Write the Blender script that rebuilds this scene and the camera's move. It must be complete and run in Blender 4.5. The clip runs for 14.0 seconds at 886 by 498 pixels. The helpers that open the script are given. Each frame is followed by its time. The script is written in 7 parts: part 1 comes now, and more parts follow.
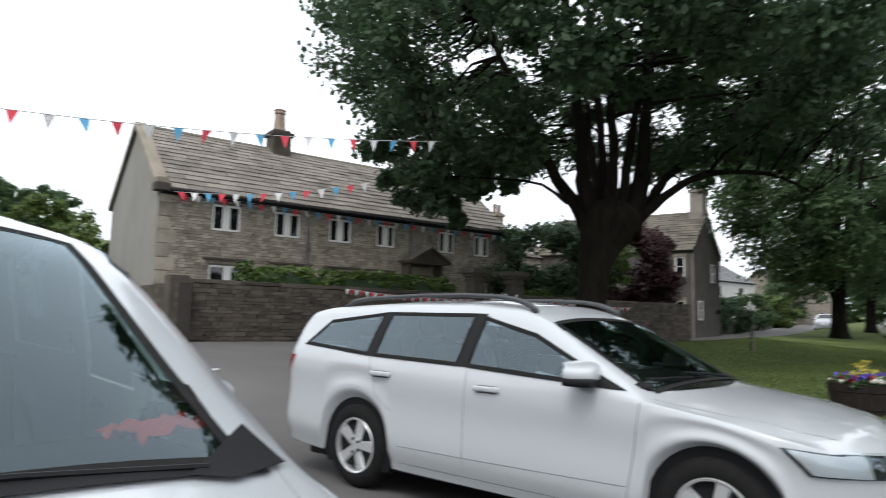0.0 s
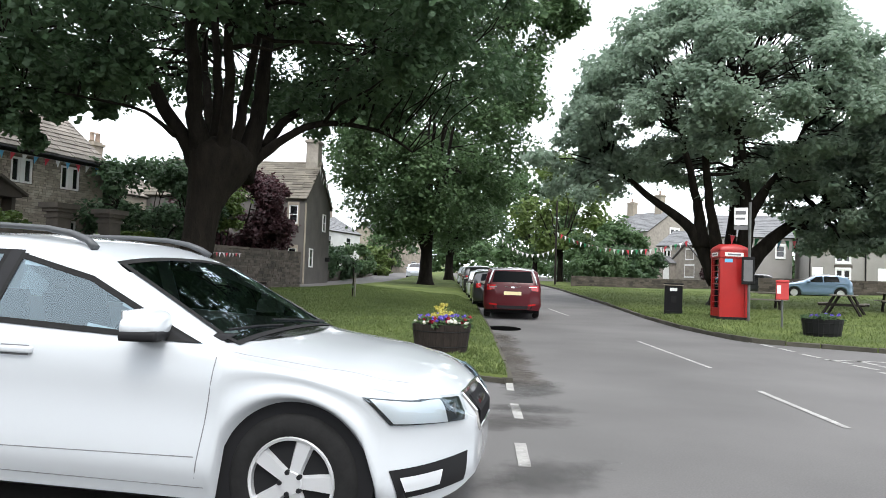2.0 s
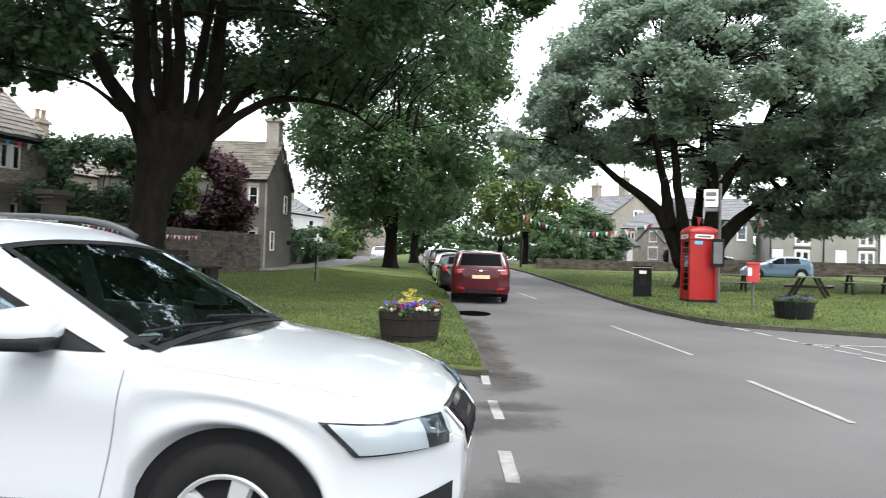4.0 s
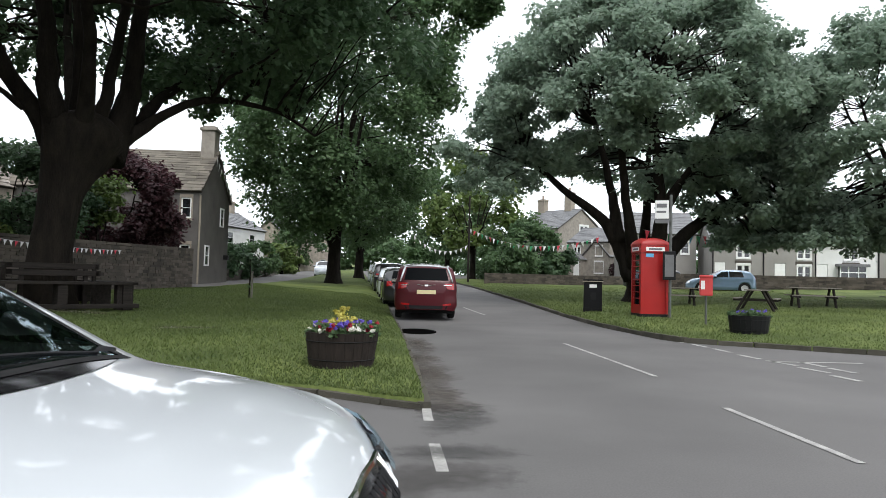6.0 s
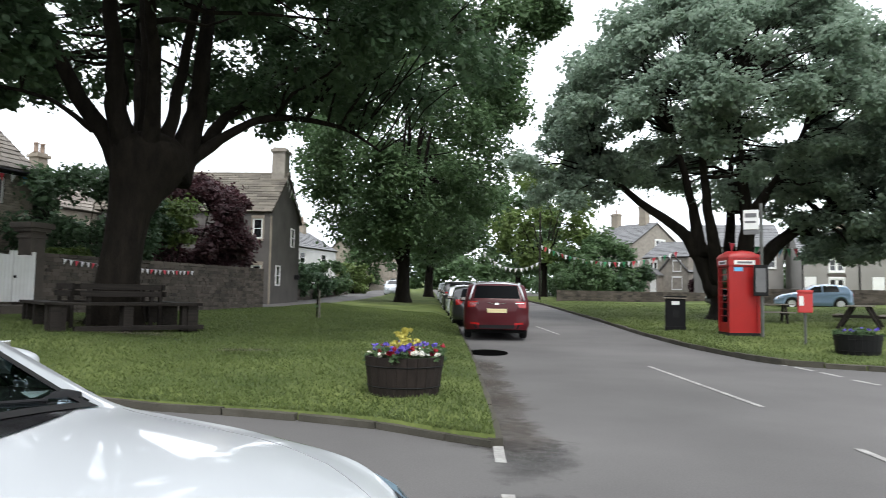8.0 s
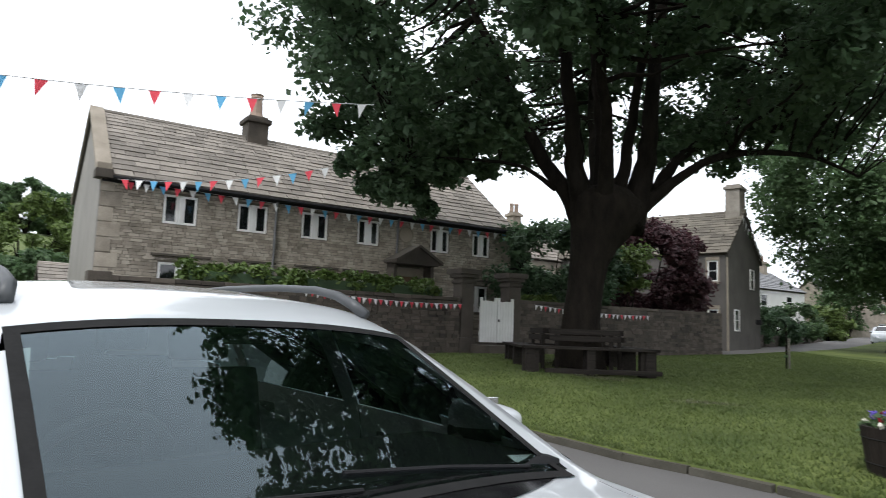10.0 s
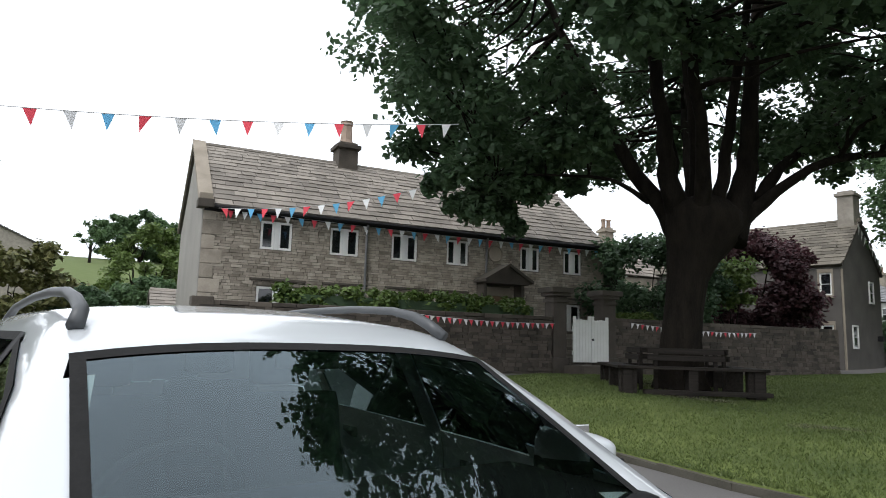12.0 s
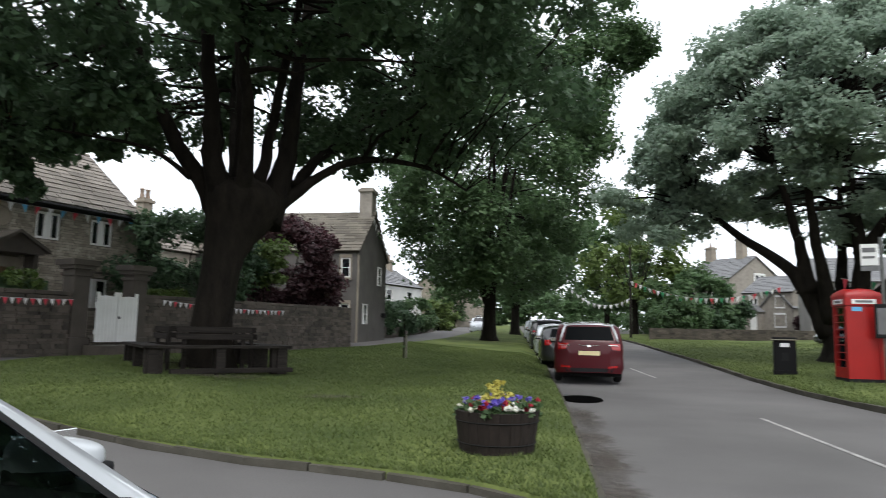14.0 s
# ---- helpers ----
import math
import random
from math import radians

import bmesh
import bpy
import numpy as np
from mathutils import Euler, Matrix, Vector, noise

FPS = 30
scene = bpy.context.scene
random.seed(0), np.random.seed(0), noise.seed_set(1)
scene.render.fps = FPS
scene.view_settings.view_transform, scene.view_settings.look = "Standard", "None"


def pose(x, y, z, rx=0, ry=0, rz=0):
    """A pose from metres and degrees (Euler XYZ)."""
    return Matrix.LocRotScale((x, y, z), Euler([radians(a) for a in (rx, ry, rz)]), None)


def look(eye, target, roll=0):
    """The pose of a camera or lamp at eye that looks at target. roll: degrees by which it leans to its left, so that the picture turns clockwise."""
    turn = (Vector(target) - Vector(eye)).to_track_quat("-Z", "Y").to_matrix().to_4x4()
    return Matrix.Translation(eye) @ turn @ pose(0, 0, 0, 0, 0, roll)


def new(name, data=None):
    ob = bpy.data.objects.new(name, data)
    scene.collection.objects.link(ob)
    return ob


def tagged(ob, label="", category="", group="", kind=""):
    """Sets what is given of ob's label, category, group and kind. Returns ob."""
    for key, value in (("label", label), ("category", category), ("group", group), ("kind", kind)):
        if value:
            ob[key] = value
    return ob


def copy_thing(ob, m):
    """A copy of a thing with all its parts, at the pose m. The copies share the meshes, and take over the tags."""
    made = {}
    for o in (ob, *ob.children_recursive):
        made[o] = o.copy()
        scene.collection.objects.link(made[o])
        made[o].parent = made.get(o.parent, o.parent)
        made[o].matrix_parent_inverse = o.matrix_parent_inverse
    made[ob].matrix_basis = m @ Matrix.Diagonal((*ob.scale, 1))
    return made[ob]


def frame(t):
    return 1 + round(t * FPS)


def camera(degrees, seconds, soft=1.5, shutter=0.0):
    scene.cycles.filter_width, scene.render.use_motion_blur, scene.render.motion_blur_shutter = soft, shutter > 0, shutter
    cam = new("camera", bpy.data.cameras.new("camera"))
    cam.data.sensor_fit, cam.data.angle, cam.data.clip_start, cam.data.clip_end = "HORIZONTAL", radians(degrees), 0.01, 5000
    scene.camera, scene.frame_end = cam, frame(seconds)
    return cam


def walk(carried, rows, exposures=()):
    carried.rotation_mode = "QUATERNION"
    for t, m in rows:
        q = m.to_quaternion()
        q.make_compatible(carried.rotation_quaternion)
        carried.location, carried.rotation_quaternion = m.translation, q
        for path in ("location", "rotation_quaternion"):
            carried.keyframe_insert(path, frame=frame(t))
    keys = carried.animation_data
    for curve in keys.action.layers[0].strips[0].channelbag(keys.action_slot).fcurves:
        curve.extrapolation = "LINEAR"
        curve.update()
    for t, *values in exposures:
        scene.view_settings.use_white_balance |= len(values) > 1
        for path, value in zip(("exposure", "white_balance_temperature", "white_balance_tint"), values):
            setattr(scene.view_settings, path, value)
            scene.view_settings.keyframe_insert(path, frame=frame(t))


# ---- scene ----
cam = camera(66.2, 14.0, soft=0.85, shutter=0.3)

PATH = [
    (0, (1.284, 0.907, 1.286), (-0.03, 2.401, 1.491), 1.4),
    (0.5, (1.347, 1.05, 1.292), (0.381, 2.788, 1.507), 2.9),
    (1, (1.31, 1.203, 1.265), (0.615, 3.074, 1.39), 2.3),
    (1.5, (1.185, 1.392, 1.272), (0.789, 3.346, 1.427), 3.6),
    (2, (1.154, 1.53, 1.261), (0.818, 3.5, 1.344), 2.0),
    (2.5, (1.176, 1.747, 1.276), (0.712, 3.684, 1.45), 2.4),
    (3, (1.136, 1.897, 1.261), (0.637, 3.832, 1.359), 2.4),
    (3.5, (1.028, 2.066, 1.28), (0.621, 4.022, 1.362), 2.0),
    (4, (0.98, 2.226, 1.272), (0.749, 4.213, 1.308), 1.8),
    (4.2, (0.993, 2.297, 1.27), (0.814, 4.287, 1.359), 0.8),
    (6.3, (0.977, 3.483, 1.249), (0.902, 5.48, 1.334), 1.6),
    (6.5, (0.982, 3.545, 1.258), (0.871, 5.539, 1.374), 1.1),
    (7, (0.928, 3.769, 1.237), (0.809, 5.763, 1.348), 1.7),
    (7.5, (0.879, 3.945, 1.274), (0.755, 5.938, 1.383), 2.3),
    (8, (0.939, 4.15, 1.248), (0.655, 6.125, 1.382), 1.0),
    (8.5, (0.948, 4.236, 1.265), (0.389, 6.153, 1.374), 1.0),
    (9, (0.84, 4.287, 1.285), (-0.115, 6.038, 1.433), 1.8),
    (9.2, (0.845, 4.234, 1.306), (-0.226, 5.915, 1.474), 2.0),
    (11.3, (0.732, 4.415, 1.333), (-0.885, 5.564, 1.591), 1.6),
    (11.5, (0.735, 4.415, 1.334), (-0.873, 5.577, 1.593), 1.8),
    (12, (0.727, 4.424, 1.333), (-0.853, 5.618, 1.605), 1.6),
    (12.5, (0.808, 4.406, 1.338), (-0.67, 5.728, 1.595), 1.5),
    (13, (0.821, 4.446, 1.35), (-0.441, 5.975, 1.611), 1.7),
    (13.5, (0.823, 4.515, 1.395), (-0.026, 6.306, 1.66), 0.8),
    (14, (0.8, 4.485, 1.398), (0.273, 6.401, 1.631), 1.1),
]
# the clip brightens while the camera looks along the shaded road
EXPOSURE = [(0, -0.08), (0.5, 0.2), (1.5, 0.68), (4.2, 0.84), (6.3, 0.18), (7.5, 0.2), (8.0, 0.42), (8.5, 0.88), (9.0, 0.5), (11.3, 0.05), (12.3, 0.05), (13.0, 0.34), (13.5, 0.16), (14, 0.12)]
walk(cam, [(t, look(eye, aim, lean)) for t, eye, aim, lean in PATH], EXPOSURE)

# ---- world, sun ----
world = bpy.data.worlds.new("overcast_sky")
scene.world = world
world.use_nodes = True
wn = world.node_tree
sky = wn.nodes.new("ShaderNodeTexSky")
sky.sky_type = 'NISHITA'
sky.sun_disc = False
sky.sun_elevation = radians(54)
sky.sun_rotation = radians(163)
sky.air_density, sky.dust_density = 1.0, 4.0
hs = wn.nodes.new("ShaderNodeHueSaturation")
hs.inputs["Saturation"].default_value = 0.12
wn.links.new(sky.outputs[0], hs.inputs["Color"])
cloud = wn.nodes.new("ShaderNodeMix")          # a closed, even cloud cover over the clear-sky model
cloud.data_type = 'RGBA'
cloud.inputs[0].default_value = 0.75
cloud.inputs[7].default_value = (17.1, 18.0, 19.4, 1)
wn.links.new(hs.outputs[0], cloud.inputs[6])
bg = wn.nodes["Background"]
bg.inputs["Strength"].default_value = 0.1
wn.links.new(cloud.outputs[2], bg.inputs["Color"])
sun_data = bpy.data.lights.new("sun", 'SUN')
sun_data.energy, sun_data.angle, sun_data.color = 1.3, radians(20), (1.0, 0.97, 0.92)
sun = new("sun", sun_data)
sun.matrix_world = look((0, 0, 50), (-10, 32, 0))

# ---- materials ----
RND = random.Random(7)


def mat(name, col, col2=None, rough=0.8, scale=4.0, fine=40.0, bump=0.15, metal=0.0, island=0.0, coat=0.0, spec=0.5, coords="Object", detail=6, dist=0.02, streak=None):
    """Two-scale noise between two colours, fine grain and relief."""
    m = bpy.data.materials.new(name)
    m.use_nodes = True
    nt = m.node_tree
    p = nt.nodes["Principled BSDF"]
    p.inputs["Roughness"].default_value = rough
    p.inputs["Metallic"].default_value = metal
    p.inputs["Specular IOR Level"].default_value = spec
    p.inputs["Coat Weight"].default_value = coat
    tc = nt.nodes.new("ShaderNodeTexCoord")
    src = tc.outputs[coords] if coords != "Position" else nt.nodes.new("ShaderNodeNewGeometry").outputs["Position"]
    if streak:
        mp = nt.nodes.new("ShaderNodeMapping")
        mp.inputs["Scale"].default_value = streak
        nt.links.new(src, mp.inputs[0])
        src = mp.outputs[0]
    n1 = nt.nodes.new("ShaderNodeTexNoise")
    n1.inputs["Scale"].default_value, n1.inputs["Detail"].default_value = scale, detail
    n2 = nt.nodes.new("ShaderNodeTexNoise")
    n2.inputs["Scale"].default_value, n2.inputs["Detail"].default_value = fine, 4
    nt.links.new(src, n1.inputs["Vector"])
    nt.links.new(src, n2.inputs["Vector"])
    add = nt.nodes.new("ShaderNodeMath")
    add.operation = 'MULTIPLY_ADD'
    nt.links.new(n2.outputs[0], add.inputs[0])
    add.inputs[1].default_value = 0.45
    nt.links.new(n1.outputs[0], add.inputs[2])
    last = add.outputs[0]
    if island:                             # one even chance value for each piece, joined or single
        g = nt.nodes.new("ShaderNodeNewGeometry")
        oi = nt.nodes.new("ShaderNodeObjectInfo")
        both = nt.nodes.new("ShaderNodeMath")
        both.operation = 'ADD'
        nt.links.new(g.outputs["Random Per Island"], both.inputs[0])
        nt.links.new(oi.outputs["Random"], both.inputs[1])
        fr = nt.nodes.new("ShaderNodeMath")
        fr.operation = 'FRACT'
        nt.links.new(both.outputs[0], fr.inputs[0])
        a2 = nt.nodes.new("ShaderNodeMath")
        a2.operation = 'MULTIPLY_ADD'
        nt.links.new(fr.outputs[0], a2.inputs[0])
        a2.inputs[1].default_value = island
        nt.links.new(last, a2.inputs[2])
        last = a2.outputs[0]
    ramp = nt.nodes.new("ShaderNodeMapRange")
    ramp.inputs[1].default_value = 0.45
    ramp.inputs[2].default_value = 1.0 + island
    nt.links.new(last, ramp.inputs[0])
    mix = nt.nodes.new("ShaderNodeMix")
    mix.data_type = 'RGBA'
    mix.inputs[6].default_value = (*col, 1)
    mix.inputs[7].default_value = (*(col2 or [c * 0.7 for c in col]), 1)
    nt.links.new(ramp.outputs[0], mix.inputs[0])
    nt.links.new(mix.outputs[2], p.inputs["Base Color"])
    if bump:
        b = nt.nodes.new("ShaderNodeBump")
        b.inputs["Strength"].default_value = bump
        b.inputs["Distance"].default_value = dist
        nt.links.new(last, b.inputs["Height"])
        nt.links.new(b.outputs[0], p.inputs["Normal"])
    return m


def plain(name, col, rough=0.5, metal=0.0, coat=0.0, emit=0.0, trans=0.0, spec=0.5):
    m = bpy.data.materials.new(name)
    m.use_nodes = True
    p = m.node_tree.nodes["Principled BSDF"]
    p.inputs["Base Color"].default_value = (*col, 1)
    p.inputs["Roughness"].default_value = rough
    p.inputs["Metallic"].default_value = metal
    p.inputs["Coat Weight"].default_value = coat
    p.inputs["Coat Roughness"].default_value = 0.04
    p.inputs["Transmission Weight"].default_value = trans
    p.inputs["Specular IOR Level"].default_value = spec
    if emit:
        p.inputs["Emission Color"].default_value = (*col, 1)
        p.inputs["Emission Strength"].default_value = emit
    return m


def leaf_mat(name, a, b, trans=0.3):
    m = bpy.data.materials.new(name)
    m.use_nodes = True
    nt = m.node_tree
    p = nt.nodes["Principled BSDF"]
    p.inputs["Roughness"].default_value = 0.5
    p.inputs["Specular IOR Level"].default_value = 0.35
    g = nt.nodes.new("ShaderNodeNewGeometry")
    n = nt.nodes.new("ShaderNodeTexNoise")
    tc = nt.nodes.new("ShaderNodeTexCoord")
    n.inputs["Scale"].default_value = 0.5
    nt.links.new(tc.outputs["Object"], n.inputs["Vector"])
    ad = nt.nodes.new("ShaderNodeMath")
    ad.operation = 'MULTIPLY_ADD'
    nt.links.new(g.outputs["Random Per Island"], ad.inputs[0])
    ad.inputs[1].default_value = 0.6
    nt.links.new(n.outputs[0], ad.inputs[2])
    mr = nt.nodes.new("ShaderNodeMapRange")
    mr.inputs[1].default_value, mr.inputs[2].default_value = 0.3, 1.3
    nt.links.new(ad.outputs[0], mr.inputs[0])
    mix = nt.nodes.new("ShaderNodeMix")
    mix.data_type = 'RGBA'
    mix.inputs[6].default_value = (*a, 1)
    mix.inputs[7].default_value = (*b, 1)
    nt.links.new(mr.outputs[0], mix.inputs[0])
    nt.links.new(mix.outputs[2], p.inputs["Base Color"])
    t = nt.nodes.new("ShaderNodeBsdfTranslucent")
    nt.links.new(mix.outputs[2], t.inputs["Color"])
    ms = nt.nodes.new("ShaderNodeMixShader")
    ms.inputs[0].default_value = trans
    nt.links.new(p.outputs[0], ms.inputs[1])
    nt.links.new(t.outputs[0], ms.inputs[2])
    nt.links.new(ms.outputs[0], nt.nodes["Material Output"].inputs["Surface"])
    return m


def glass_mat(name, tint=(0.75, 0.85, 0.82), rough=0.0, gloss=1.6):
    """A thin pane: see-through tint with a mirror gloss that grows at grazing angles."""
    m = bpy.data.materials.new(name)
    m.use_nodes = True
    nt = m.node_tree
    nt.nodes.remove(nt.nodes["Principled BSDF"])
    tr = nt.nodes.new("ShaderNodeBsdfTransparent")
    tr.inputs[0].default_value = (*tint, 1)
    gl = nt.nodes.new("ShaderNodeBsdfGlossy")
    gl.inputs["Roughness"].default_value = rough
    gl.inputs["Color"].default_value = (0.76, 0.92, 1.0, 1)
    fr = nt.nodes.new("ShaderNodeFresnel")
    fr.inputs[0].default_value = 1.6
    k = nt.nodes.new("ShaderNodeMath")
    k.operation = 'MULTIPLY'
    k.inputs[1].default_value = gloss
    k.use_clamp = True
    nt.links.new(fr.outputs[0], k.inputs[0])
    ms = nt.nodes.new("ShaderNodeMixShader")
    nt.links.new(k.outputs[0], ms.inputs[0])
    nt.links.new(tr.outputs[0], ms.inputs[1])
    nt.links.new(gl.outputs[0], ms.inputs[2])
    nt.links.new(ms.outputs[0], nt.nodes["Material Output"].inputs["Surface"])
    return m


M = dict(
    asphalt=mat("asphalt", (0.080, 0.077, 0.075), (0.155, 0.149, 0.145), 0.9, 0.28, 70, 0.25, dist=0.006, spec=0.3),
    grass=mat("grass", (0.040, 0.062, 0.019), (0.150, 0.182, 0.056), 0.95, 0.6, 22, 0.5, dist=0.05, spec=0.15),
    field=mat("field", (0.085, 0.115, 0.042), (0.125, 0.155, 0.062), 0.95, 0.02, 1.5, 0.2, spec=0.15),
    blade=leaf_mat("grass_blades", (0.058, 0.090, 0.026), (0.138, 0.174, 0.052), 0.3),
    paintline=mat("road_paint", (0.46, 0.45, 0.42), (0.17, 0.165, 0.16), 0.8, 5, 60, 0.1),
    kerb=mat("kerb_stone", (0.036, 0.034, 0.026), (0.105, 0.098, 0.080), 0.9, 3, 50, 0.5, island=0.3, coords="Position", spec=0.2),
    stone=mat("gritstone", (0.125, 0.106, 0.084), (0.50, 0.445, 0.37), 0.92, 2.6, 30, 0.4, island=0.55, coords="Position"),
    stone_dark=mat("weathered_gritstone", (0.020, 0.017, 0.014), (0.140, 0.118, 0.096), 0.92, 1.8, 30, 0.4, island=0.55, coords="Position"),
    stone_plain=mat("dressed_gritstone", (0.22, 0.19, 0.15), (0.34, 0.295, 0.24), 0.9, 2.0, 40, 0.3, coords="Position"),
    stone_black=mat("soot_dark_gritstone", (0.05, 0.043, 0.036), (0.10, 0.085, 0.07), 0.9, 2.0, 40, 0.3),
    mortar=mat("mortar", (0.10, 0.087, 0.07), (0.17, 0.15, 0.12), 0.95, 2.0, 50, 0.3, coords="Position"),
    mortar_dark=mat("dark_joint", (0.035, 0.03, 0.026), (0.06, 0.052, 0.045), 0.95, 2.0, 50, 0.3),
    render=mat("grey_render", (0.31, 0.295, 0.275), (0.22, 0.21, 0.195), 0.92, 0.6, 30, 0.15),
    render_dark=mat("dark_pebbledash", (0.080, 0.074, 0.070), (0.135, 0.126, 0.116), 0.95, 1.0, 60, 0.5),
    render_white=mat("white_render", (0.72, 0.72, 0.70), (0.60, 0.60, 0.58), 0.9, 1.0, 40, 0.1),
    slate=mat("stone_slate", (0.115, 0.102, 0.088), (0.34, 0.305, 0.265), 0.9, 0.9, 25, 0.3, island=0.55, coords="Position"),
    slate_dark=mat("mossy_stone_slate", (0.060, 0.053, 0.042), (0.20, 0.178, 0.145), 0.92, 0.9, 25, 0.3, island=0.55, coords="Position"),
    slate_gap=mat("slate_bedding", (0.05, 0.045, 0.04), (0.08, 0.07, 0.06), 0.95, 2, 30, 0.2),
    stone_grey=mat("grey_rubble_stone", (0.20, 0.18, 0.155), (0.33, 0.30, 0.26), 0.92, 3.5, 30, 0.4, coords="Position"),
    slate_blue=mat("blue_slate", (0.135, 0.137, 0.142), (0.21, 0.212, 0.218), 0.75, 1.2, 25, 0.2),
    white=mat("white_gloss_paint", (0.80, 0.80, 0.78), (0.70, 0.70, 0.67), 0.45, 3, 40, 0.03),
    frame=mat("white_window_paint", (0.80, 0.80, 0.79), (0.72, 0.72, 0.70), 0.5, 3, 40, 0.03),
    pane=plain("dark_pane", (0.012, 0.014, 0.016), 0.06, spec=0.9),
    # near black: the tree's shade on the bench is put into this wood colour
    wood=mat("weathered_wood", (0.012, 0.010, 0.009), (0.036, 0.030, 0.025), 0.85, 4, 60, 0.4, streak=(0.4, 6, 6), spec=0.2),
    oak=mat("brown_oak", (0.13, 0.075, 0.04), (0.20, 0.12, 0.065), 0.7, 4, 60, 0.3),
    wood_tub=mat("stained_tub_wood", (0.012, 0.009, 0.008), (0.034, 0.026, 0.022), 0.8, 6, 60, 0.3, streak=(6, 6, 0.6), spec=0.2),
    # bark near black, darker again for limbs: crown shade put into the colours
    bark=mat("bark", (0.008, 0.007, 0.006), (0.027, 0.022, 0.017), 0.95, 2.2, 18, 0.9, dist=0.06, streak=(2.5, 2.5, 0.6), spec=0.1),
    bark_shaded=mat("shaded_bark", (0.007, 0.006, 0.005), (0.024, 0.020, 0.016), 0.95, 2.2, 18, 0.9, dist=0.05, streak=(2.5, 2.5, 0.6), spec=0.1),
    leaf=leaf_mat("sycamore_leaf", (0.046, 0.086, 0.045), (0.096, 0.160, 0.080), 0.47),
    leaf_mid=leaf_mat("lime_leaf", (0.058, 0.108, 0.048), (0.125, 0.200, 0.088), 0.45),
    # maple leaves paled past leaf green: bluish haze put into the colour
    leaf_hazed=leaf_mat("hazed_maple_leaf", (0.190, 0.265, 0.200), (0.320, 0.400, 0.308), 0.58),
    leaf_olive=leaf_mat("rhododendron_leaf", (0.07, 0.085, 0.028), (0.20, 0.19, 0.075), 0.25),
    leaf_light=leaf_mat("young_leaf", (0.085, 0.135, 0.035), (0.15, 0.21, 0.06), 0.35),
    leaf_red=leaf_mat("copper_leaf", (0.036, 0.016, 0.019), (0.085, 0.036, 0.042), 0.35),
    leaf_hedge=leaf_mat("laurel_leaf", (0.058, 0.105, 0.022), (0.145, 0.215, 0.055), 0.3),
    soil=mat("bare_soil", (0.045, 0.034, 0.024), (0.075, 0.058, 0.040), 0.95, 3, 40, 0.6),
    car_white=plain("white_car_paint", (0.525, 0.55, 0.57), 0.30, 0.0, 1.0),
    car_silver=plain("pale_silver_paint", (0.60, 0.63, 0.66), 0.32, 0.35, 1.0),
    car_red=plain("dark_red_car_paint", (0.062, 0.002, 0.006), 0.40, 0.0, 0.15, spec=0.3),
    car_black=plain("black_car_paint", (0.012, 0.013, 0.015), 0.3, 0.1, 1.0),
    car_blue=plain("pale_blue_car_paint", (0.16, 0.24, 0.34), 0.3, 0.3, 1.0),
    black=plain("black_plastic", (0.010, 0.010, 0.011), 0.6, spec=0.2),
    blackgloss=plain("black_gloss", (0.01, 0.01, 0.011), 0.12),
    rubber=mat("tyre_rubber", (0.009, 0.009, 0.009), (0.016, 0.016, 0.016), 0.85, 20, 90, 0.1, spec=0.2),
    alloy=plain("alloy_metal", (0.72, 0.73, 0.74), 0.32, 0.55, 0.3),
    chrome=plain("chrome", (0.8, 0.8, 0.8), 0.12, 1.0),
    lamp=plain("clear_lamp_lens", (0.48, 0.50, 0.52), 0.10, 0.7, 1.0),
    lampred=plain("red_lamp_lens", (0.35, 0.01, 0.012), 0.15, 0.0, 1.0),
    plate=plain("pale_yellow_plate", (0.72, 0.62, 0.36), 0.5),
    glass=glass_mat("windscreen_glass", (0.55, 0.66, 0.63), 0.0, 1.45),
    glass_dark=glass_mat("tinted_glass", (0.32, 0.40, 0.43), 0.0, 2.3),
    glass_door=glass_mat("door_glass", (0.52, 0.66, 0.72), 0.0, 2.3),
    seat=mat("dark_seat_cloth", (0.018, 0.018, 0.020), (0.03, 0.03, 0.032), 0.9, 10, 80, 0.1),
    dim_glass=plain("dark_rear_glass", (0.003, 0.004, 0.005), 0.45, spec=0.03),
    grit=mat("gutter_leaf_litter", (0.045, 0.034, 0.024), (0.085, 0.066, 0.046), 0.95, 4, 50, 0.5),
    red=mat("red_gloss_paint", (0.36, 0.007, 0.006), (0.28, 0.006, 0.005), 0.4, 2, 30, 0.03),
    red_dull=mat("faded_red", (0.55, 0.05, 0.05), (0.45, 0.04, 0.04), 0.6, 2, 30, 0.03),
    galv=mat("galvanised_steel", (0.085, 0.09, 0.085), (0.15, 0.155, 0.15), 0.6, 6, 40, 0.05, metal=0.4),
    flag_red=plain("red_cloth", (0.72, 0.07, 0.10), 0.8), flag_white=plain("white_cloth", (0.80, 0.80, 0.80), 0.8),
    flag_blue=plain("blue_cloth", (0.13, 0.42, 0.68), 0.8), flag_green=plain("green_cloth", (0.05, 0.35, 0.15), 0.8),
    cord=plain("pale_cord", (0.5, 0.5, 0.5), 0.8),
    petal_y=leaf_mat("yellow_petal", (0.42, 0.38, 0.06), (0.62, 0.56, 0.16), 0.2),
    petal_b=leaf_mat("violet_petal", (0.10, 0.07, 0.45), (0.22, 0.16, 0.62), 0.2),
    petal_r=leaf_mat("crimson_petal", (0.30, 0.01, 0.03), (0.45, 0.03, 0.05), 0.2),
    petal_w=leaf_mat("white_petal", (0.75, 0.72, 0.62), (0.80, 0.80, 0.75), 0.2),
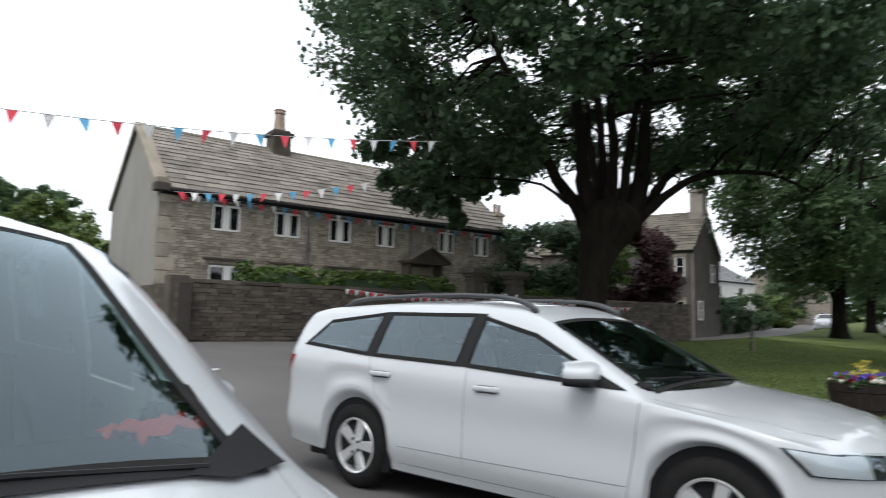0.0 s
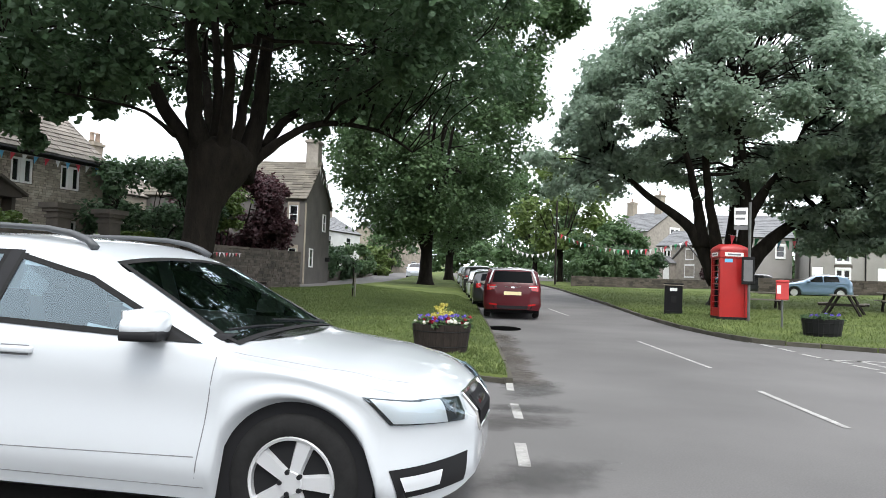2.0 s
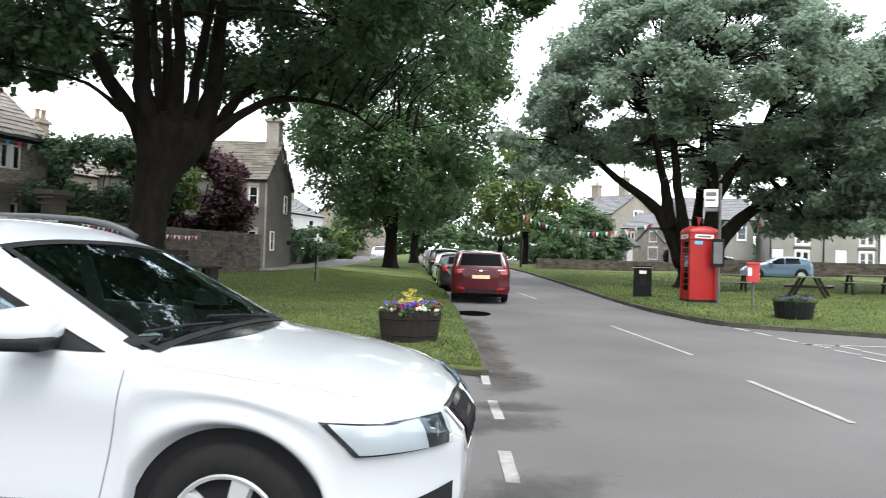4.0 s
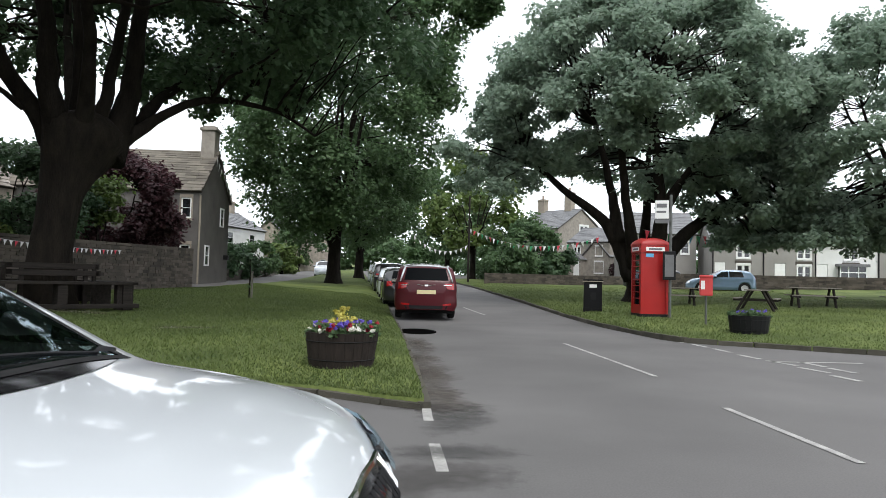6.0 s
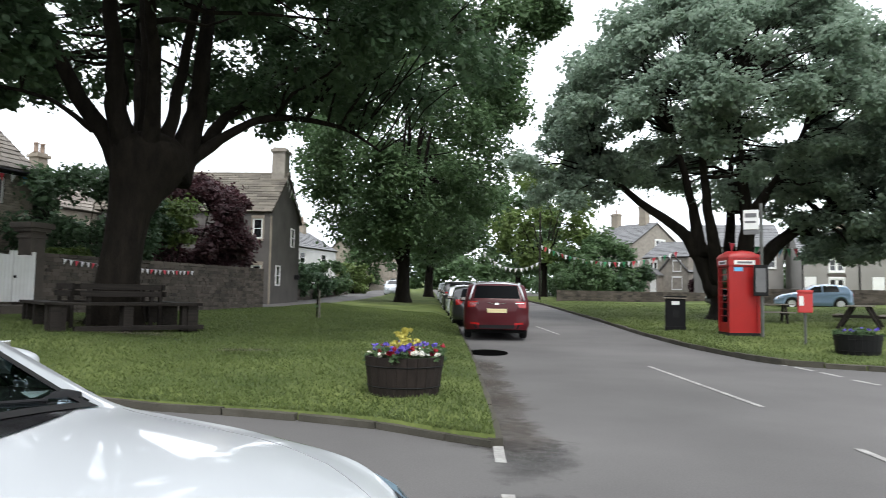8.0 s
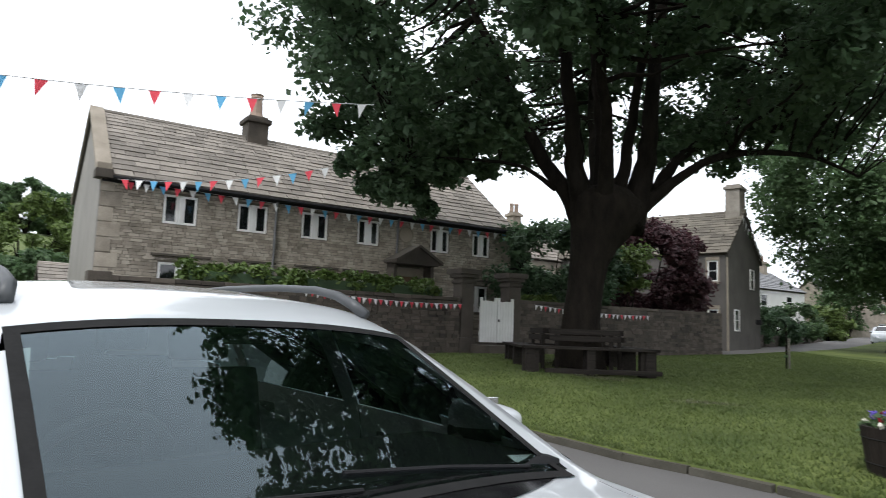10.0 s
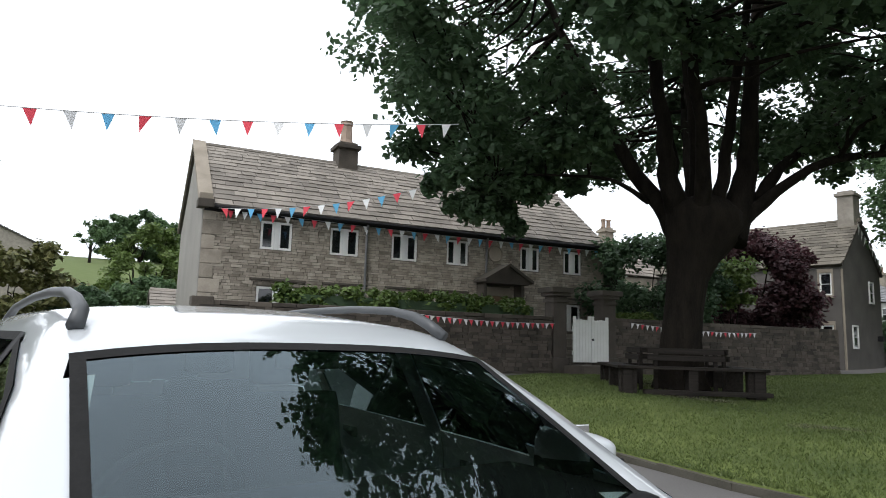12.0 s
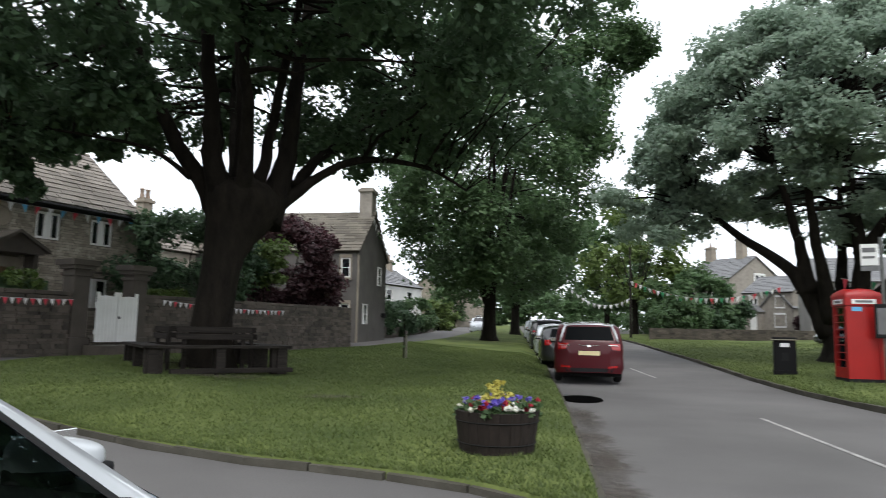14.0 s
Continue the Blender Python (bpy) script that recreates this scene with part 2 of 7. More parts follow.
    terracotta=mat("clay_pot", (0.30, 0.22, 0.17), (0.38, 0.29, 0.23), 0.85, 4, 40, 0.2),
    dirt=mat("gutter_dirt", (0.030, 0.027, 0.024), (0.055, 0.050, 0.045), 0.9, 2.5, 40, 0.3),
    wet=mat("damp_tar", (0.026, 0.025, 0.024), (0.045, 0.043, 0.041), 0.5, 3, 60, 0.1),
    # paler than the leg wood: sky sheen on the table tops put into the colour
    table_wood=mat("skylit_table_wood", (0.12, 0.105, 0.09), (0.26, 0.235, 0.205), 0.85, 4, 60, 0.3, streak=(0.4, 6, 6)),
    lead=mat("lead_grey", (0.12, 0.12, 0.125), (0.17, 0.17, 0.175), 0.7, 4, 40, 0.1),
    rail=plain("satin_grey_rail", (0.07, 0.074, 0.078), 0.45, 0.3),
    bin_black=plain("matt_black_enamel", (0.006, 0.006, 0.007), 0.75, spec=0.2),
    lamp_inner=plain("headlight_reflector", (0.66, 0.68, 0.70), 0.30, 0.25, 0.6),
    # black without gloss: the dark inside the drain hole put into the colour
    pit=plain("unlit_pit", (0.003, 0.003, 0.003), 1.0, spec=0.0),
    lens=glass_mat("clear_lens", (0.93, 0.95, 0.96), 0.0, 1.2),
)



def soften(m):
    """Lets a ground patch thin out raggedly towards its rim."""
    nt = m.node_tree
    at = nt.nodes.new("ShaderNodeAttribute")
    at.attribute_name = "fade"
    n = nt.nodes.new("ShaderNodeTexNoise")
    n.inputs["Scale"].default_value, n.inputs["Detail"].default_value = 9.0, 6
    g = nt.nodes.new("ShaderNodeNewGeometry")
    nt.links.new(g.outputs["Position"], n.inputs["Vector"])
    ad = nt.nodes.new("ShaderNodeMath")
    nt.links.new(at.outputs["Fac"], ad.inputs[0])
    nt.links.new(n.outputs[0], ad.inputs[1])
    mr = nt.nodes.new("ShaderNodeMapRange")
    mr.inputs[1].default_value, mr.inputs[2].default_value, mr.inputs[4].default_value = 0.62, 1.25, 0.45
    nt.links.new(ad.outputs[0], mr.inputs[0])
    tr = nt.nodes.new("ShaderNodeBsdfTransparent")
    ms = nt.nodes.new("ShaderNodeMixShader")
    nt.links.new(mr.outputs[0], ms.inputs[0])
    nt.links.new(tr.outputs[0], ms.inputs[1])
    nt.links.new(nt.nodes["Principled BSDF"].outputs[0], ms.inputs[2])
    nt.links.new(ms.outputs[0], nt.nodes["Material Output"].inputs["Surface"])
    return m


M["dirt"], M["wet"], M["grit"] = soften(M["dirt"]), soften(M["wet"]), soften(M["grit"])
M["soil_patch"] = soften(mat("trodden_soil", (0.045, 0.034, 0.024), (0.075, 0.058, 0.040), 0.95, 3, 40, 0.6))

# ---- mesh helpers ----


def finish(name, bm, material, smooth=False):
    me = bpy.data.meshes.new(name)
    bm.normal_update()
    bm.to_mesh(me)
    bm.free()
    for mm in (material if isinstance(material, (list, tuple)) else [material]):
        me.materials.append(mm)
    me.polygons.foreach_set("use_smooth", [smooth] * len(me.polygons))
    return me


def part(name, bm, material, parent=None, label="", smooth=False, m=None):
    ob = new(name, finish(name, bm, material, smooth))
    if parent:
        ob.parent = parent
    if m is not None:
        ob.matrix_basis = m
    if label:
        tagged(ob, label)
    return ob


def thing(name, m, label, category, group="", kind=""):
    ob = new(name)
    ob.empty_display_size = 0.2
    ob.matrix_basis = m
    return tagged(ob, label, category, group, kind)


def box(bm, x0, x1, y0, y1, z0, z1, bev=0.0):
    r = bmesh.ops.create_cube(bm, size=1.0, matrix=Matrix.LocRotScale(((x0 + x1) / 2, (y0 + y1) / 2, (z0 + z1) / 2), None, (abs(x1 - x0), abs(y1 - y0), abs(z1 - z0))))
    if bev:
        es = list({e for v in r["verts"] for e in v.link_edges})
        bmesh.ops.bevel(bm, geom=es, offset=bev, segments=2, affect='EDGES', profile=0.7)
    return bm


def boxm(x0, x1, y0, y1, z0, z1, bev=0.0):
    return box(bmesh.new(), x0, x1, y0, y1, z0, z1, bev)


def tube(bm, pts, radii, sides=8, cap=True):
    rings = []
    n = len(pts)
    prev = None
    for i, p in enumerate(pts):
        p = Vector(p)
        a = Vector(pts[max(i - 1, 0)])
        b = Vector(pts[min(i + 1, n - 1)])
        d = (b - a).normalized()
        if prev is None:
            up = Vector((0, 0, 1)) if abs(d.z) < 0.9 else Vector((1, 0, 0))
            side = d.cross(up).normalized()
        else:
            side = (prev - d * prev.dot(d)).normalized()
        prev = side
        other = d.cross(side)
        r = radii[i] if isinstance(radii, (list, tuple)) else radii
        rings.append([bm.verts.new(p + (side * math.cos(k * 2 * math.pi / sides) + other * math.sin(k * 2 * math.pi / sides)) * r) for k in range(sides)])
    for i in range(n - 1):
        for k in range(sides):
            bm.faces.new((rings[i][k], rings[i][(k + 1) % sides], rings[i + 1][(k + 1) % sides], rings[i + 1][k]))
    if cap:
        bm.faces.new(rings[0][::-1])
        bm.faces.new(rings[-1])
    return bm


def tubem(pts, radii, sides=8):
    return tube(bmesh.new(), pts, radii, sides)


def lathe(bm, prof, sides=24, centre=(0, 0), square=False):
    """prof: (radius, z) from bottom to top."""
    rings = []
    for r, z in prof:
        ring = []
        for k in range(sides):
            a = 2 * math.pi * k / sides + (math.pi / 4 if sides == 4 else math.pi / sides)
            ring.append(bm.verts.new((centre[0] + r * math.cos(a), centre[1] + r * math.sin(a), z)))
        rings.append(ring)
    for i in range(len(rings) - 1):
        for k in range(sides):
            bm.faces.new((rings[i][k], rings[i][(k + 1) % sides], rings[i + 1][(k + 1) % sides], rings[i + 1][k]))
    bm.faces.new(rings[0][::-1])
    bm.faces.new(rings[-1])
    return bm


def prism(bm, poly, y0, y1, axes="xz"):
    """Extrude a polygon given in two axes along the third."""
    def v(a, b, c):
        return {"xz": (a, c, b), "xy": (a, b, c), "yz": (c, a, b)}[axes]
    lo = [bm.verts.new(v(a, b, y0)) for a, b in poly]
    hi = [bm.verts.new(v(a, b, y1)) for a, b in poly]
    n = len(poly)
    for i in range(n):
        bm.faces.new((lo[i], lo[(i + 1) % n], hi[(i + 1) % n], hi[i]))
    bm.faces.new(lo[::-1])
    bm.faces.new(hi)
    bmesh.ops.recalc_face_normals(bm, faces=bm.faces)
    return bm


def mesh_np(name, verts, faces, material, smooth=False):
    """A mesh out of arrays; faces all of one size."""
    me = bpy.data.meshes.new(name)
    verts, faces = np.asarray(verts, np.float32), np.asarray(faces, np.int32)
    k = faces.shape[1]
    me.vertices.add(len(verts))
    me.vertices.foreach_set("co", verts.ravel())
    me.loops.add(faces.size)
    me.loops.foreach_set("vertex_index", faces.ravel())
    me.polygons.add(len(faces))
    me.polygons.foreach_set("loop_start", np.arange(len(faces), dtype=np.int32) * k)
    me.update(calc_edges=True)
    me.validate()
    me.materials.append(material)
    me.polygons.foreach_set("use_smooth", [smooth] * len(me.polygons))
    return me


def smooth01(t):
    t = min(1.0, max(0.0, t))
    return t * t * (3 - 2 * t)


# ---- the lie of the land ----
def land(x, y):
    """Height of the asphalt: level by the parked cars, rising to the west and up the street."""
    z = 0.055 * max(0.0, -x - 4.5) if x > -14.5 else 0.55
    z *= smooth01((y + 8) / 14)
    far = max(0.0, y - 21)
    z = max(z, 0) * (1 - 0.6 * smooth01((y - 28) / 25)) + 0.024 * far * far / (far + 6)
    z += 0.032 * max(0.0, x - 9) * smooth01((y - 14) / 12)
    return z


def sheet(name, fn, ns, nt_, material, label, category="", thick=0.0, kind="structure"):
    """A surface P(s, t) over a grid, with skirts going down where thick is given."""
    bm = bmesh.new()
    g = [[bm.verts.new(fn(i / ns, j / nt_)) for i in range(ns + 1)] for j in range(nt_ + 1)]
    for j in range(nt_):
        for i in range(ns):
            bm.faces.new((g[j][i], g[j][i + 1], g[j + 1][i + 1], g[j + 1][i]))
    if thick:
        rim = g[0] + [g[j][ns] for j in range(1, nt_ + 1)] + g[nt_][::-1][1:] + [g[j][0] for j in range(nt_ - 1, 0, -1)]
        low = [bm.verts.new((v.co.x, v.co.y, v.co.z - thick)) for v in rim]
        for i in range(len(rim)):
            k = (i + 1) % len(rim)
            bm.faces.new((rim[i], low[i], low[k], rim[k]))
    ob = part(name, bm, material, None, "", True)
    return tagged(ob, label, category, "", kind)


def poly_at(pts, t):
    """A point on a polyline by its share of the length."""
    seg = [math.dist(a, b) for a, b in zip(pts, pts[1:])]
    d = t * sum(seg)
    for (a, b), l in zip(zip(pts, pts[1:]), seg):
        if d <= l or b is pts[-1]:
            k = min(1, d / l)
            return (a[0] + (b[0] - a[0]) * k, a[1] + (b[1] - a[1]) * k)
        d -= l


# one wide sheet of land to the horizon, with the hill behind the houses
def far_land(s, t):
    x = math.copysign(abs(2 * s - 1) ** 2.2, 2 * s - 1) * 1500
    y = math.copysign(abs(2 * t - 1) ** 2.2, 2 * t - 1) * 1500
    z = land(max(-60, min(x, 45)), max(-40, min(y, 110))) - 0.12
    if x < -40:
        z += 0.160 * (min(-x, 124) - 40) * smooth01((-x - 40) / 60)
    return (x, y, min(z, 34))


ground = sheet("ground", far_land, 120, 120, M["field"], "wide green pasture land rising to a hill", "ground")


def road_fn(s, t):
    x, y = -19 + 40 * s, -14 + 112 * t
    return (x, y, land(x, y))


road = sheet("road", road_fn, 80, 150, M["asphalt"], "worn grey asphalt road and parking area", "road")

# greens
EAST_OF_LEFT = [(0.58, 9.88), (0.43, 11.2), (0.13, 13.5), (-0.26, 16.5), (-0.75, 20.0), (-1.35, 24.0), (-2.6, 32.5), (-4.3, 43.1), (-7.8, 62.0), (-11.6, 84.0)]
SOUTH_OF_LEFT = [(-12.2, 15.5), (-11.0, 13.2), (-8.6, 12.1), (-5.6, 11.4), (-4.5, 11.22), (-3.6, 10.98), (-3.0, 10.82), (-2.3, 10.76), (-1.7, 10.68), (-1.0, 10.58), (-0.4, 10.38), (0.1, 10.08), (0.58, 9.88)]
WEST_OF_LEFT = [(-12.2, 15.5), (-11.3, 22.0), (-9.9, 31.0), (-10.2, 42.0), (-12.4, 62.0), (-15.5, 84.0)]


def left_green(s, t):
    a, b = poly_at(WEST_OF_LEFT, t), poly_at(EAST_OF_LEFT, t)
    c = poly_at(SOUTH_OF_LEFT, s)
    x = a[0] + (b[0] - a[0]) * s
    y = a[1] + (b[1] - a[1]) * s
    k = (1 - t) ** 6
    lx = SOUTH_OF_LEFT[0][0] + (SOUTH_OF_LEFT[-1][0] - SOUTH_OF_LEFT[0][0]) * s
    ly = SOUTH_OF_LEFT[0][1] + (SOUTH_OF_LEFT[-1][1] - SOUTH_OF_LEFT[0][1]) * s
    x, y = x + (c[0] - lx) * k, y + (c[1] - ly) * k
    edge = min(1, 7 * s, 7 * (1 - s), 26 * t)
    return (x, y, land(x, y) + 0.09 + 0.20 * smooth01(edge) + 0.015 * noise.noise((x * 0.5, y * 0.5, 0)))


green_left = sheet("grass_green", left_green, 44, 120, M["grass"], "mown village green with bare patches", "lawn", 0.3)
WEST_OF_RIGHT = [(5.35, 18.9), (4.75, 22.2), (4.25, 26.2), (3.45, 34.5), (1.3, 52.0), (-2.4, 74.0)]
SOUTH_OF_RIGHT = [(5.35, 18.9), (5.55, 18.3), (5.9, 18.0), (6.9, 17.55), (8.3, 16.85), (11.0, 15.6), (20.0, 11.0), (30, 6.0)]


def right_green(s, t):
    a = poly_at(WEST_OF_RIGHT, t)
    c = poly_at(SOUTH_OF_RIGHT, s ** 1.6)
    east = (30 - 4 * t, 6 + 46 * t)
    x = a[0] + (c[0] - WEST_OF_RIGHT[0][0]) * (1 - t) + (east[0] - a[0]) * s * t
    y = a[1] + (c[1] - WEST_OF_RIGHT[0][1]) * (1 - t) + (east[1] - a[1]) * s * t
    edge = min(1, 6 * s, 8 * t)
    return (x, y, land(x, y) + 0.08 + 0.12 * smooth01(edge) + 0.02 * noise.noise((x * 0.4, y * 0.4, 3)))


green_right = sheet("grass_green", right_green, 60, 70, M["grass"], "rough village green beside the road", "lawn", 0.3)


def on_left(x, y):
    """Height of the left-hand green."""
    best = min(((left_green(i / 44, j / 120)) for i in range(45) for j in range(0, 90)), key=lambda p: (p[0] - x) ** 2 + (p[1] - y) ** 2)
    return best[2]


def on_right(x, y):
    best = min(((right_green(i / 60, j / 70)) for i in range(61) for j in range(71)), key=lambda p: (p[0] - x) ** 2 + (p[1] - y) ** 2)
    return best[2]

# ---- cars ----
from mathutils.bvhtree import BVHTree


def interp(tab, x):
    for (a, p), (b, q) in zip(tab, tab[1:]):
        if x <= b:
            k = (x - a) / (b - a)
            k = max(0, min(1, k))
            return p + (q - p) * k
    return tab[-1][1]


def rounded(tab, x, r=0.05):
    """The table's value, softened at its corners."""
    return sum(interp(tab, x + d * r) for d in (-1, -0.6, -0.2, 0.2, 0.6, 1)) / 6


class Shell:
    """A lofted car body: x forward from the front axle, half sections from sill to centre line."""

    def __init__(self, spec, step=0.035):
        self.s = s = spec
        xs = []
        x = s["tail"]
        while x < s["nose"] - 1e-6:
            xs.append(x)
            near = min(x - s["tail"], s["nose"] - x)
            x += step * (0.18 + 0.82 * smooth01(near / 0.35))
        xs.append(s["nose"])
        self.verts, self.faces, self.grid = [], [], []
        N = 30
        for x in xs:
            row = []
            for j in range(-N, N + 1):
                row.append(len(self.verts))
                self.verts.append(self.point(x, abs(j) / N, -1 if j < 0 else 1))
            self.grid.append(row)
        for a, b in zip(self.grid, self.grid[1:]):
            for j in range(2 * N):
                self.faces.append((a[j], b[j], b[j + 1], a[j + 1]))
        self.faces.append(tuple(self.grid[0]))
        self.faces.append(tuple(self.grid[-1][::-1]))
        self.bvh = BVHTree.FromPolygons([Vector(v) for v in self.verts], self.faces)

    def width(self, x):
        s = self.s
        w = s["half"]
        f = (x - (s["nose"] - s["round_f"])) / s["round_f"]
        if f > 0:
            w *= (1 - min(1, f) ** 2.6 * 0.62) if f < 1 else 0.38
        r = ((s["tail"] + s["round_r"]) - x) / s["round_r"]
        if r > 0:
            w *= 1 - min(1, r) ** 2.6 * 0.42
        return w

    def point(self, x, v, side):
        """v: 0 the centre line on top, 1 the sill."""
        s = self.s
        w = self.width(x)
        top, belt = rounded(s["top"], x), rounded(s["belt"], x)
        sill = rounded(s["sill"], x, 0.03)
        for ax in s["axles"]:
            d = abs(x - ax)
            if d < s["arch"]:
                sill = max(sill, 0.31 + math.sqrt(s["arch"] ** 2 - d * d))
        belt = min(belt, top - 0.035)
        cabin = smooth01((top - belt - 0.05) / 0.25)
        crown = 0.05 + s.get("crown", 0.03) * cabin
        edge_z = top - crown
        edge_y = w - 0.035 - 0.03 * (1 - cabin) - s["tumble"] * max(0, edge_z - belt)
        if v < 0.36:                       # roof, bonnet or screen
            k = v / 0.36
            y = edge_y * k
            z = top - crown * k ** 2.6
        elif v < 0.62:                     # side glass or shoulder
            k = (v - 0.36) / 0.26
            y = edge_y + (w - 0.025 - edge_y) * (k ** 0.9)
            z = edge_z + (belt - edge_z) * k
        else:
            k = (v - 0.62) / 0.38
            z = belt + (sill - belt) * k
            y = w - 0.025 * (1 - smooth01(k * 5)) - 0.018 * math.sin(math.pi * min(1, k * 1.3)) ** 2 - 0.055 * smooth01((k - 0.78) / 0.22)
        return (x, side * y, z)

    def hit(self, o, d):
        p, n, _, _ = self.bvh.ray_cast(Vector(o), Vector(d))
        return p, n

    def patch(self, corners, axis, n=10, off=0.005, side=1):
        """A sheet laid on the body: four corners (a, b), each (x, z) seen from the side, or (y, z) from the front, the back, or (x, y) from above."""
        bm = bmesh.new()
        grid = []
        for i in range(n + 1):
            row = []
            for j in range(n + 1):
                u, v = i / n, j / n
                c = [(1 - u) * (1 - v), u * (1 - v), u * v, (1 - u) * v]
                a = sum(k * p[0] for k, p in zip(c, corners))
                b = sum(k * p[1] for k, p in zip(c, corners))
                if axis == "side":
                    o, d = (a, side * 2, b), (0, -side, 0)
                elif axis == "front":
                    o, d = (3, a, b), (-1, 0, 0)
                elif axis == "back":
                    o, d = (-6, a, b), (1, 0, 0)
                elif axis == "corner":      # seen at a slant, a runs forward and inward
                    o, d = (0.77 * a + 1.28, side * (-0.64 * a + 1.54), b), (-0.64, -0.77 * side, 0)
                else:
                    o, d = (a, b, 3), (0, 0, -1)
                p, nn = self.hit(o, d)
                if p is None:
                    return None
                if nn.dot(Vector(d)) > 0:
                    nn = -nn
                row.append(bm.verts.new(p + nn * off))
            grid.append(row)
        for i in range(n):
            for j in range(n):
                bm.faces.new((grid[i][j], grid[i + 1][j], grid[i + 1][j + 1], grid[i][j + 1]))
        bmesh.ops.recalc_face_normals(bm, faces=bm.faces)
        return bm


def inside(poly, a, b):
    odd = False
    for (x0, y0), (x1, y1) in zip(poly, poly[1:] + poly[:1]):
        if (y0 > b) != (y1 > b) and a < (x1 - x0) * (b - y0) / (y1 - y0) + x0:
            odd = not odd
    return odd


def grow(poly, d):
    """The polygon with each side moved out by d (in, where d is negative)."""
    n = len(poly)
    area = sum(a[0] * b[1] - b[0] * a[1] for a, b in zip(poly, poly[1:] + poly[:1]))
    sg = 1 if area > 0 else -1
    lines = []
    for a, b in zip(poly, poly[1:] + poly[:1]):
        l = math.dist(a, b)
        nx, ny = (b[1] - a[1]) / l * sg, (a[0] - b[0]) / l * sg
        lines.append((nx, ny, nx * a[0] + ny * a[1] + d))
    out = []
    for k in range(n):
        (a1, b1, c1), (a2, b2, c2) = lines[k - 1], lines[k]
        det = a1 * b2 - a2 * b1
        out.append(((c1 * b2 - c2 * b1) / det, (a1 * c2 - a2 * c1) / det))
    return out


def wheel_parts(parent, x, y, side, r=0.317, detail=True):
    w = new("wheel")
    w.empty_display_size = 0.1
    w.parent = parent
    w.matrix_basis = pose(x, y, r, 0, 0, 0 if side > 0 else 180)     # outer face towards +y of its own
    rim = 0.205
    bm = bmesh.new()
    prof = [(rim, -0.20), (r - 0.04, -0.205), (r - 0.005, -0.17), (r, -0.11), (r - 0.005, -0.04), (r - 0.035, -0.008), (rim + 0.015, 0.0), (rim, -0.01)]
    sides = 40 if detail else 20
    rings = [[bm.verts.new((q * math.cos(2 * math.pi * k / sides), yy, q * math.sin(2 * math.pi * k / sides))) for k in range(sides)] for q, yy in prof]
    for a, b in zip(rings, rings[1:]):
        for k in range(sides):
            bm.faces.new((a[k], a[(k + 1) % sides], b[(k + 1) % sides], b[k]))
    bmesh.ops.recalc_face_normals(bm, faces=bm.faces)
    part("tyre", bm, M["rubber"], w, "", True)
    bm = bmesh.new()
    rings = [[bm.verts.new((q * math.cos(2 * math.pi * k / sides), yy, q * math.sin(2 * math.pi * k / sides))) for k in range(sides)] for q, yy in ((rim + 0.004, -0.19), (rim + 0.004, -0.012), (rim - 0.004, -0.002), (rim - 0.016, -0.008), (rim - 0.022, -0.18))]
    for a, b in zip(rings, rings[1:]):
        for k in range(sides):
            bm.faces.new((a[k], a[(k + 1) % sides], b[(k + 1) % sides], b[k]))
    if detail:
        for q in range(5):                  # five broad spokes
            a = 2 * math.pi * q / 5 + 0.3
            poly = [(-0.030, 0.03), (-0.046, 0.195), (0.046, 0.195), (0.030, 0.03)]
            vs = []
            for yy, g in ((-0.05, 1.15), (-0.012, 0.75)):
                vs.append([bm.verts.new((g * px * math.cos(a) - pz * math.sin(a), yy, g * px * math.sin(a) + pz * math.cos(a))) for px, pz in poly])
            for k in range(4):
                bm.faces.new((vs[0][k], vs[0][(k + 1) % 4], vs[1][(k + 1) % 4], vs[1][k]))
            bm.faces.new(vs[1])
    bmesh.ops.recalc_face_normals(bm, faces=bm.faces)
    part("rim", bm, M["alloy"], w)
    bm = bmesh.new()
    bmesh.ops.create_cone(bm, cap_ends=True, segments=20, radius1=0.065 if detail else 0.19, radius2=0.05 if detail else 0.17, depth=0.05, matrix=pose(0, -0.03, 0, -90))
    part("hub_cap", bm, M["alloy"], w)
    if detail:
        for q in range(5):
            a = 2 * math.pi * (q + 0.5) / 5 + 0.3
            bm = bmesh.new()
            bmesh.ops.create_cone(bm, cap_ends=True, segments=8, radius1=0.012, radius2=0.011, depth=0.02, matrix=pose(-0.050 * math.sin(a), -0.008, 0.050 * math.cos(a), -90))
            part("wheel_bolt", bm, M["black"], w)
    bm = bmesh.new()
    bmesh.ops.create_cone(bm, cap_ends=True, segments=24, radius1=rim - 0.02, radius2=rim - 0.02, depth=0.01, matrix=pose(0, -0.13, 0, -90))
    part("brake", bm, M["black"], w)
    return w


def car(name, m, spec, paint, label, detail=True, group=""):
    """A car from its lofted body, with panes, lamps, wheels and trim as parts."""
    top = thing(name, m, label, "car", group)
    sh = Shell(spec, 0.035 if detail else 0.07)
    half = spec["half"]
    see = spec.get("see", detail)
    holes = []
    for nm, poly in spec["side_windows"]:
        holes.append(("side", grow(poly, -0.022)))
    V = [Vector(v) for v in sh.verts]
    bm = bmesh.new()
    bv = [bm.verts.new(v) for v in V]
    ws, rw = spec["screen"], spec["rear_screen"]
    for f in sh.faces:
        c = sum((V[i] for i in f), Vector()) / len(f)
        cut = False
        if see and len(f) == 4:
            n = (V[f[2]] - V[f[0]]).cross(V[f[3]] - V[f[1]]).normalized()
            if abs(n.y) > 0.6:
                cut = any(inside(p, c.x, c.z) for _, p in holes)
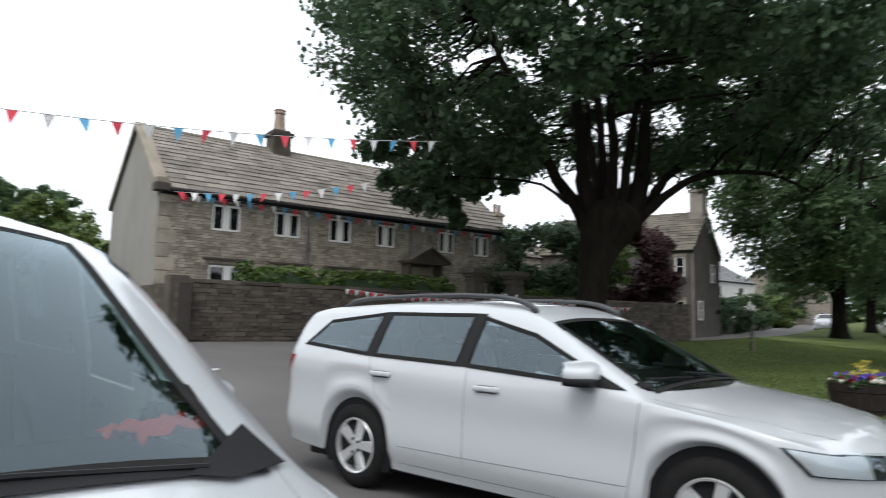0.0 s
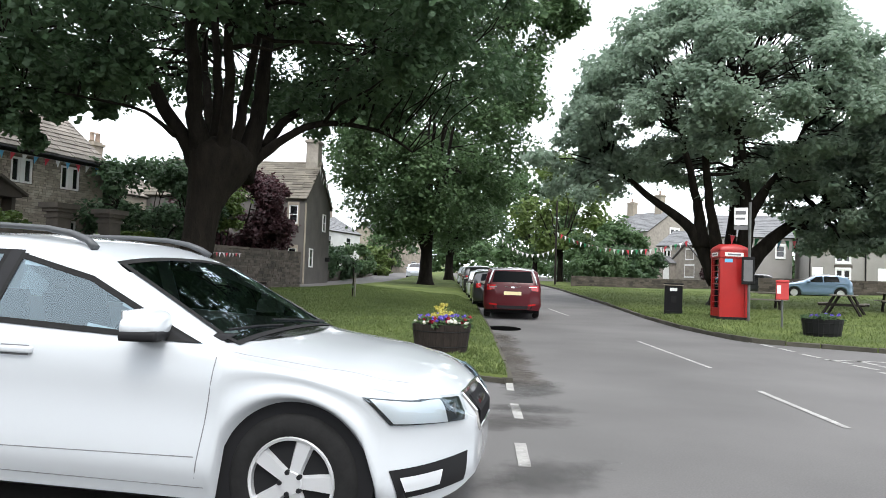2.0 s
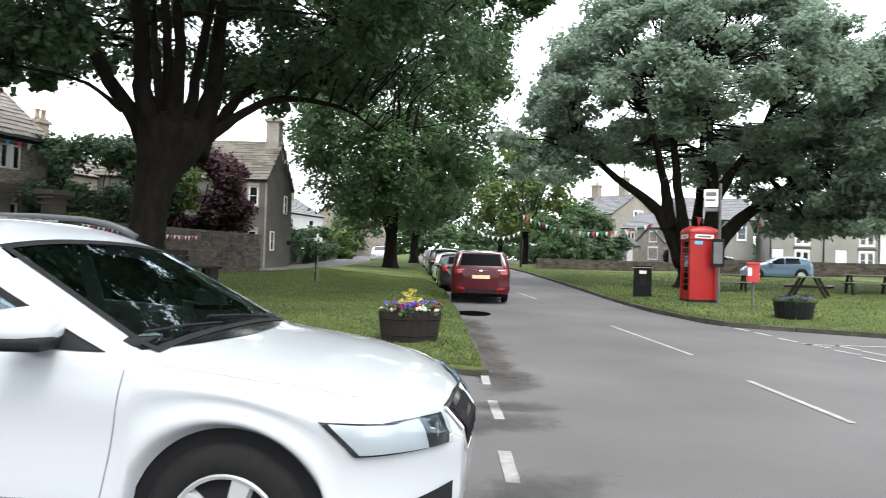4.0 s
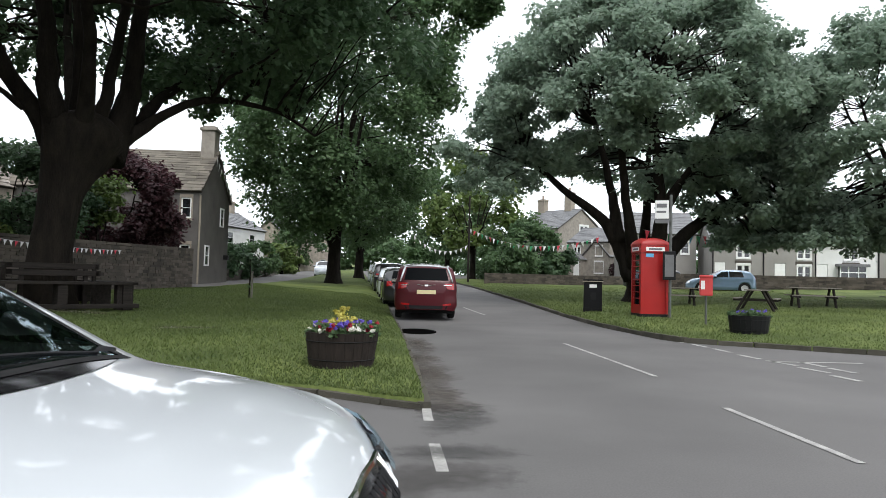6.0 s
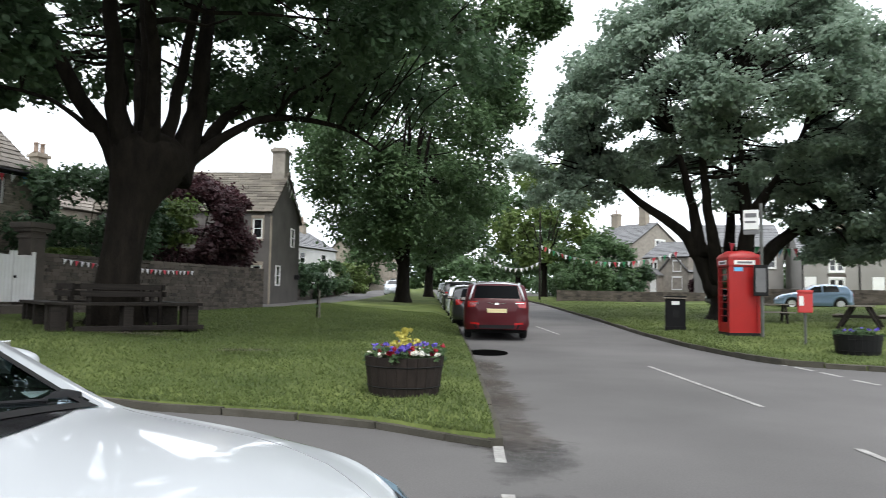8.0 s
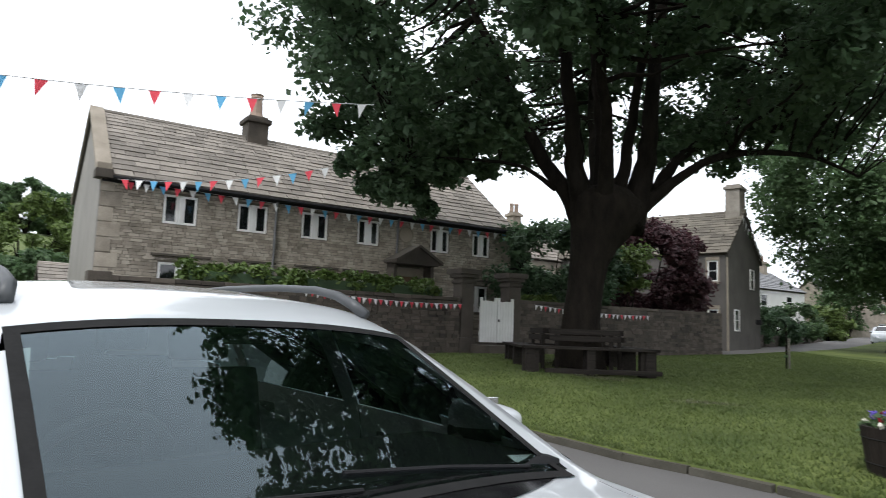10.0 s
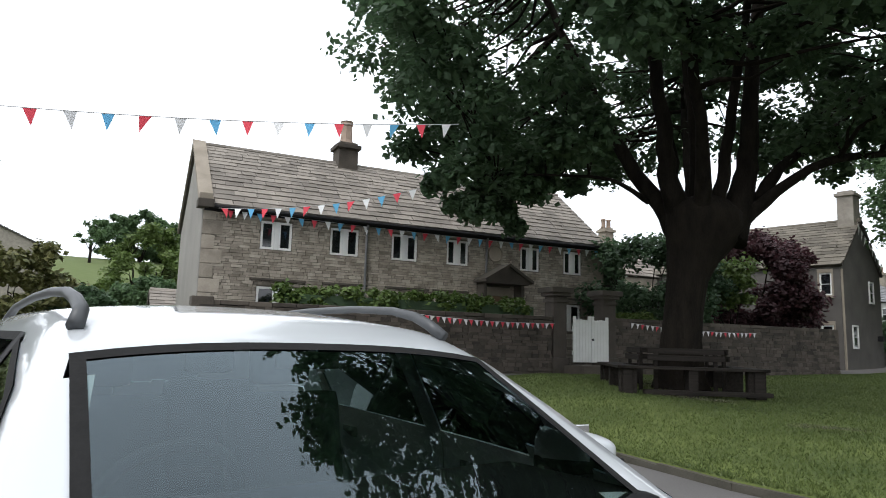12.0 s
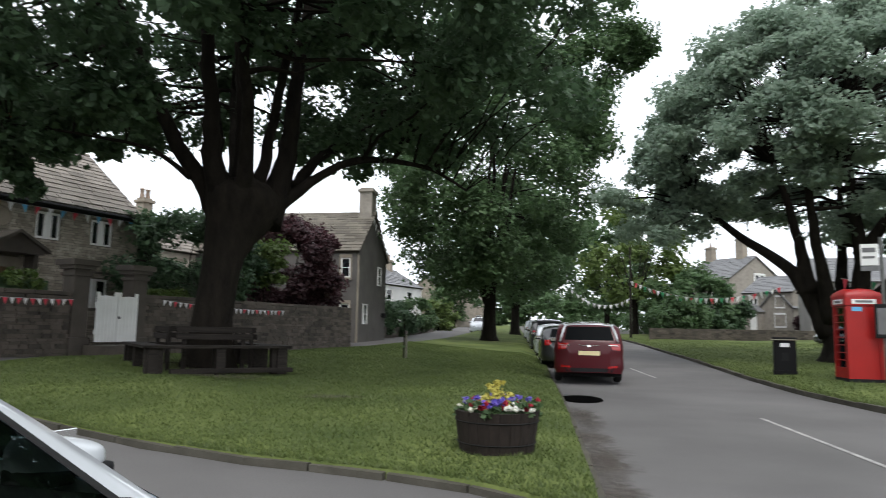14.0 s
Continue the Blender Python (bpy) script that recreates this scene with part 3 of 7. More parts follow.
            elif c.x > ws[1][0] - 0.4 and inside(grow(ws, -0.018), c.x, c.y) and abs(n.y) < 0.6 and c.z > 0.95:
                cut = True
            elif inside(grow(rw, -0.03), c.y, c.z) and c.x < spec["axles"][1] and abs(n.x) > 0.3:
                cut = True
        if not cut:
            bm.faces.new([bv[i] for i in f])
    bmesh.ops.delete(bm, geom=[v for v in bm.verts if not v.link_faces], context='VERTS')
    bmesh.ops.recalc_face_normals(bm, faces=[f for f in bm.faces])
    part("body", bm, paint, top, "", True)
    gl = M["glass_door"] if see else M["blackgloss"]
    for nm, poly in spec["side_windows"]:
        for sd in (1, -1):
            b = sh.patch(poly, "side", 10, 0.004, sd)
            if b:
                part("side_window", b, M["glass_dark"] if nm == "dark" and see else gl, top, "", True).visible_shadow = False
            if see:
                ring_patch(sh, top, poly, "side", sd)
    b = sh.patch(ws, "top", 14, 0.004)
    if b:
        part("windscreen", b, M["glass"] if see else M["blackgloss"], top, "", True).visible_shadow = False
    if see:
        ring_patch(sh, top, ws, "top", 1, 0.035)
    b = sh.patch(rw, "back", 10, 0.004)
    if b:
        part("rear_window", b, M["glass_dark"] if see else M["dim_glass"], top, "", True).visible_shadow = False
    for nm, axis, poly, material, both, lab in spec["patches"]:
        for sd in ((1, -1) if both else (1,)):
            pp = poly if sd > 0 or axis == "side" else [(-a, z) for a, z in poly] if axis in ("front", "back") else poly
            b = sh.patch(pp, axis, 8, 0.006, sd)
            if b:
                part(nm, b, M[material], top, lab, True)
    # grey lines for the door and bonnet seams, and the shaded lower door crease
    if detail:
        for poly in spec["side_lines"]:
            for sd in (1, -1):
                pts = []
                for (x0, z0), (x1, z1) in zip(poly, poly[1:]):
                    for k in range(8):
                        a, z = x0 + (x1 - x0) * k / 8, z0 + (z1 - z0) * k / 8
                        p, nn = sh.hit((a, sd * 2, z), (0, -sd, 0))
                        if p is not None:
                            pts.append(p)
                if len(pts) > 3:
                    part("panel_gap", tubem(pts, 0.0025, 4), M["lead"], top)
        for poly in spec.get("top_seams", ()):
            pts = []
            for (x0, y0), (x1, y1) in zip(poly, poly[1:]):
                for k in range(8):
                    p, nn = sh.hit((x0 + (x1 - x0) * k / 8, y0 + (y1 - y0) * k / 8, 3), (0, 0, -1))
                    if p is not None:
                        pts.append(p)
            part("panel_gap", tubem(pts, 0.0013, 4), M["lead"], top)
        for x, z in spec["handles"]:
            for sd in (1, -1):
                p, nn = sh.hit((x, sd * 2, z), (0, -sd, 0))
                part("door_handle", boxm(-0.10, 0.10, -0.012, 0.022, -0.017, 0.017, 0.011), paint, top, "", True, pose(p.x, p.y + sd * 0.012, p.z))
                # flat grey plate on the paint, in place of a shaded hollow
                part("handle_recess", boxm(-0.075, 0.075, -0.004, 0.004, -0.028, 0.022, 0.003), M["lead"], top, "", True, pose(p.x, p.y + sd * 0.001, p.z))
    # mirrors
    mx0, mz = spec["mirror"]
    for sd in (1, -1):
        mx = mx0 - 0.07 * sd
        bm = bmesh.new()
        bmesh.ops.create_uvsphere(bm, u_segments=24, v_segments=16, radius=1.0)
        for v in bm.verts:
            q = v.co
            e = 0.62
            q = Vector([math.copysign(abs(c) ** e, c) for c in q])
            q.x = max(q.x, -0.45)
            taper = 1.05 - 0.34 * (q.y * sd + 0.3)
            v.co = Vector((q.x * 0.118, q.y * 0.128, max(q.z, -0.62) * 0.072 * taper))
        mir = part("door_mirror", bm, paint, top, "", True, pose(mx, sd * (half - 0.01), mz, 0, 0, sd * -10))
        part("mirror_base", boxm(-0.057, 0.118, -0.129, 0.124, -0.022, 0.026, 0.018), M["black"], mir, "", True, pose(0.0, 0, -0.04))
        part("mirror_foot", tubem([(0.0, sd * -0.06, -0.055), (0.02, sd * -0.15, -0.075)], [0.03, 0.038], 8), M["black"], mir, "", True)
        part("mirror_glass", boxm(-0.004, 0.004, -0.105, 0.105, -0.065, 0.065, 0.003), M["chrome"], mir, "", False, pose(-0.05, 0, 0.01))
    # wheels, wheel housings, floor
    for ax in spec["axles"]:
        for sd in (1, -1):
            wheel_parts(top, ax, sd * (half - 0.025), sd, 0.317, detail)
        bm = bmesh.new()
        bmesh.ops.create_cone(bm, cap_ends=True, segments=28, radius1=spec["arch"] + 0.01, radius2=spec["arch"] + 0.01, depth=2 * half - 0.12, matrix=pose(ax, 0, 0.31, 90))
        for v in bm.verts:
            v.co.z = max(v.co.z, 0.16)
        part("wheel_housing", bm, M["black"], top)
    part("underbody", boxm(spec["tail"] + 0.45, spec["nose"] - 0.25, -half + 0.10, half - 0.10, 0.17, 0.30, 0.03), M["black"], top)
    if see:
        cabin(top, spec)
    return top, sh


def ring_patch(sh, top, poly, axis, sd, w=0.026):
    """The dark band round a pane."""
    inner = grow(poly, -w)
    bm = bmesh.new()
    n = 12
    for e in range(4):
        a0, a1, b0, b1 = poly[e], poly[(e + 1) % 4], inner[e], inner[(e + 1) % 4]
        prev = None
        for k in range(n + 1):
            u = k / n
            row = []
            for p, q in ((a0, a1), (b0, b1)):
                a, b = p[0] + (q[0] - p[0]) * u, p[1] + (q[1] - p[1]) * u
                if axis == "side":
                    hitp, nn = sh.hit((a, sd * 2, b), (0, -sd, 0))
                else:
                    hitp, nn = sh.hit((a, b, 3), (0, 0, -1))
                if hitp is None:
                    return
                if axis == "side" and nn.y * sd < 0 or axis != "side" and nn.z < 0:
                    nn = -nn
                row.append(bm.verts.new(hitp + nn * 0.0065))
            if prev:
                bm.faces.new((prev[0], row[0], row[1], prev[1]))
            prev = row
    bmesh.ops.remove_doubles(bm, verts=bm.verts, dist=0.002)
    bmesh.ops.recalc_face_normals(bm, faces=bm.faces)
    part("window_surround", bm, M["rubber"], top, "", True)


def cabin(top, spec):
    half, fa = spec["half"] - 0.16, spec["cabin_x"]
    zb = spec["dash_z"]
    bm = boxm(fa - 0.62, fa, -half, half, 0.6, zb, 0.06)
    part("dashboard", bm, M["black"], top, "", True)
    bm = bmesh.new()
    bmesh.ops.create_circle(bm, segments=6, radius=0.018, matrix=pose(0.185, 0, 0, 90))
    bmesh.ops.spin(bm, geom=bm.edges[:] + bm.verts[:], cent=(0, 0, 0), axis=(0, 0, 1), angle=2 * math.pi, steps=24, use_merge=True)
    part("steering_wheel", bm, M["black"], top, "", True, pose(fa - 0.72, -0.36, zb - 0.05, 0, -62, 0))
    for y in (-0.37, 0.37):
        for sx, nm in ((fa - 1.28, "front_seat"), (fa - 2.2, "rear_seat")):
            bm = box(bmesh.new(), -0.25, 0.28, -0.26, 0.26, 0.30, 0.55, 0.06)
            seat = part(nm, bm, M["seat"], top, "", True, pose(sx, y, 0))
            part("seat_back", boxm(-0.07, 0.07, -0.25, 0.25, 0.0, 0.62, 0.06), M["seat"], seat, "", True, pose(-0.25, 0, 0.50, 0, -14))
            part("headrest", boxm(-0.05, 0.05, -0.13, 0.13, 0.0, 0.17, 0.045), M["seat"], seat, "", True, pose(-0.43, 0, 1.13, 0, -8))
    part("cabin_floor", boxm(spec["tail"] + 0.3, fa, -half, half, 0.30, 0.33), M["black"], top)
    part("interior_mirror", boxm(-0.012, 0.012, -0.10, 0.10, -0.025, 0.025, 0.01), M["black"], top, "", True, pose(spec["screen"][1][0] - 0.02, 0, spec["roof_z"] - 0.15))


ESTATE = dict(crown=-0.006, nose=0.76, tail=-3.76, half=0.905, round_f=0.55, round_r=0.35, arch=0.365, tumble=0.55, axles=(0.0, -2.686),
    top=[(-3.80, 0.60), (-3.74, 0.95), (-3.66, 1.08), (-3.46, 1.36), (-3.30, 1.395), (-2.4, 1.44), (-1.75, 1.440), (-1.32, 1.402), (-1.12, 1.332), (-0.42, 0.945), (-0.32, 0.915), (0.20, 0.845), (0.50, 0.765), (0.68, 0.685), (0.80, 0.55)],
    belt=[(-3.8, 0.93), (-3.4, 1.00), (-0.6, 0.895), (0.0, 0.82), (0.42, 0.74), (0.68, 0.64), (0.80, 0.51)],
    sill=[(-3.8, 0.34), (-3.5, 0.27), (-3.2, 0.24), (-2.2, 0.20), (-0.4, 0.20), (0.5, 0.20), (0.7, 0.22), (0.8, 0.30)],
    side_windows=[("clear", [(-1.62, 0.968), (-0.47, 0.908), (-1.14, 1.205), (-1.60, 1.312)]), ("dark", [(-2.52, 0.992), (-1.69, 0.970), (-1.67, 1.328), (-2.50, 1.328)]), ("dark", [(-3.36, 1.05), (-2.58, 0.994), (-2.56, 1.325), (-3.16, 1.255)])],
    screen=[(-0.355, -0.70), (-1.09, -0.625), (-1.09, 0.625), (-0.355, 0.70)],
    rear_screen=[(-0.56, 1.02), (0.56, 1.02), (0.50, 1.30), (-0.50, 1.30)],
    mirror=(-0.82, 0.985), handles=[(-1.42, 0.845), (-2.40, 0.875)], cabin_x=-0.42, dash_z=0.95, roof_z=1.42,
    # the last run draws the shade of the door crease as a grey line
    side_lines=[[(-0.38, 0.86), (-0.42, 0.55), (-0.46, 0.27)], [(-1.60, 0.95), (-1.62, 0.60), (-1.60, 0.27)], [(-2.55, 0.99), (-2.45, 0.72), (-2.28, 0.60)], [(-0.42, 0.26), (-1.6, 0.26), (-2.3, 0.26)], [(-0.46, 0.405), (-1.0, 0.395), (-1.6, 0.385), (-2.3, 0.38)]],
    top_seams=[[(-0.34, -0.80), (0.1, -0.76), (0.36, -0.68), (0.54, -0.52)], [(-0.34, 0.80), (0.1, 0.76), (0.36, 0.68), (0.54, 0.52)]],
    patches=[("grille", "front", [(-0.30, 0.665), (0.30, 0.665), (0.22, 0.48), (-0.22, 0.48)], "blackgloss", False, "black slatted radiator grille"),
             ("headlight_housing", "corner", [(-0.32, 0.722), (0.285, 0.660), (0.265, 0.566), (-0.20, 0.598)], "blackgloss", True, "dark headlight housing"),
             ("lower_intake", "front", [(-0.42, 0.40), (0.42, 0.40), (0.38, 0.26), (-0.38, 0.26)], "black", False, ""),
             ("fog_lamp_surround", "corner", [(-0.20, 0.40), (0.30, 0.41), (0.28, 0.27), (-0.15, 0.27)], "black", True, ""),
             ("tail_light", "side", [(-3.67, 0.955), (-3.44, 0.965), (-3.56, 0.74), (-3.67, 0.75)], "lampred", True, "red tail light lens"),
             ("door_pillar", "side", [(-1.70, 0.972), (-1.605, 0.969), (-1.585, 1.326), (-1.685, 1.328)], "black", True, ""),
             ("rear_pillar", "side", [(-2.59, 0.996), (-2.51, 0.993), (-2.49, 1.328), (-2.575, 1.325)], "black", True, "")])

VAN = dict(ESTATE, crown=0.05, nose=0.78, tail=-3.6, half=0.90, tumble=0.16, arch=0.35, axles=(0.0, -2.73), round_f=0.6, round_r=0.2,
    top=[(-3.62, 1.52), (-3.5, 1.62), (-2.5, 1.70), (-1.7, 1.70), (-1.25, 1.62), (-0.95, 1.49), (-0.6, 1.30), (0.02, 0.96), (0.14, 0.92), (0.50, 0.82), (0.70, 0.70), (0.78, 0.56)],
    belt=[(-3.6, 1.02), (-0.4, 0.93), (0.1, 0.86), (0.5, 0.74), (0.78, 0.52)],
    side_windows=[("clear", [(-1.60, 1.02), (-0.62, 0.98), (-1.08, 1.46), (-1.58, 1.60)]), ("dark", [(-2.7, 1.07), (-1.72, 1.06), (-1.70, 1.62), (-2.68, 1.62)])],
    screen=[(0.035, -0.70), (-1.14, -0.62), (-1.14, 0.62), (0.035, 0.70)], rear_screen=[(-0.6, 1.1), (0.6, 1.1), (0.55, 1.55), (-0.55, 1.55)],
    mirror=(-0.62, 1.02), handles=[(-1.5, 0.92)], cabin_x=-0.05, dash_z=0.92, roof_z=1.74,
    side_lines=[[(-0.38, 0.90), (-0.42, 0.55), (-0.44, 0.27)], [(-1.66, 1.0), (-1.66, 0.27)]], top_seams=[[(-0.05, -0.78), (0.4, -0.70), (0.62, -0.55)], [(-0.05, 0.78), (0.4, 0.70), (0.62, 0.55)]],
    patches=[("headlight", "side", [(0.20, 0.80), (0.60, 0.70), (0.60, 0.58), (0.38, 0.60)], "lamp", True, "clear headlight lens"),
             ("grille", "front", [(-0.35, 0.66), (0.35, 0.66), (0.30, 0.52), (-0.30, 0.52)], "blackgloss", False, "")])

MPV = dict(ESTATE, crown=0.03, nose=0.86, tail=-3.56, half=0.91, tumble=0.22, arch=0.36, axles=(0.0, -2.73), round_f=0.6, round_r=0.3,
    top=[(-3.60, 0.55), (-3.55, 0.98), (-3.44, 1.20), (-3.28, 1.52), (-3.10, 1.57), (-2.0, 1.63), (-1.3, 1.58), (-0.3, 1.10), (-0.1, 1.03), (0.5, 0.90), (0.75, 0.75), (0.86, 0.60)],
    belt=[(-3.6, 0.95), (-3.4, 1.03), (-0.6, 0.98), (0.2, 0.90), (0.86, 0.55)],
    side_windows=[("clear", [(-1.6, 1.03), (-0.60, 1.00), (-1.15, 1.42), (-1.58, 1.48)]), ("dark", [(-2.6, 1.05), (-1.68, 1.03), (-1.66, 1.48), (-2.56, 1.48)]), ("dark", [(-3.28, 1.10), (-2.68, 1.06), (-2.64, 1.47), (-3.16, 1.42)])],
    screen=[(-0.30, -0.72), (-1.22, -0.58), (-1.22, 0.58), (-0.30, 0.72)], rear_screen=[(-0.64, 1.12), (0.64, 1.12), (0.56, 1.47), (-0.56, 1.47)],
    mirror=(-0.62, 1.06), cabin_x=-0.3, dash_z=1.0, roof_z=1.58, see=False,
    patches=[("tail_light", "back", [(0.52, 1.04), (0.80, 1.04), (0.80, 0.86), (0.60, 0.88)], "lampred", True, "dark red tail light lens"),
             ("number_plate", "back", [(-0.27, 0.84), (0.27, 0.84), (0.27, 0.73), (-0.27, 0.73)], "plate", False, "yellow rear plate"),
             ("bumper_reflector", "back", [(0.48, 0.45), (0.72, 0.47), (0.72, 0.42), (0.48, 0.40)], "lampred", True, ""),
             ("bumper_skirt", "back", [(-0.62, 0.40), (0.62, 0.40), (0.58, 0.30), (-0.58, 0.30)], "black", False, ""),
             ("badge", "back", [(-0.05, 0.99), (0.05, 0.99), (0.05, 0.95), (-0.05, 0.95)], "chrome", False, "")])

HATCH = dict(MPV, tail=-3.25, nose=0.80, half=0.86, axles=(0.0, -2.5),
    top=[(-3.28, 0.55), (-3.22, 0.92), (-3.10, 1.08), (-2.85, 1.38), (-2.6, 1.43), (-1.9, 1.47), (-1.25, 1.42), (-0.45, 1.02), (-0.2, 0.97), (0.4, 0.86), (0.68, 0.72), (0.80, 0.56)],
    belt=[(-3.3, 0.90), (-3.0, 0.98), (-0.6, 0.92), (0.2, 0.84), (0.80, 0.52)],
    side_windows=[("clear", [(-1.55, 0.97), (-0.68, 0.95), (-1.18, 1.28), (-1.53, 1.34)]), ("dark", [(-2.45, 1.0), (-1.62, 0.97), (-1.60, 1.34), (-2.35, 1.34)])],
    screen=[(-0.55, -0.66), (-1.18, -0.53), (-1.18, 0.53), (-0.55, 0.66)], rear_screen=[(-0.56, 1.05), (0.56, 1.05), (0.48, 1.33), (-0.48, 1.33)],
    mirror=(-0.75, 1.0), cabin_x=-0.5, dash_z=0.95, roof_z=1.42,
    patches=[("tail_light", "back", [(0.50, 0.95), (0.74, 0.95), (0.74, 0.75), (0.54, 0.78)], "lampred", True, "red tail light lens"),
             ("number_plate", "back", [(-0.26, 0.72), (0.26, 0.72), (0.26, 0.61), (-0.26, 0.61)], "plate", False, "yellow rear plate"),
             ("headlight", "front", [(0.36, 0.68), (0.62, 0.68), (0.60, 0.56), (0.34, 0.57)], "lamp", True, "")])

estate, estate_shell = car("estate_car", pose(0, 5.33, 0), ESTATE, M["car_white"], "clean white estate car with dark roof rails and alloy wheels")
for sd in (1, -1):
    b = estate_shell.patch([(-0.70, 0.925), (-0.50, 0.914), (-0.68, 0.985), (-0.74, 0.985)], "side", 4, 0.006, sd)
    if b:
        part("mirror_sail", b, M["black"], estate)
# roof rails: a bowed bar on three feet each side
for sd in (1, -1):
    pts = [(-3.16, 1.36), (-3.08, 1.415), (-2.90, 1.440), (-2.3, 1.462), (-1.85, 1.463), (-1.55, 1.450), (-1.40, 1.426), (-1.30, 1.393), (-1.24, 1.350)]
    bm = bmesh.new()
    tube(bm, [(x, sd * (0.575 + 0.02 * (k in (0, 8))), z) for k, (x, z) in enumerate(pts)], [0.020, 0.019, 0.017, 0.016, 0.016, 0.017, 0.019, 0.021, 0.023], 10)
    rail = part("roof_rail", bm, M["rail"], estate, "dark grey roof rail", True)
for sd in (1, -1):
    part("windscreen_wiper", tubem([estate_shell.hit((x, y, 3), (0, 0, -1))[0] + Vector((0, 0, 0.010)) for x, y in ([(-0.41, 0.55), (-0.44, 0.25), (-0.47, -0.06)] if sd > 0 else [(-0.41, -0.05), (-0.44, -0.32), (-0.47, -0.60)])], 0.006, 6), M["black"], estate)
bm = bmesh.new()                           # black sheet bowed forward, added in place of the windscreen's dark lower glass
foot_rows = []
for i in range(25):
    y = -0.73 + 1.46 * i / 24
    row = []
    for k in range(5):
        x = -0.44 + (0.03 + 0.16 * (1 - (y / 0.74) ** 2)) * k / 4
        row.append(bm.verts.new(estate_shell.hit((x, y, 3), (0, 0, -1))[0] + Vector((0, 0, 0.004))))
    foot_rows.append(row)
for r0, r1 in zip(foot_rows, foot_rows[1:]):
    for k in range(4):
        bm.faces.new((r0[k], r0[k + 1], r1[k + 1], r1[k]))
bmesh.ops.recalc_face_normals(bm, faces=bm.faces)
part("cowl_panel", bm, M["blackgloss"], estate, "", True)
for k in range(9):
    y = -0.20 + 0.05 * k
    part("grille_slat", tubem([estate_shell.hit((3, y, z), (-1, 0, 0))[0] + Vector((0.012, 0, 0)) for z in (0.50, 0.57, 0.65)], 0.008, 4), M["black"], estate)
rim_pts = [estate_shell.hit((3, y, z), (-1, 0, 0))[0] + Vector((0.008, 0, 0)) for y, z in ((-0.30, 0.665), (-0.15, 0.67), (0, 0.675), (0.15, 0.67), (0.30, 0.665), (0.27, 0.58), (0.22, 0.48), (0, 0.475), (-0.22, 0.48), (-0.27, 0.58), (-0.30, 0.665))]
part("grille_surround", tubem(rim_pts, 0.012, 6), M["chrome"], estate, "thin chrome grille surround")
for sd in (1, -1):
    part("headlight_reflector", estate_shell.patch([(-0.29, 0.713), (0.10, 0.672), (0.13, 0.578), (-0.185, 0.605)], "corner", 8, 0.010, sd), M["lamp_inner"], estate, "bright headlight reflector", True)
    for a, r in ((-0.09, 0.030), (0.19, 0.036)):
        bm = bmesh.new()
        c, nn = estate_shell.hit((0.77 * a + 1.28, sd * (-0.64 * a + 1.54), 0.622), (-0.64, -0.77 * sd, 0))
        bmesh.ops.create_uvsphere(bm, u_segments=14, v_segments=8, radius=r, matrix=Matrix.Translation(c) @ Matrix.Diagonal((0.28, 0.28, 1, 1)))
        part("bulb_lens", bm, M["chrome"] if a < 0 else M["lead"], estate, "", True)
    part("headlight_lens", estate_shell.patch([(-0.32, 0.722), (0.285, 0.660), (0.265, 0.566), (-0.20, 0.598)], "corner", 10, 0.024, sd), M["lens"], estate, "clear headlight lens", True).visible_shadow = False
    part("fog_lamp", estate_shell.patch([(-0.15, 0.365), (0.10, 0.365), (0.08, 0.30), (-0.12, 0.30)], "corner", 6, 0.012, sd), M["lamp_inner"], estate, "", True)

van, van_shell = car("small_van", pose(-0.22, 1.17, 0, 0, 0, -3), VAN, M["car_silver"], "pale silver tall small van with a red cloth on the dashboard")
part("wiper", tubem([van_shell.hit((x, y, 3), (0, 0, -1))[0] + Vector((0, 0, 0.014)) for x, y in ((0.05, 0.58), (0.03, 0.2), (0.0, -0.35))], 0.008, 6), M["black"], van)
part("cowl_panel", van_shell.patch([(0.025, -0.74), (0.075, -0.72), (0.075, 0.72), (0.025, 0.74)], "top", 10, 0.010), M["black"], van)
part("cowl_corner", van_shell.patch([(0.075, 0.52), (-0.13, 0.755), (0.03, 0.790), (0.10, 0.62)], "top", 10, 0.014), M["black"], van, "black plastic corner below the windscreen", True)
cloth = bmesh.new()
bmesh.ops.create_grid(cloth, x_segments=14, y_segments=8, size=0.5)
for v in cloth.verts:
    v.co = Vector((v.co.x * 0.17, v.co.y * 0.26, 0.05 + 0.05 * noise.noise(v.co * 6)))
red_cloth = part("dashboard_cloth", cloth, M["red_dull"], None, "", True, pose(-0.44, 1.78, 0.945, 0, 0, 20))
tagged(red_cloth, "crumpled bright red cloth lying on the van dashboard", "cloth")

red_car, red_shell = car("people_carrier", pose(-0.60, 26.35, 0.05, 0, 0, 96.0), MPV, M["car_red"], "dark red people carrier with a pale roof trim", False, "cars parked along the kerb")

for sd in (1, -1):
    part("roof_trim", tubem([red_shell.hit((x, sd * y, 3), (0, 0, -1))[0] + Vector((0, 0, 0.008)) for x, y in ((-3.24, 0.58), (-3.0, 0.66), (-2.2, 0.69), (-1.4, 0.69), (-0.9, 0.72), (-0.4, 0.76))], 0.030, 6), M["car_silver"], red_car, "pale silver roof bow", True)
part("roof_panel", red_shell.patch([(-3.20, -0.60), (-1.35, -0.64), (-1.35, 0.64), (-3.20, 0.60)], "top", 10, 0.006), M["car_white"], red_car, "pale roof panel", True)
for sd in (1, -1):
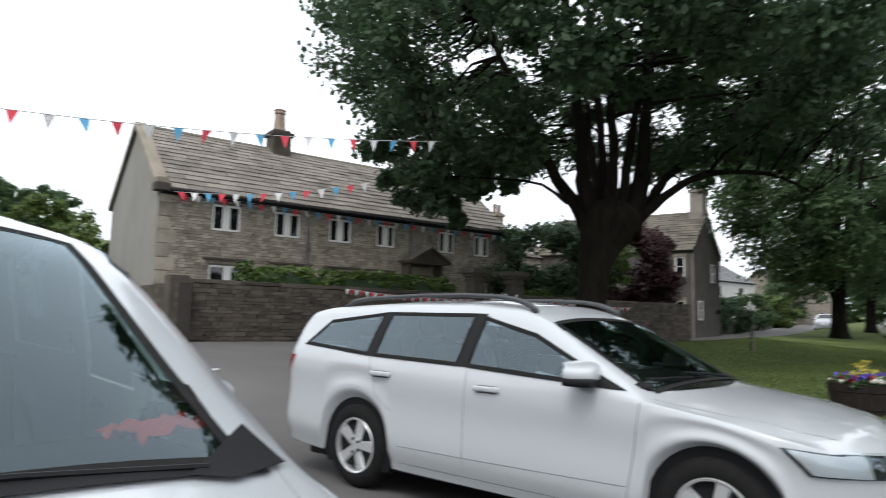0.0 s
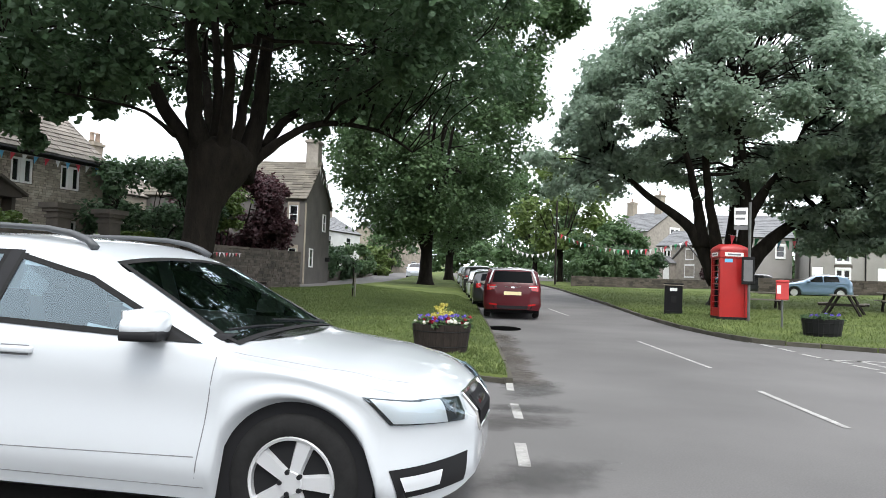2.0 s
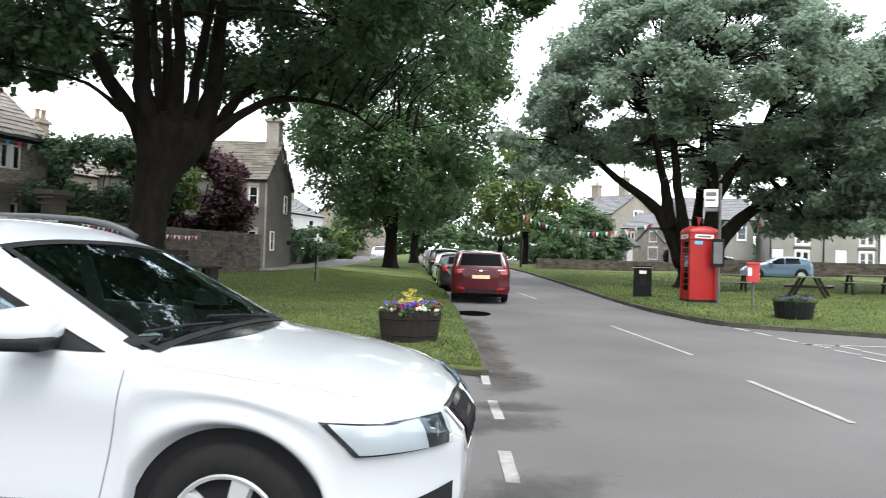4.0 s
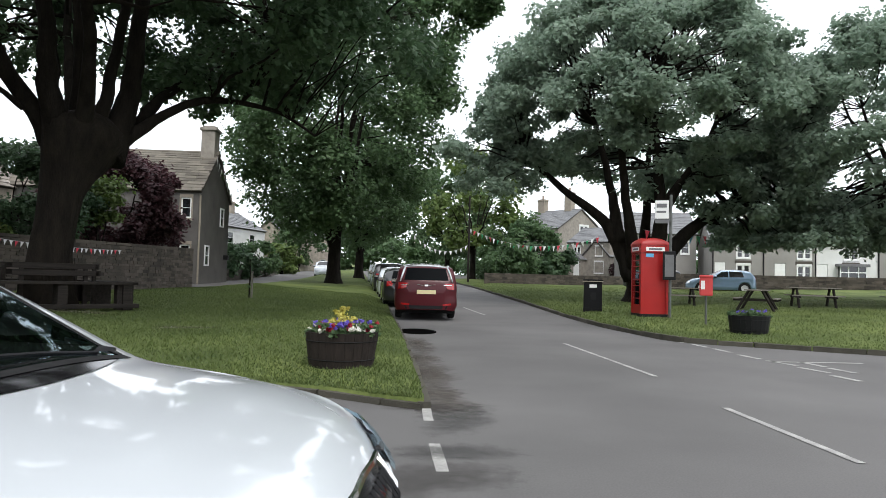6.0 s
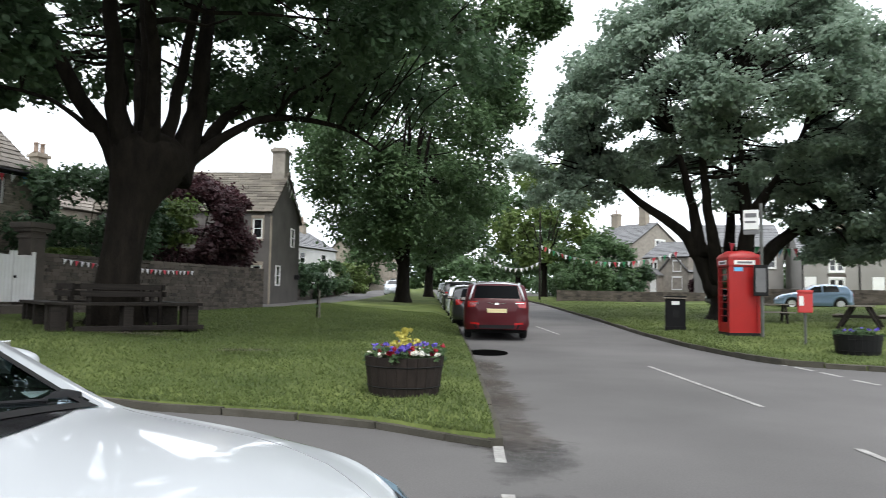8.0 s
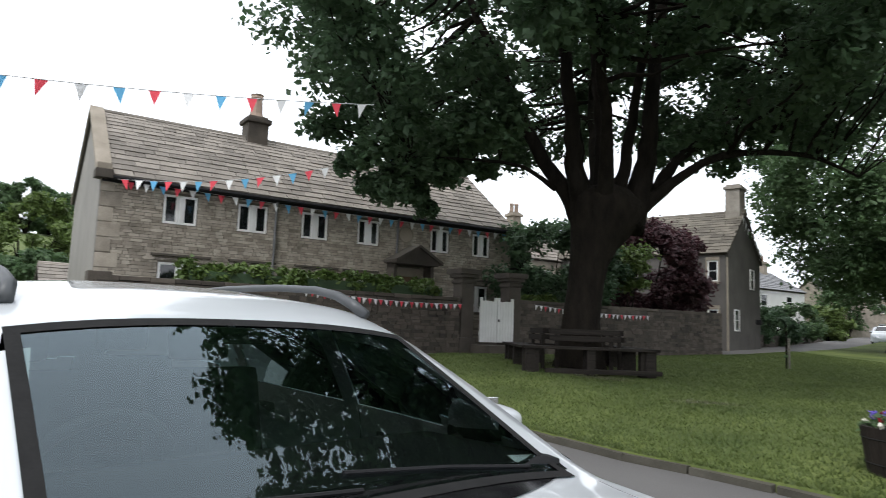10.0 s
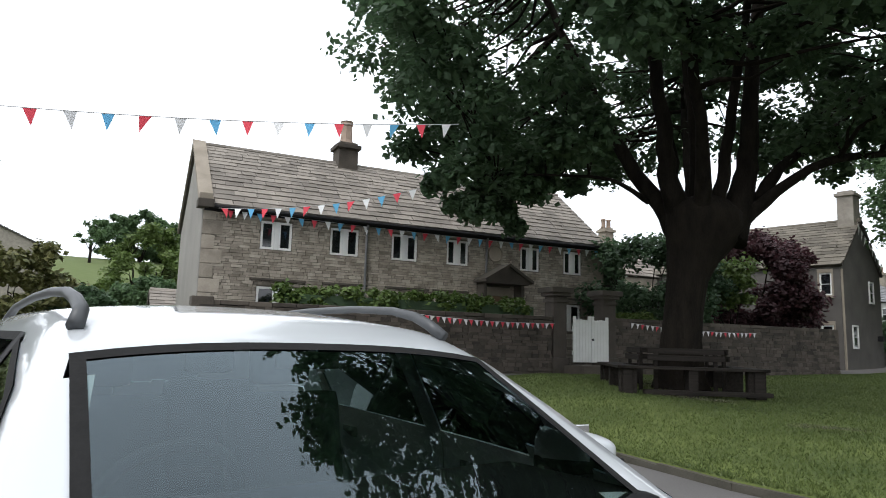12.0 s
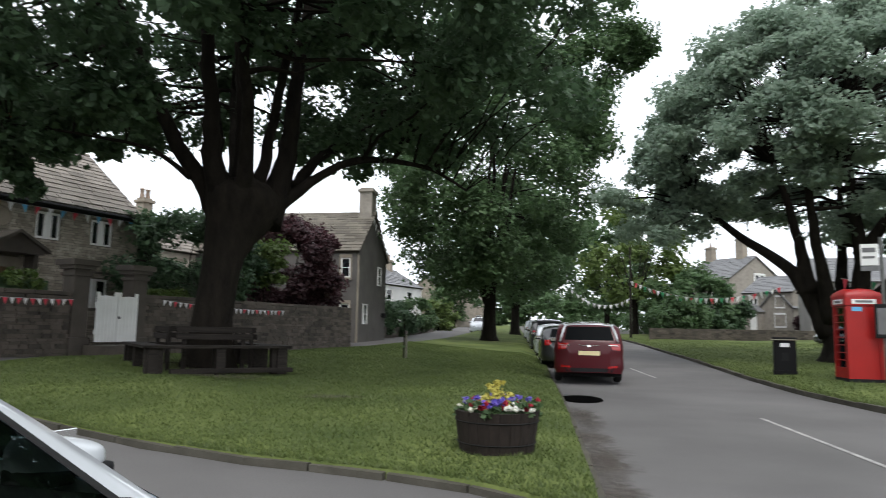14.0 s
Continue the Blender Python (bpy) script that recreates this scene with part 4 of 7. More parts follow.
    part("rear_pillar", tubem([red_shell.hit((-6, sd * y, z), (1, 0, 0))[0] + Vector((-0.006, 0, 0)) for y, z in ((0.60, 1.50), (0.665, 1.36), (0.71, 1.22), (0.75, 1.08))], [0.035, 0.032, 0.028, 0.022], 6), M["car_silver"], red_car, "pale silver rear pillar", True)
    part("lamp_bar", tubem([red_shell.hit((-6, sd * y, 0.985), (1, 0, 0))[0] + Vector((-0.010, 0, 0)) for y in (0.50, 0.62, 0.74)], 0.012, 5), M["chrome"], red_car)
part("tailgate_chrome", tubem([red_shell.hit((-6, y, z), (1, 0, 0))[0] + Vector((-0.010, 0, 0)) for y, z in ((-0.26, 1.00), (-0.1, 0.975), (0, 1.01), (0.1, 0.975), (0.26, 1.00))], 0.010, 5), M["chrome"], red_car)
part("rear_spoiler", tubem([red_shell.hit((-3.22, y, 3), (0, 0, -1))[0] for y in (-0.56, -0.28, 0, 0.28, 0.56)], 0.028, 6), M["car_silver"], red_car, "", True)

# ---- trees ----


def bend(a, b, sag, rnd, n=5, wob=0.12):
    a, b = Vector(a), Vector(b)
    out = []
    l = (b - a).length
    for i in range(n + 1):
        t = i / n
        p = a.lerp(b, t) + Vector((0, 0, sag * math.sin(math.pi * t)))
        if 0 < i < n:
            p += Vector((rnd.uniform(-1, 1), rnd.uniform(-1, 1), rnd.uniform(-1, 1))) * wob * l * 0.25
        out.append(p)
    return out


def leaves(centres, per, size, seed, flat=0.75):
    """Kite-shaped leaves scattered through clumps; centres: rows of x, y, z, radius."""
    rs = np.random.RandomState(seed)
    c = np.repeat(np.asarray(centres), per, axis=0)
    n = len(c)
    d = rs.normal(size=(n, 3))
    d /= np.linalg.norm(d, axis=1)[:, None]
    r = rs.uniform(0.25, 1.0, n) ** 0.6
    lump = 0.75 + 0.35 * np.sin(5 * d[:, 0] + c[:, 0] * 3) * np.cos(4 * d[:, 1] + c[:, 1] * 2)
    p = c[:, :3] + d * (r * lump * c[:, 3])[:, None] * np.array([1, 1, flat])
    nrm = d * 0.5 + rs.normal(size=(n, 3)) * 0.55 + np.array([0, 0, 0.75])
    nrm /= np.linalg.norm(nrm, axis=1)[:, None]
    a = np.cross(nrm, rs.normal(size=(n, 3)))
    a /= np.linalg.norm(a, axis=1)[:, None]
    b = np.cross(nrm, a)
    s = (size * rs.uniform(0.6, 1.25, n))[:, None]
    v = np.stack([p - a * s * 0.55, p + b * s * 0.42 - nrm * s * 0.12, p + a * s * 0.62 - nrm * s * 0.1, p - b * s * 0.42 - nrm * s * 0.12], axis=1)
    f = np.arange(n * 4).reshape(n, 4)
    return v.reshape(-1, 3), f


def tree(name, base, trunk, fork, limbs, clumps, per, leaf_size, bark, foliage, label, seed, flat=0.75, twigs=True, group="", stem=None, paths=()):
    """trunk: (radius at foot, radius at fork); limbs: end points; clumps: x, y, z, r, all relative to the base."""
    rnd = random.Random(seed)
    top = thing(name, pose(*base), label, "tree", group)
    bm = bmesh.new()
    lean = Vector(fork)
    r0, r1 = trunk
    if stem:                               # a stem given point by point: x, y, z, radius
        tube(bm, [Vector(p[:3]) for p in stem], [p[3] for p in stem], 20)
    else:
        pts = [Vector((0, 0, -0.4)), Vector((0, 0, 0.0)), Vector((lean.x * 0.1, lean.y * 0.1, lean.z * 0.12)), lean * 0.35 + Vector((0, 0, 0.02)), lean * 0.7, lean, lean + Vector((0, 0, 0.30)), lean + Vector((0, 0, 0.55))]
        tube(bm, pts, [r0 * 1.45, r0 * 1.3, r0 * 1.02, r0 * 0.92, (r0 + r1) / 2 * 0.98, r1, r1 * 0.85, r1 * 0.45], 16)
    for v in bm.verts:
        k = 1 + 0.10 * noise.noise(Vector((v.co.x * 2.0, v.co.y * 2.0, v.co.z * 0.7)) + Vector((seed, 0, 0))) + (0.12 * math.sin(5 * math.atan2(v.co.y, v.co.x)) if v.co.z < 0.4 else 0)
        ax = lean * max(0, min(1, v.co.z / lean.z))
        v.co.x, v.co.y = ax.x + (v.co.x - ax.x) * k, ax.y + (v.co.y - ax.y) * k
    part("trunk", bm, bark, top, "", True)
    nodes = []
    for i, (ex, ey, ez, lr) in enumerate(limbs):
        bm = bmesh.new()
        start = lean * rnd.uniform(0.62, 0.84)
        path = bend(start, (ex, ey, ez), rnd.uniform(-0.2, 0.2), rnd, 10, 0.05)
        path = path[:1] + [path[0].lerp(path[1], 0.5)] + path[1:]
        tube(bm, path, [lr * (1.0, 1.3, 1.3, 1.1)[k] if k < 4 else lr * (1.12 - 0.85 * k / 11) for k in range(12)], 10)
        for k, p in enumerate(path[4:]):
            nodes.append((p, lr * (1 - 0.8 * (k + 4) / 11)))
        part("limb", bm, M["bark_shaded"], top, "", True)
    for pts, ra, rb in paths:              # limbs given point by point, rounded off between them
        fine = []
        n = len(pts)
        for k in range(n - 1):
            p0, p1, p2, p3 = (Vector(pts[max(0, min(n - 1, k + d))]) for d in (-1, 0, 1, 2))
            for u in (0.0, 0.25, 0.5, 0.75):
                fine.append(0.5 * (2 * p1 + (p2 - p0) * u + (2 * p0 - 5 * p1 + 4 * p2 - p3) * u * u + (3 * p1 - p0 - 3 * p2 + p3) * u ** 3) + Vector((rnd.gauss(0, 0.02), rnd.gauss(0, 0.02), 0)))
        fine.append(Vector(pts[-1]))
        m_ = len(fine) - 1
        bm = bmesh.new()
        tube(bm, fine, [(ra + (rb - ra) * (k / m_) ** 0.8) * (1 + 0.35 * max(0, 1 - k / 4)) for k in range(m_ + 1)], 12)
        for k in range(4, m_ + 1):
            nodes.append((fine[k], ra + (rb - ra) * k / m_))
        part("limb", bm, M["bark_shaded"], top, "", True)
    if twigs:
        bm = bmesh.new()
        for x, y, z, r in clumps:
            c = Vector((x, y, z))
            p, lr = min(nodes, key=lambda q: (q[0] - c).length)
            if (p - c).length < 7:
                tube(bm, bend(p, c, rnd.uniform(-0.1, 0.35), rnd, 4, 0.2), [max(0.02, lr * 0.6), max(0.018, lr * 0.45), max(0.016, lr * 0.3), 0.018, 0.010], 5)
        tagged(part("twig_work", bm, bark, top, "", True), "", "", "", "stuff")
    v, f = leaves(clumps, per, leaf_size, seed, flat)
    ob = new("crown", mesh_np("crown", v, f, foliage))
    ob.parent = top
    return top


def crown_clumps(rnd, n, rx, ry, z0, z1, cr, open_bottom=0.5, cx=0.0, cy=0.0, dome=0.5):
    """Clumps over a dome-shaped crown, thinner inside."""
    out = []
    zc = z0 + (z1 - z0) * 0.42
    while len(out) < n:
        d = Vector((rnd.gauss(0, 1), rnd.gauss(0, 1), rnd.gauss(0, 1))).normalized()
        k = rnd.uniform(0.55, 1.0) ** 0.5
        up = (z1 - zc) if d.z > 0 else (zc - z0)
        x, y, z = d.x * rx * k, d.y * ry * k, zc + d.z * up * k
        out.append((cx + x, cy + y, z, cr * rnd.uniform(0.75, 1.25)))
    return out


# the large sycamore on the green
TX, TY = -7.85, 17.35
rnd = random.Random(3)
# axes across and along the view from the road corner
ux, uy = 0.64, 0.77


def tv(across, away, z, r):
    return (across * ux - away * uy, across * uy + away * ux, z, r)


def ta(across, away, z):
    return tv(across, away, z, 0)[:3]


def z_floor(across):
    """The underside of the crown: lowest at the west side, arched over the fork."""
    if across < -2.0:
        return 3.9 + 0.25 * max(0.0, -across - 5.0)
    if across < 2.0:
        return 5.75
    return 5.0 + 0.15 * (across - 2.0)


def open_below(c):
    """True where a clump keeps clear of the bare fork."""
    return c[2] - 0.45 * c[3] >= z_floor(c[0] * ux + c[1] * uy)


syc = [c for c in crown_clumps(rnd, 330, 7.9, 8.2, 4.4, 15.5, 1.15, cx=0.2) if open_below(c)]
for _ in range(48):                        # inner boughs hung with leaves round the upright limbs
    q = tv(rnd.uniform(-3.4, 5.0), rnd.choice((-1, 1)) * rnd.uniform(0.8, 4.2), rnd.uniform(6.4, 11.5), rnd.uniform(0.6, 1.0))
    syc.append(q)
syc += [tv(a, b, z, r) for a, b, z, r in [(-3.3, 1.0, 4.7, 0.7), (-4.2, 2.0, 4.9, 0.8), (-4.6, -1.0, 4.6, 0.8), (-3.6, -0.4, 4.3, 0.6), (-2.9, -1.8, 5.0, 0.7), (-5.4, 0.5, 5.4, 0.9), (-2.6, 2.4, 5.2, 0.7), (2.9, 2.0, 5.6, 0.7), (3.9, -0.6, 5.6, 0.8), (4.6, 2.2, 5.5, 0.8), (5.4, -0.8, 5.5, 0.9), (6.4, 1.0, 5.9, 1.0), (7.3, -1.0, 6.2, 1.1), (8.2, 0.0, 6.9, 1.2), (3.2, -4.6, 5.9, 1.0), (5.0, -5.0, 5.8, 1.0), (0.8, -5.4, 6.2, 1.0), (-2.2, -5.0, 5.8, 1.0), (6.6, -4.2, 6.2, 1.1), (8.2, -2.5, 7.2, 1.2), (-1.0, 3.4, 6.3, 0.8), (0.9, 3.0, 6.4, 0.8), (-2.9, 0.6, 4.6, 0.45), (-3.3, -0.3, 4.2, 0.5), (-3.8, 0.5, 3.9, 0.5), (-4.3, -0.2, 3.8, 0.5), (-3.5, 0.9, 3.6, 0.4), (-4.7, 0.8, 4.0, 0.5), (-2.2, 0.3, 4.5, 0.4), (-2.7, -0.8, 4.9, 0.5), (-2.4, 0.8, 5.6, 0.55), (-2.9, -0.6, 5.3, 0.5), (-3.3, 0.3, 5.0, 0.55), (-3.9, 0.9, 4.5, 0.5), (-4.4, 0.2, 4.2, 0.55), (-5.0, -0.5, 4.5, 0.6), (-5.4, 1.2, 4.7, 0.6), (-4.9, 1.8, 4.3, 0.5), (-3.0, 1.8, 4.7, 0.5), (-2.0, -1.0, 5.7, 0.5), (-6.0, 0.0, 5.2, 0.7), (-4.1, -1.6, 5.0, 0.6), (-0.3, -3.0, 6.4, 0.8), (1.6, -2.4, 6.5, 0.8)]]
for _ in range(46):                        # the near boughs hang before the limbs
    syc.append(tv(rnd.uniform(-2.8, 3.6), rnd.uniform(-4.6, -1.4), rnd.uniform(6.3, 11.5), rnd.uniform(0.6, 0.95)))
stem = [ta(-0.05, 0, -0.4) + (0.72,), ta(-0.05, 0, 0.0) + (0.58,), ta(-0.04, 0, 0.35) + (0.47,), ta(0.0, 0, 1.1) + (0.415,), ta(0.08, 0, 1.8) + (0.40,), ta(0.16, 0.02, 2.4) + (0.44,), ta(0.27, 0.03, 2.85) + (0.55,), ta(0.40, 0.04, 3.25) + (0.72,), ta(0.52, 0.05, 3.65) + (0.88,), ta(0.58, 0.05, 3.90) + (0.80,), ta(0.60, 0.05, 4.10) + (0.52,), ta(0.60, 0.05, 4.25) + (0.15,)]
limb_paths = [
    ([ta(0.15, 0.1, 3.2), ta(-0.36, 0.2, 4.05), ta(-1.00, 0.3, 5.0), ta(-1.50, 0.3, 6.0), ta(-2.3, 0.2, 7.6), ta(-3.2, 0.3, 9.6)], 0.24, 0.07),
    ([ta(-0.6, 0.2, 4.1), ta(-1.5, -0.3, 4.45), ta(-2.6, -0.5, 4.5), ta(-4.0, -0.4, 4.5)], 0.055, 0.02),
    ([ta(0.15, -0.1, 3.3), ta(-0.22, -0.25, 4.2), ta(-0.36, -0.3, 5.2), ta(-0.55, -0.4, 7.0), ta(-1.1, -0.6, 10.5)], 0.30, 0.10),
    ([ta(0.10, 0.4, 3.9), ta(0.12, 0.45, 4.7), ta(0.03, 0.5, 5.6), ta(-0.2, 0.7, 7.4)], 0.075, 0.04),
    ([ta(0.45, 0.25, 3.4), ta(0.52, 0.35, 4.4), ta(0.52, 0.4, 5.5), ta(0.42, 0.6, 7.6), ta(0.2, 0.9, 11.0)], 0.195, 0.07),
    ([ta(0.70, -0.1, 3.5), ta(0.90, -0.15, 4.5), ta(1.08, -0.2, 5.6), ta(1.35, -0.4, 7.8), ta(1.8, -0.8, 10.5)], 0.18, 0.07),
    ([ta(1.05, 0.1, 3.3), ta(1.48, 0.15, 4.4), ta(1.64, 0.2, 5.5), ta(1.85, 0.3, 7.6), ta(2.3, 0.3, 11.0)], 0.35, 0.10),
    ([ta(1.15, 0.0, 3.5), ta(2.05, -0.1, 4.3), ta(3.1, -0.2, 4.95), ta(4.2, -0.2, 5.15), ta(5.4, -0.4, 5.05), ta(6.3, -0.6, 4.6)], 0.155, 0.03),
    ([ta(1.8, 0.2, 4.15), ta(2.35, 0.3, 4.95), ta(3.1, 0.5, 5.5), ta(4.2, 0.8, 6.4), ta(5.6, 1.0, 8.0)], 0.15, 0.05),
    ([ta(0.5, 0.4, 3.5), ta(0.7, 1.3, 4.8), ta(1.0, 2.6, 6.6), ta(1.4, 4.2, 9.0)], 0.20, 0.06),
    ([ta(0.4, -0.4, 3.5), ta(0.1, -1.3, 5.0), ta(-0.6, -2.8, 6.8), ta(-1.2, -4.4, 8.8)], 0.18, 0.06),
]
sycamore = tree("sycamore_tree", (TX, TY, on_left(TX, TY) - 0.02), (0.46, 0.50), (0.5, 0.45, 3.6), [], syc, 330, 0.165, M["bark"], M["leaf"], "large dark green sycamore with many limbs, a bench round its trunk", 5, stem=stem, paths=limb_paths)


def round_tree(name, x, y, z, height, rad, skirt, tr, n, per, leaf, foliage, label, seed, limbs_n=6, fork=None, cr=1.4, bark=None, flat=0.75, extra=()):
    rnd = random.Random(seed)
    fz = fork or skirt * 0.8
    cl = crown_clumps(rnd, n, rad, rad, skirt, height, cr) + list(extra)
    lm = []
    for i in range(limbs_n):
        a = 2 * math.pi * (i + rnd.random() * 0.6) / limbs_n
        q = rad * rnd.uniform(0.35, 0.6)
        lm.append((math.cos(a) * q, math.sin(a) * q, height * rnd.uniform(0.5, 0.72), tr * 0.42))
    return tree(name, (x, y, z), (tr, tr * 0.8), (0.05, 0.05, fz), lm, cl, per, leaf, bark or M["bark_shaded"], foliage, label, seed, flat)


# ---- houses ----
A = Vector((-18.09, 12.64, 0))
FU = Vector((0.1893, 0.9819, 0))             # along the cottage row's front
FN = Vector((0.9819, -0.1893, 0))            # outwards from it


def front(s, off=0.0, z=0.0):
    p = A + FU * s + FN * off
    return (p.x, p.y, z)


def frame_m(o, u):
    """A pose with its x along u, its z up and its -y facing out of the wall."""
    a = math.degrees(math.atan2(u.y, u.x))
    return pose(o[0], o[1], o[2], 0, 0, a)


# unit pieces shared by stones and slates
UNIT = []
for k in range(6):
    r_ = random.Random(50 + k)
    bm = boxm(-0.5, 0.5, -0.5, 0.5, -0.5, 0.5)
    for v in bm.verts:
        v.co += Vector((r_.uniform(-0.035, 0.035), r_.uniform(-0.07, 0.07), r_.uniform(-0.06, 0.06)))
    UNIT.append(bm)


def unit_meshes(name, material):
    out = []
    for bm in UNIT:
        c = bm.copy()
        out.append(finish(name, c, material))
    return out


def box_arrays(boxes, jit=0.0, seed=0):
    """Vertices and quads of many boxes: rows of centre (3), half axes u, v, w as 3x3."""
    rs = np.random.RandomState(seed)
    sg = np.array([[-1, -1, -1], [1, -1, -1], [1, 1, -1], [-1, 1, -1], [-1, -1, 1], [1, -1, 1], [1, 1, 1], [-1, 1, 1]], float)
    q = np.array([[0, 3, 2, 1], [4, 5, 6, 7], [0, 1, 5, 4], [1, 2, 6, 5], [2, 3, 7, 6], [3, 0, 4, 7]])
    V, F = [], []
    for i, (c, ax) in enumerate(boxes):
        s = sg + rs.uniform(-jit, jit, sg.shape)
        V.append(np.asarray(c) + s @ np.asarray(ax))
        F.append(q + 8 * i)
    return np.concatenate(V), np.concatenate(F)


def masonry(parent, length, height, z0, course, seed, material, holes=(), singles=0, nearest=None, depth=0.05, name="stone", lens=(0.22, 0.55), top_fn=None, bottom_fn=None):
    """Coursed rubble on the face y = 0 of the parent's frame, which looks along -y. The first `singles` nearest to the stretch are objects."""
    rnd = random.Random(seed)
    rows = []
    z = z0
    while z < height:
        h = course * rnd.uniform(0.7, 1.35)
        x = rnd.uniform(-0.3, 0)
        while x < length:
            w = rnd.uniform(*lens)
            a, b, lo, hi = max(0, x), min(length, x + w), z, min(z + h, height)
            x += w
            if b - a < 0.06 or hi - lo < 0.03:
                continue
            cx, cz = (a + b) / 2, (lo + hi) / 2
            if top_fn and hi > top_fn(cx) or bottom_fn and hi < bottom_fn(cx):
                continue
            cut = False
            for hx0, hx1, hz0, hz1 in holes:
                if a < hx1 and b > hx0 and lo < hz1 and hi > hz0:
                    cut = True
                    if a < hx0 - 0.06:
                        b, cut = hx0, False
                    elif b > hx1 + 0.06:
                        a, cut = hx1, False
            if cut or b - a < 0.05:
                continue
            rows.append(((a + b) / 2, cz, b - a - 0.012, hi - lo - 0.010, rnd.uniform(-0.006, 0.008)))
        z += h
    if nearest is not None:
        rows.sort(key=lambda q: abs(q[0] - nearest[0]) + 1.5 * abs(q[1] - nearest[1]))
    meshes = unit_meshes(name, material)
    for i, (cx, cz, w, h, out) in enumerate(rows[:singles]):
        ob = new(name, meshes[i % 6])
        ob.parent = parent
        ob.matrix_basis = Matrix.LocRotScale((cx, -out, cz), None, (w, depth, h))
    rest = rows[singles:]
    if rest:
        v, f = box_arrays([((cx, -out, cz), ((w / 2, 0, 0), (0, depth / 2, 0), (0, 0, h / 2))) for cx, cz, w, h, out in rest], 0.11, seed)
        ob = new("stonework", mesh_np("stonework", v, f, material))
        ob.parent = parent
        tagged(ob, "", "", "", "stuff")


def window_unit(parent, x0, x1, z0, z1, lights=2, name="window", surround=0.13, mullion=0.10, bars=0, proud=0.0, dress="stone_plain"):
    """A window with white casements, in the parent's frame; the wall's face is y = 0."""
    w = new(name)
    w.empty_display_size = 0.1
    w.parent = parent
    w.matrix_basis = pose(x0, -proud, z0)
    W, H = x1 - x0, z1 - z0
    s = surround
    if s:
        part("jamb", boxm(-s, -0.002, -0.035, 0.16, 0.0, H, 0.008), M[dress], w)
        part("jamb", boxm(W + 0.002, W + s, -0.035, 0.16, 0.0, H, 0.008), M[dress], w)
        part("sill", boxm(-s, W + s, -0.065, 0.16, -0.13, -0.002, 0.012), M[dress], w)
        part("lintel", boxm(-s, W + s, -0.04, 0.16, H + 0.002, H + 0.17, 0.01), M[dress], w)
    lw = (W - mullion * (lights - 1)) / lights
    for i in range(lights):
        a = i * (lw + mullion)
        bm = bmesh.new()
        t = 0.068
        box(bm, a, a + t, 0.005, 0.07, 0, H, 0.006)
        box(bm, a + lw - t, a + lw, 0.005, 0.07, 0, H, 0.006)
        box(bm, a + t, a + lw - t, 0.005, 0.07, 0, t, 0.006)
        box(bm, a + t, a + lw - t, 0.005, 0.07, H - t, H, 0.006)
        for k in range(bars):
            zz = t + (H - 2 * t) * (k + 1) / (bars + 1)
            box(bm, a + t, a + lw - t, 0.015, 0.06, zz - 0.014, zz + 0.014)
        part("frame", bm, M["frame"], w)
        part("pane", boxm(a + t - 0.01, a + lw - t + 0.01, 0.045, 0.055, t - 0.01, H - t + 0.01), M["pane"], w)
        if i:
            part("mullion", boxm(a - mullion + 0.002, a - 0.002, -0.01, 0.10, 0, H, 0.01), M[dress] if surround else M["frame"], w)
    return w


def plate(parent, L, z0, z1, y1, holes, material, name="front_wall"):
    """A wall with its openings cut through: the face is y = 0, the back y1."""
    xs = sorted({0.0, L, *(v for h in holes for v in h[:2])})
    zs = sorted({z0, z1, *(v for h in holes for v in h[2:])})
    bm = bmesh.new()
    solid = {}
    for i in range(len(xs) - 1):
        for j in range(len(zs) - 1):
            cx, cz = (xs[i] + xs[i + 1]) / 2, (zs[j] + zs[j + 1]) / 2
            solid[i, j] = not any(a < cx < b and c < cz < d for a, b, c, d in holes)

    def quad(p):
        bm.faces.new([bm.verts.new(q) for q in p])
    for (i, j), on in solid.items():
        if not on:
            continue
        a, b, c, d = xs[i], xs[i + 1], zs[j], zs[j + 1]
        quad(((a, 0, c), (b, 0, c), (b, 0, d), (a, 0, d)))
        quad(((a, y1, c), (a, y1, d), (b, y1, d), (b, y1, c)))
        for (di, dj), p in (((-1, 0), ((a, 0, c), (a, 0, d), (a, y1, d), (a, y1, c))), ((1, 0), ((b, 0, c), (b, y1, c), (b, y1, d), (b, 0, d))), ((0, -1), ((a, 0, c), (a, y1, c), (b, y1, c), (b, 0, c))), ((0, 1), ((a, 0, d), (b, 0, d), (b, y1, d), (a, y1, d)))):
            if not solid.get((i + di, j + dj), False):
                quad(p)
    bmesh.ops.remove_doubles(bm, verts=bm.verts, dist=0.0005)
    bmesh.ops.recalc_face_normals(bm, faces=bm.faces)
    return part(name, bm, material, parent)


def slates(parent, o, u, v, nlen, vlen, course, seed, material, singles=0, wide=(0.35, 0.7), name="slate", gap=True):
    """Overlapping slates on a slope: from the eave corner o along u and up the slope v, growing smaller towards the ridge."""
    rnd = random.Random(seed)
    o, u, v = Vector(o), Vector(u).normalized(), Vector(v).normalized()
    n = u.cross(v).normalized()
    if n.z < 0:
        n = -n
    if gap:
        bm = bmesh.new()
        vs = [bm.verts.new(o + u * a + v * b + n * c) for c in (-0.10, 0.0) for a, b in ((0, 0), (nlen, 0), (nlen, vlen), (0, vlen))]
        for q in ((0, 3, 2, 1), (4, 5, 6, 7), (0, 1, 5, 4), (1, 2, 6, 5), (2, 3, 7, 6), (3, 0, 4, 7)):
            bm.faces.new([vs[i] for i in q])
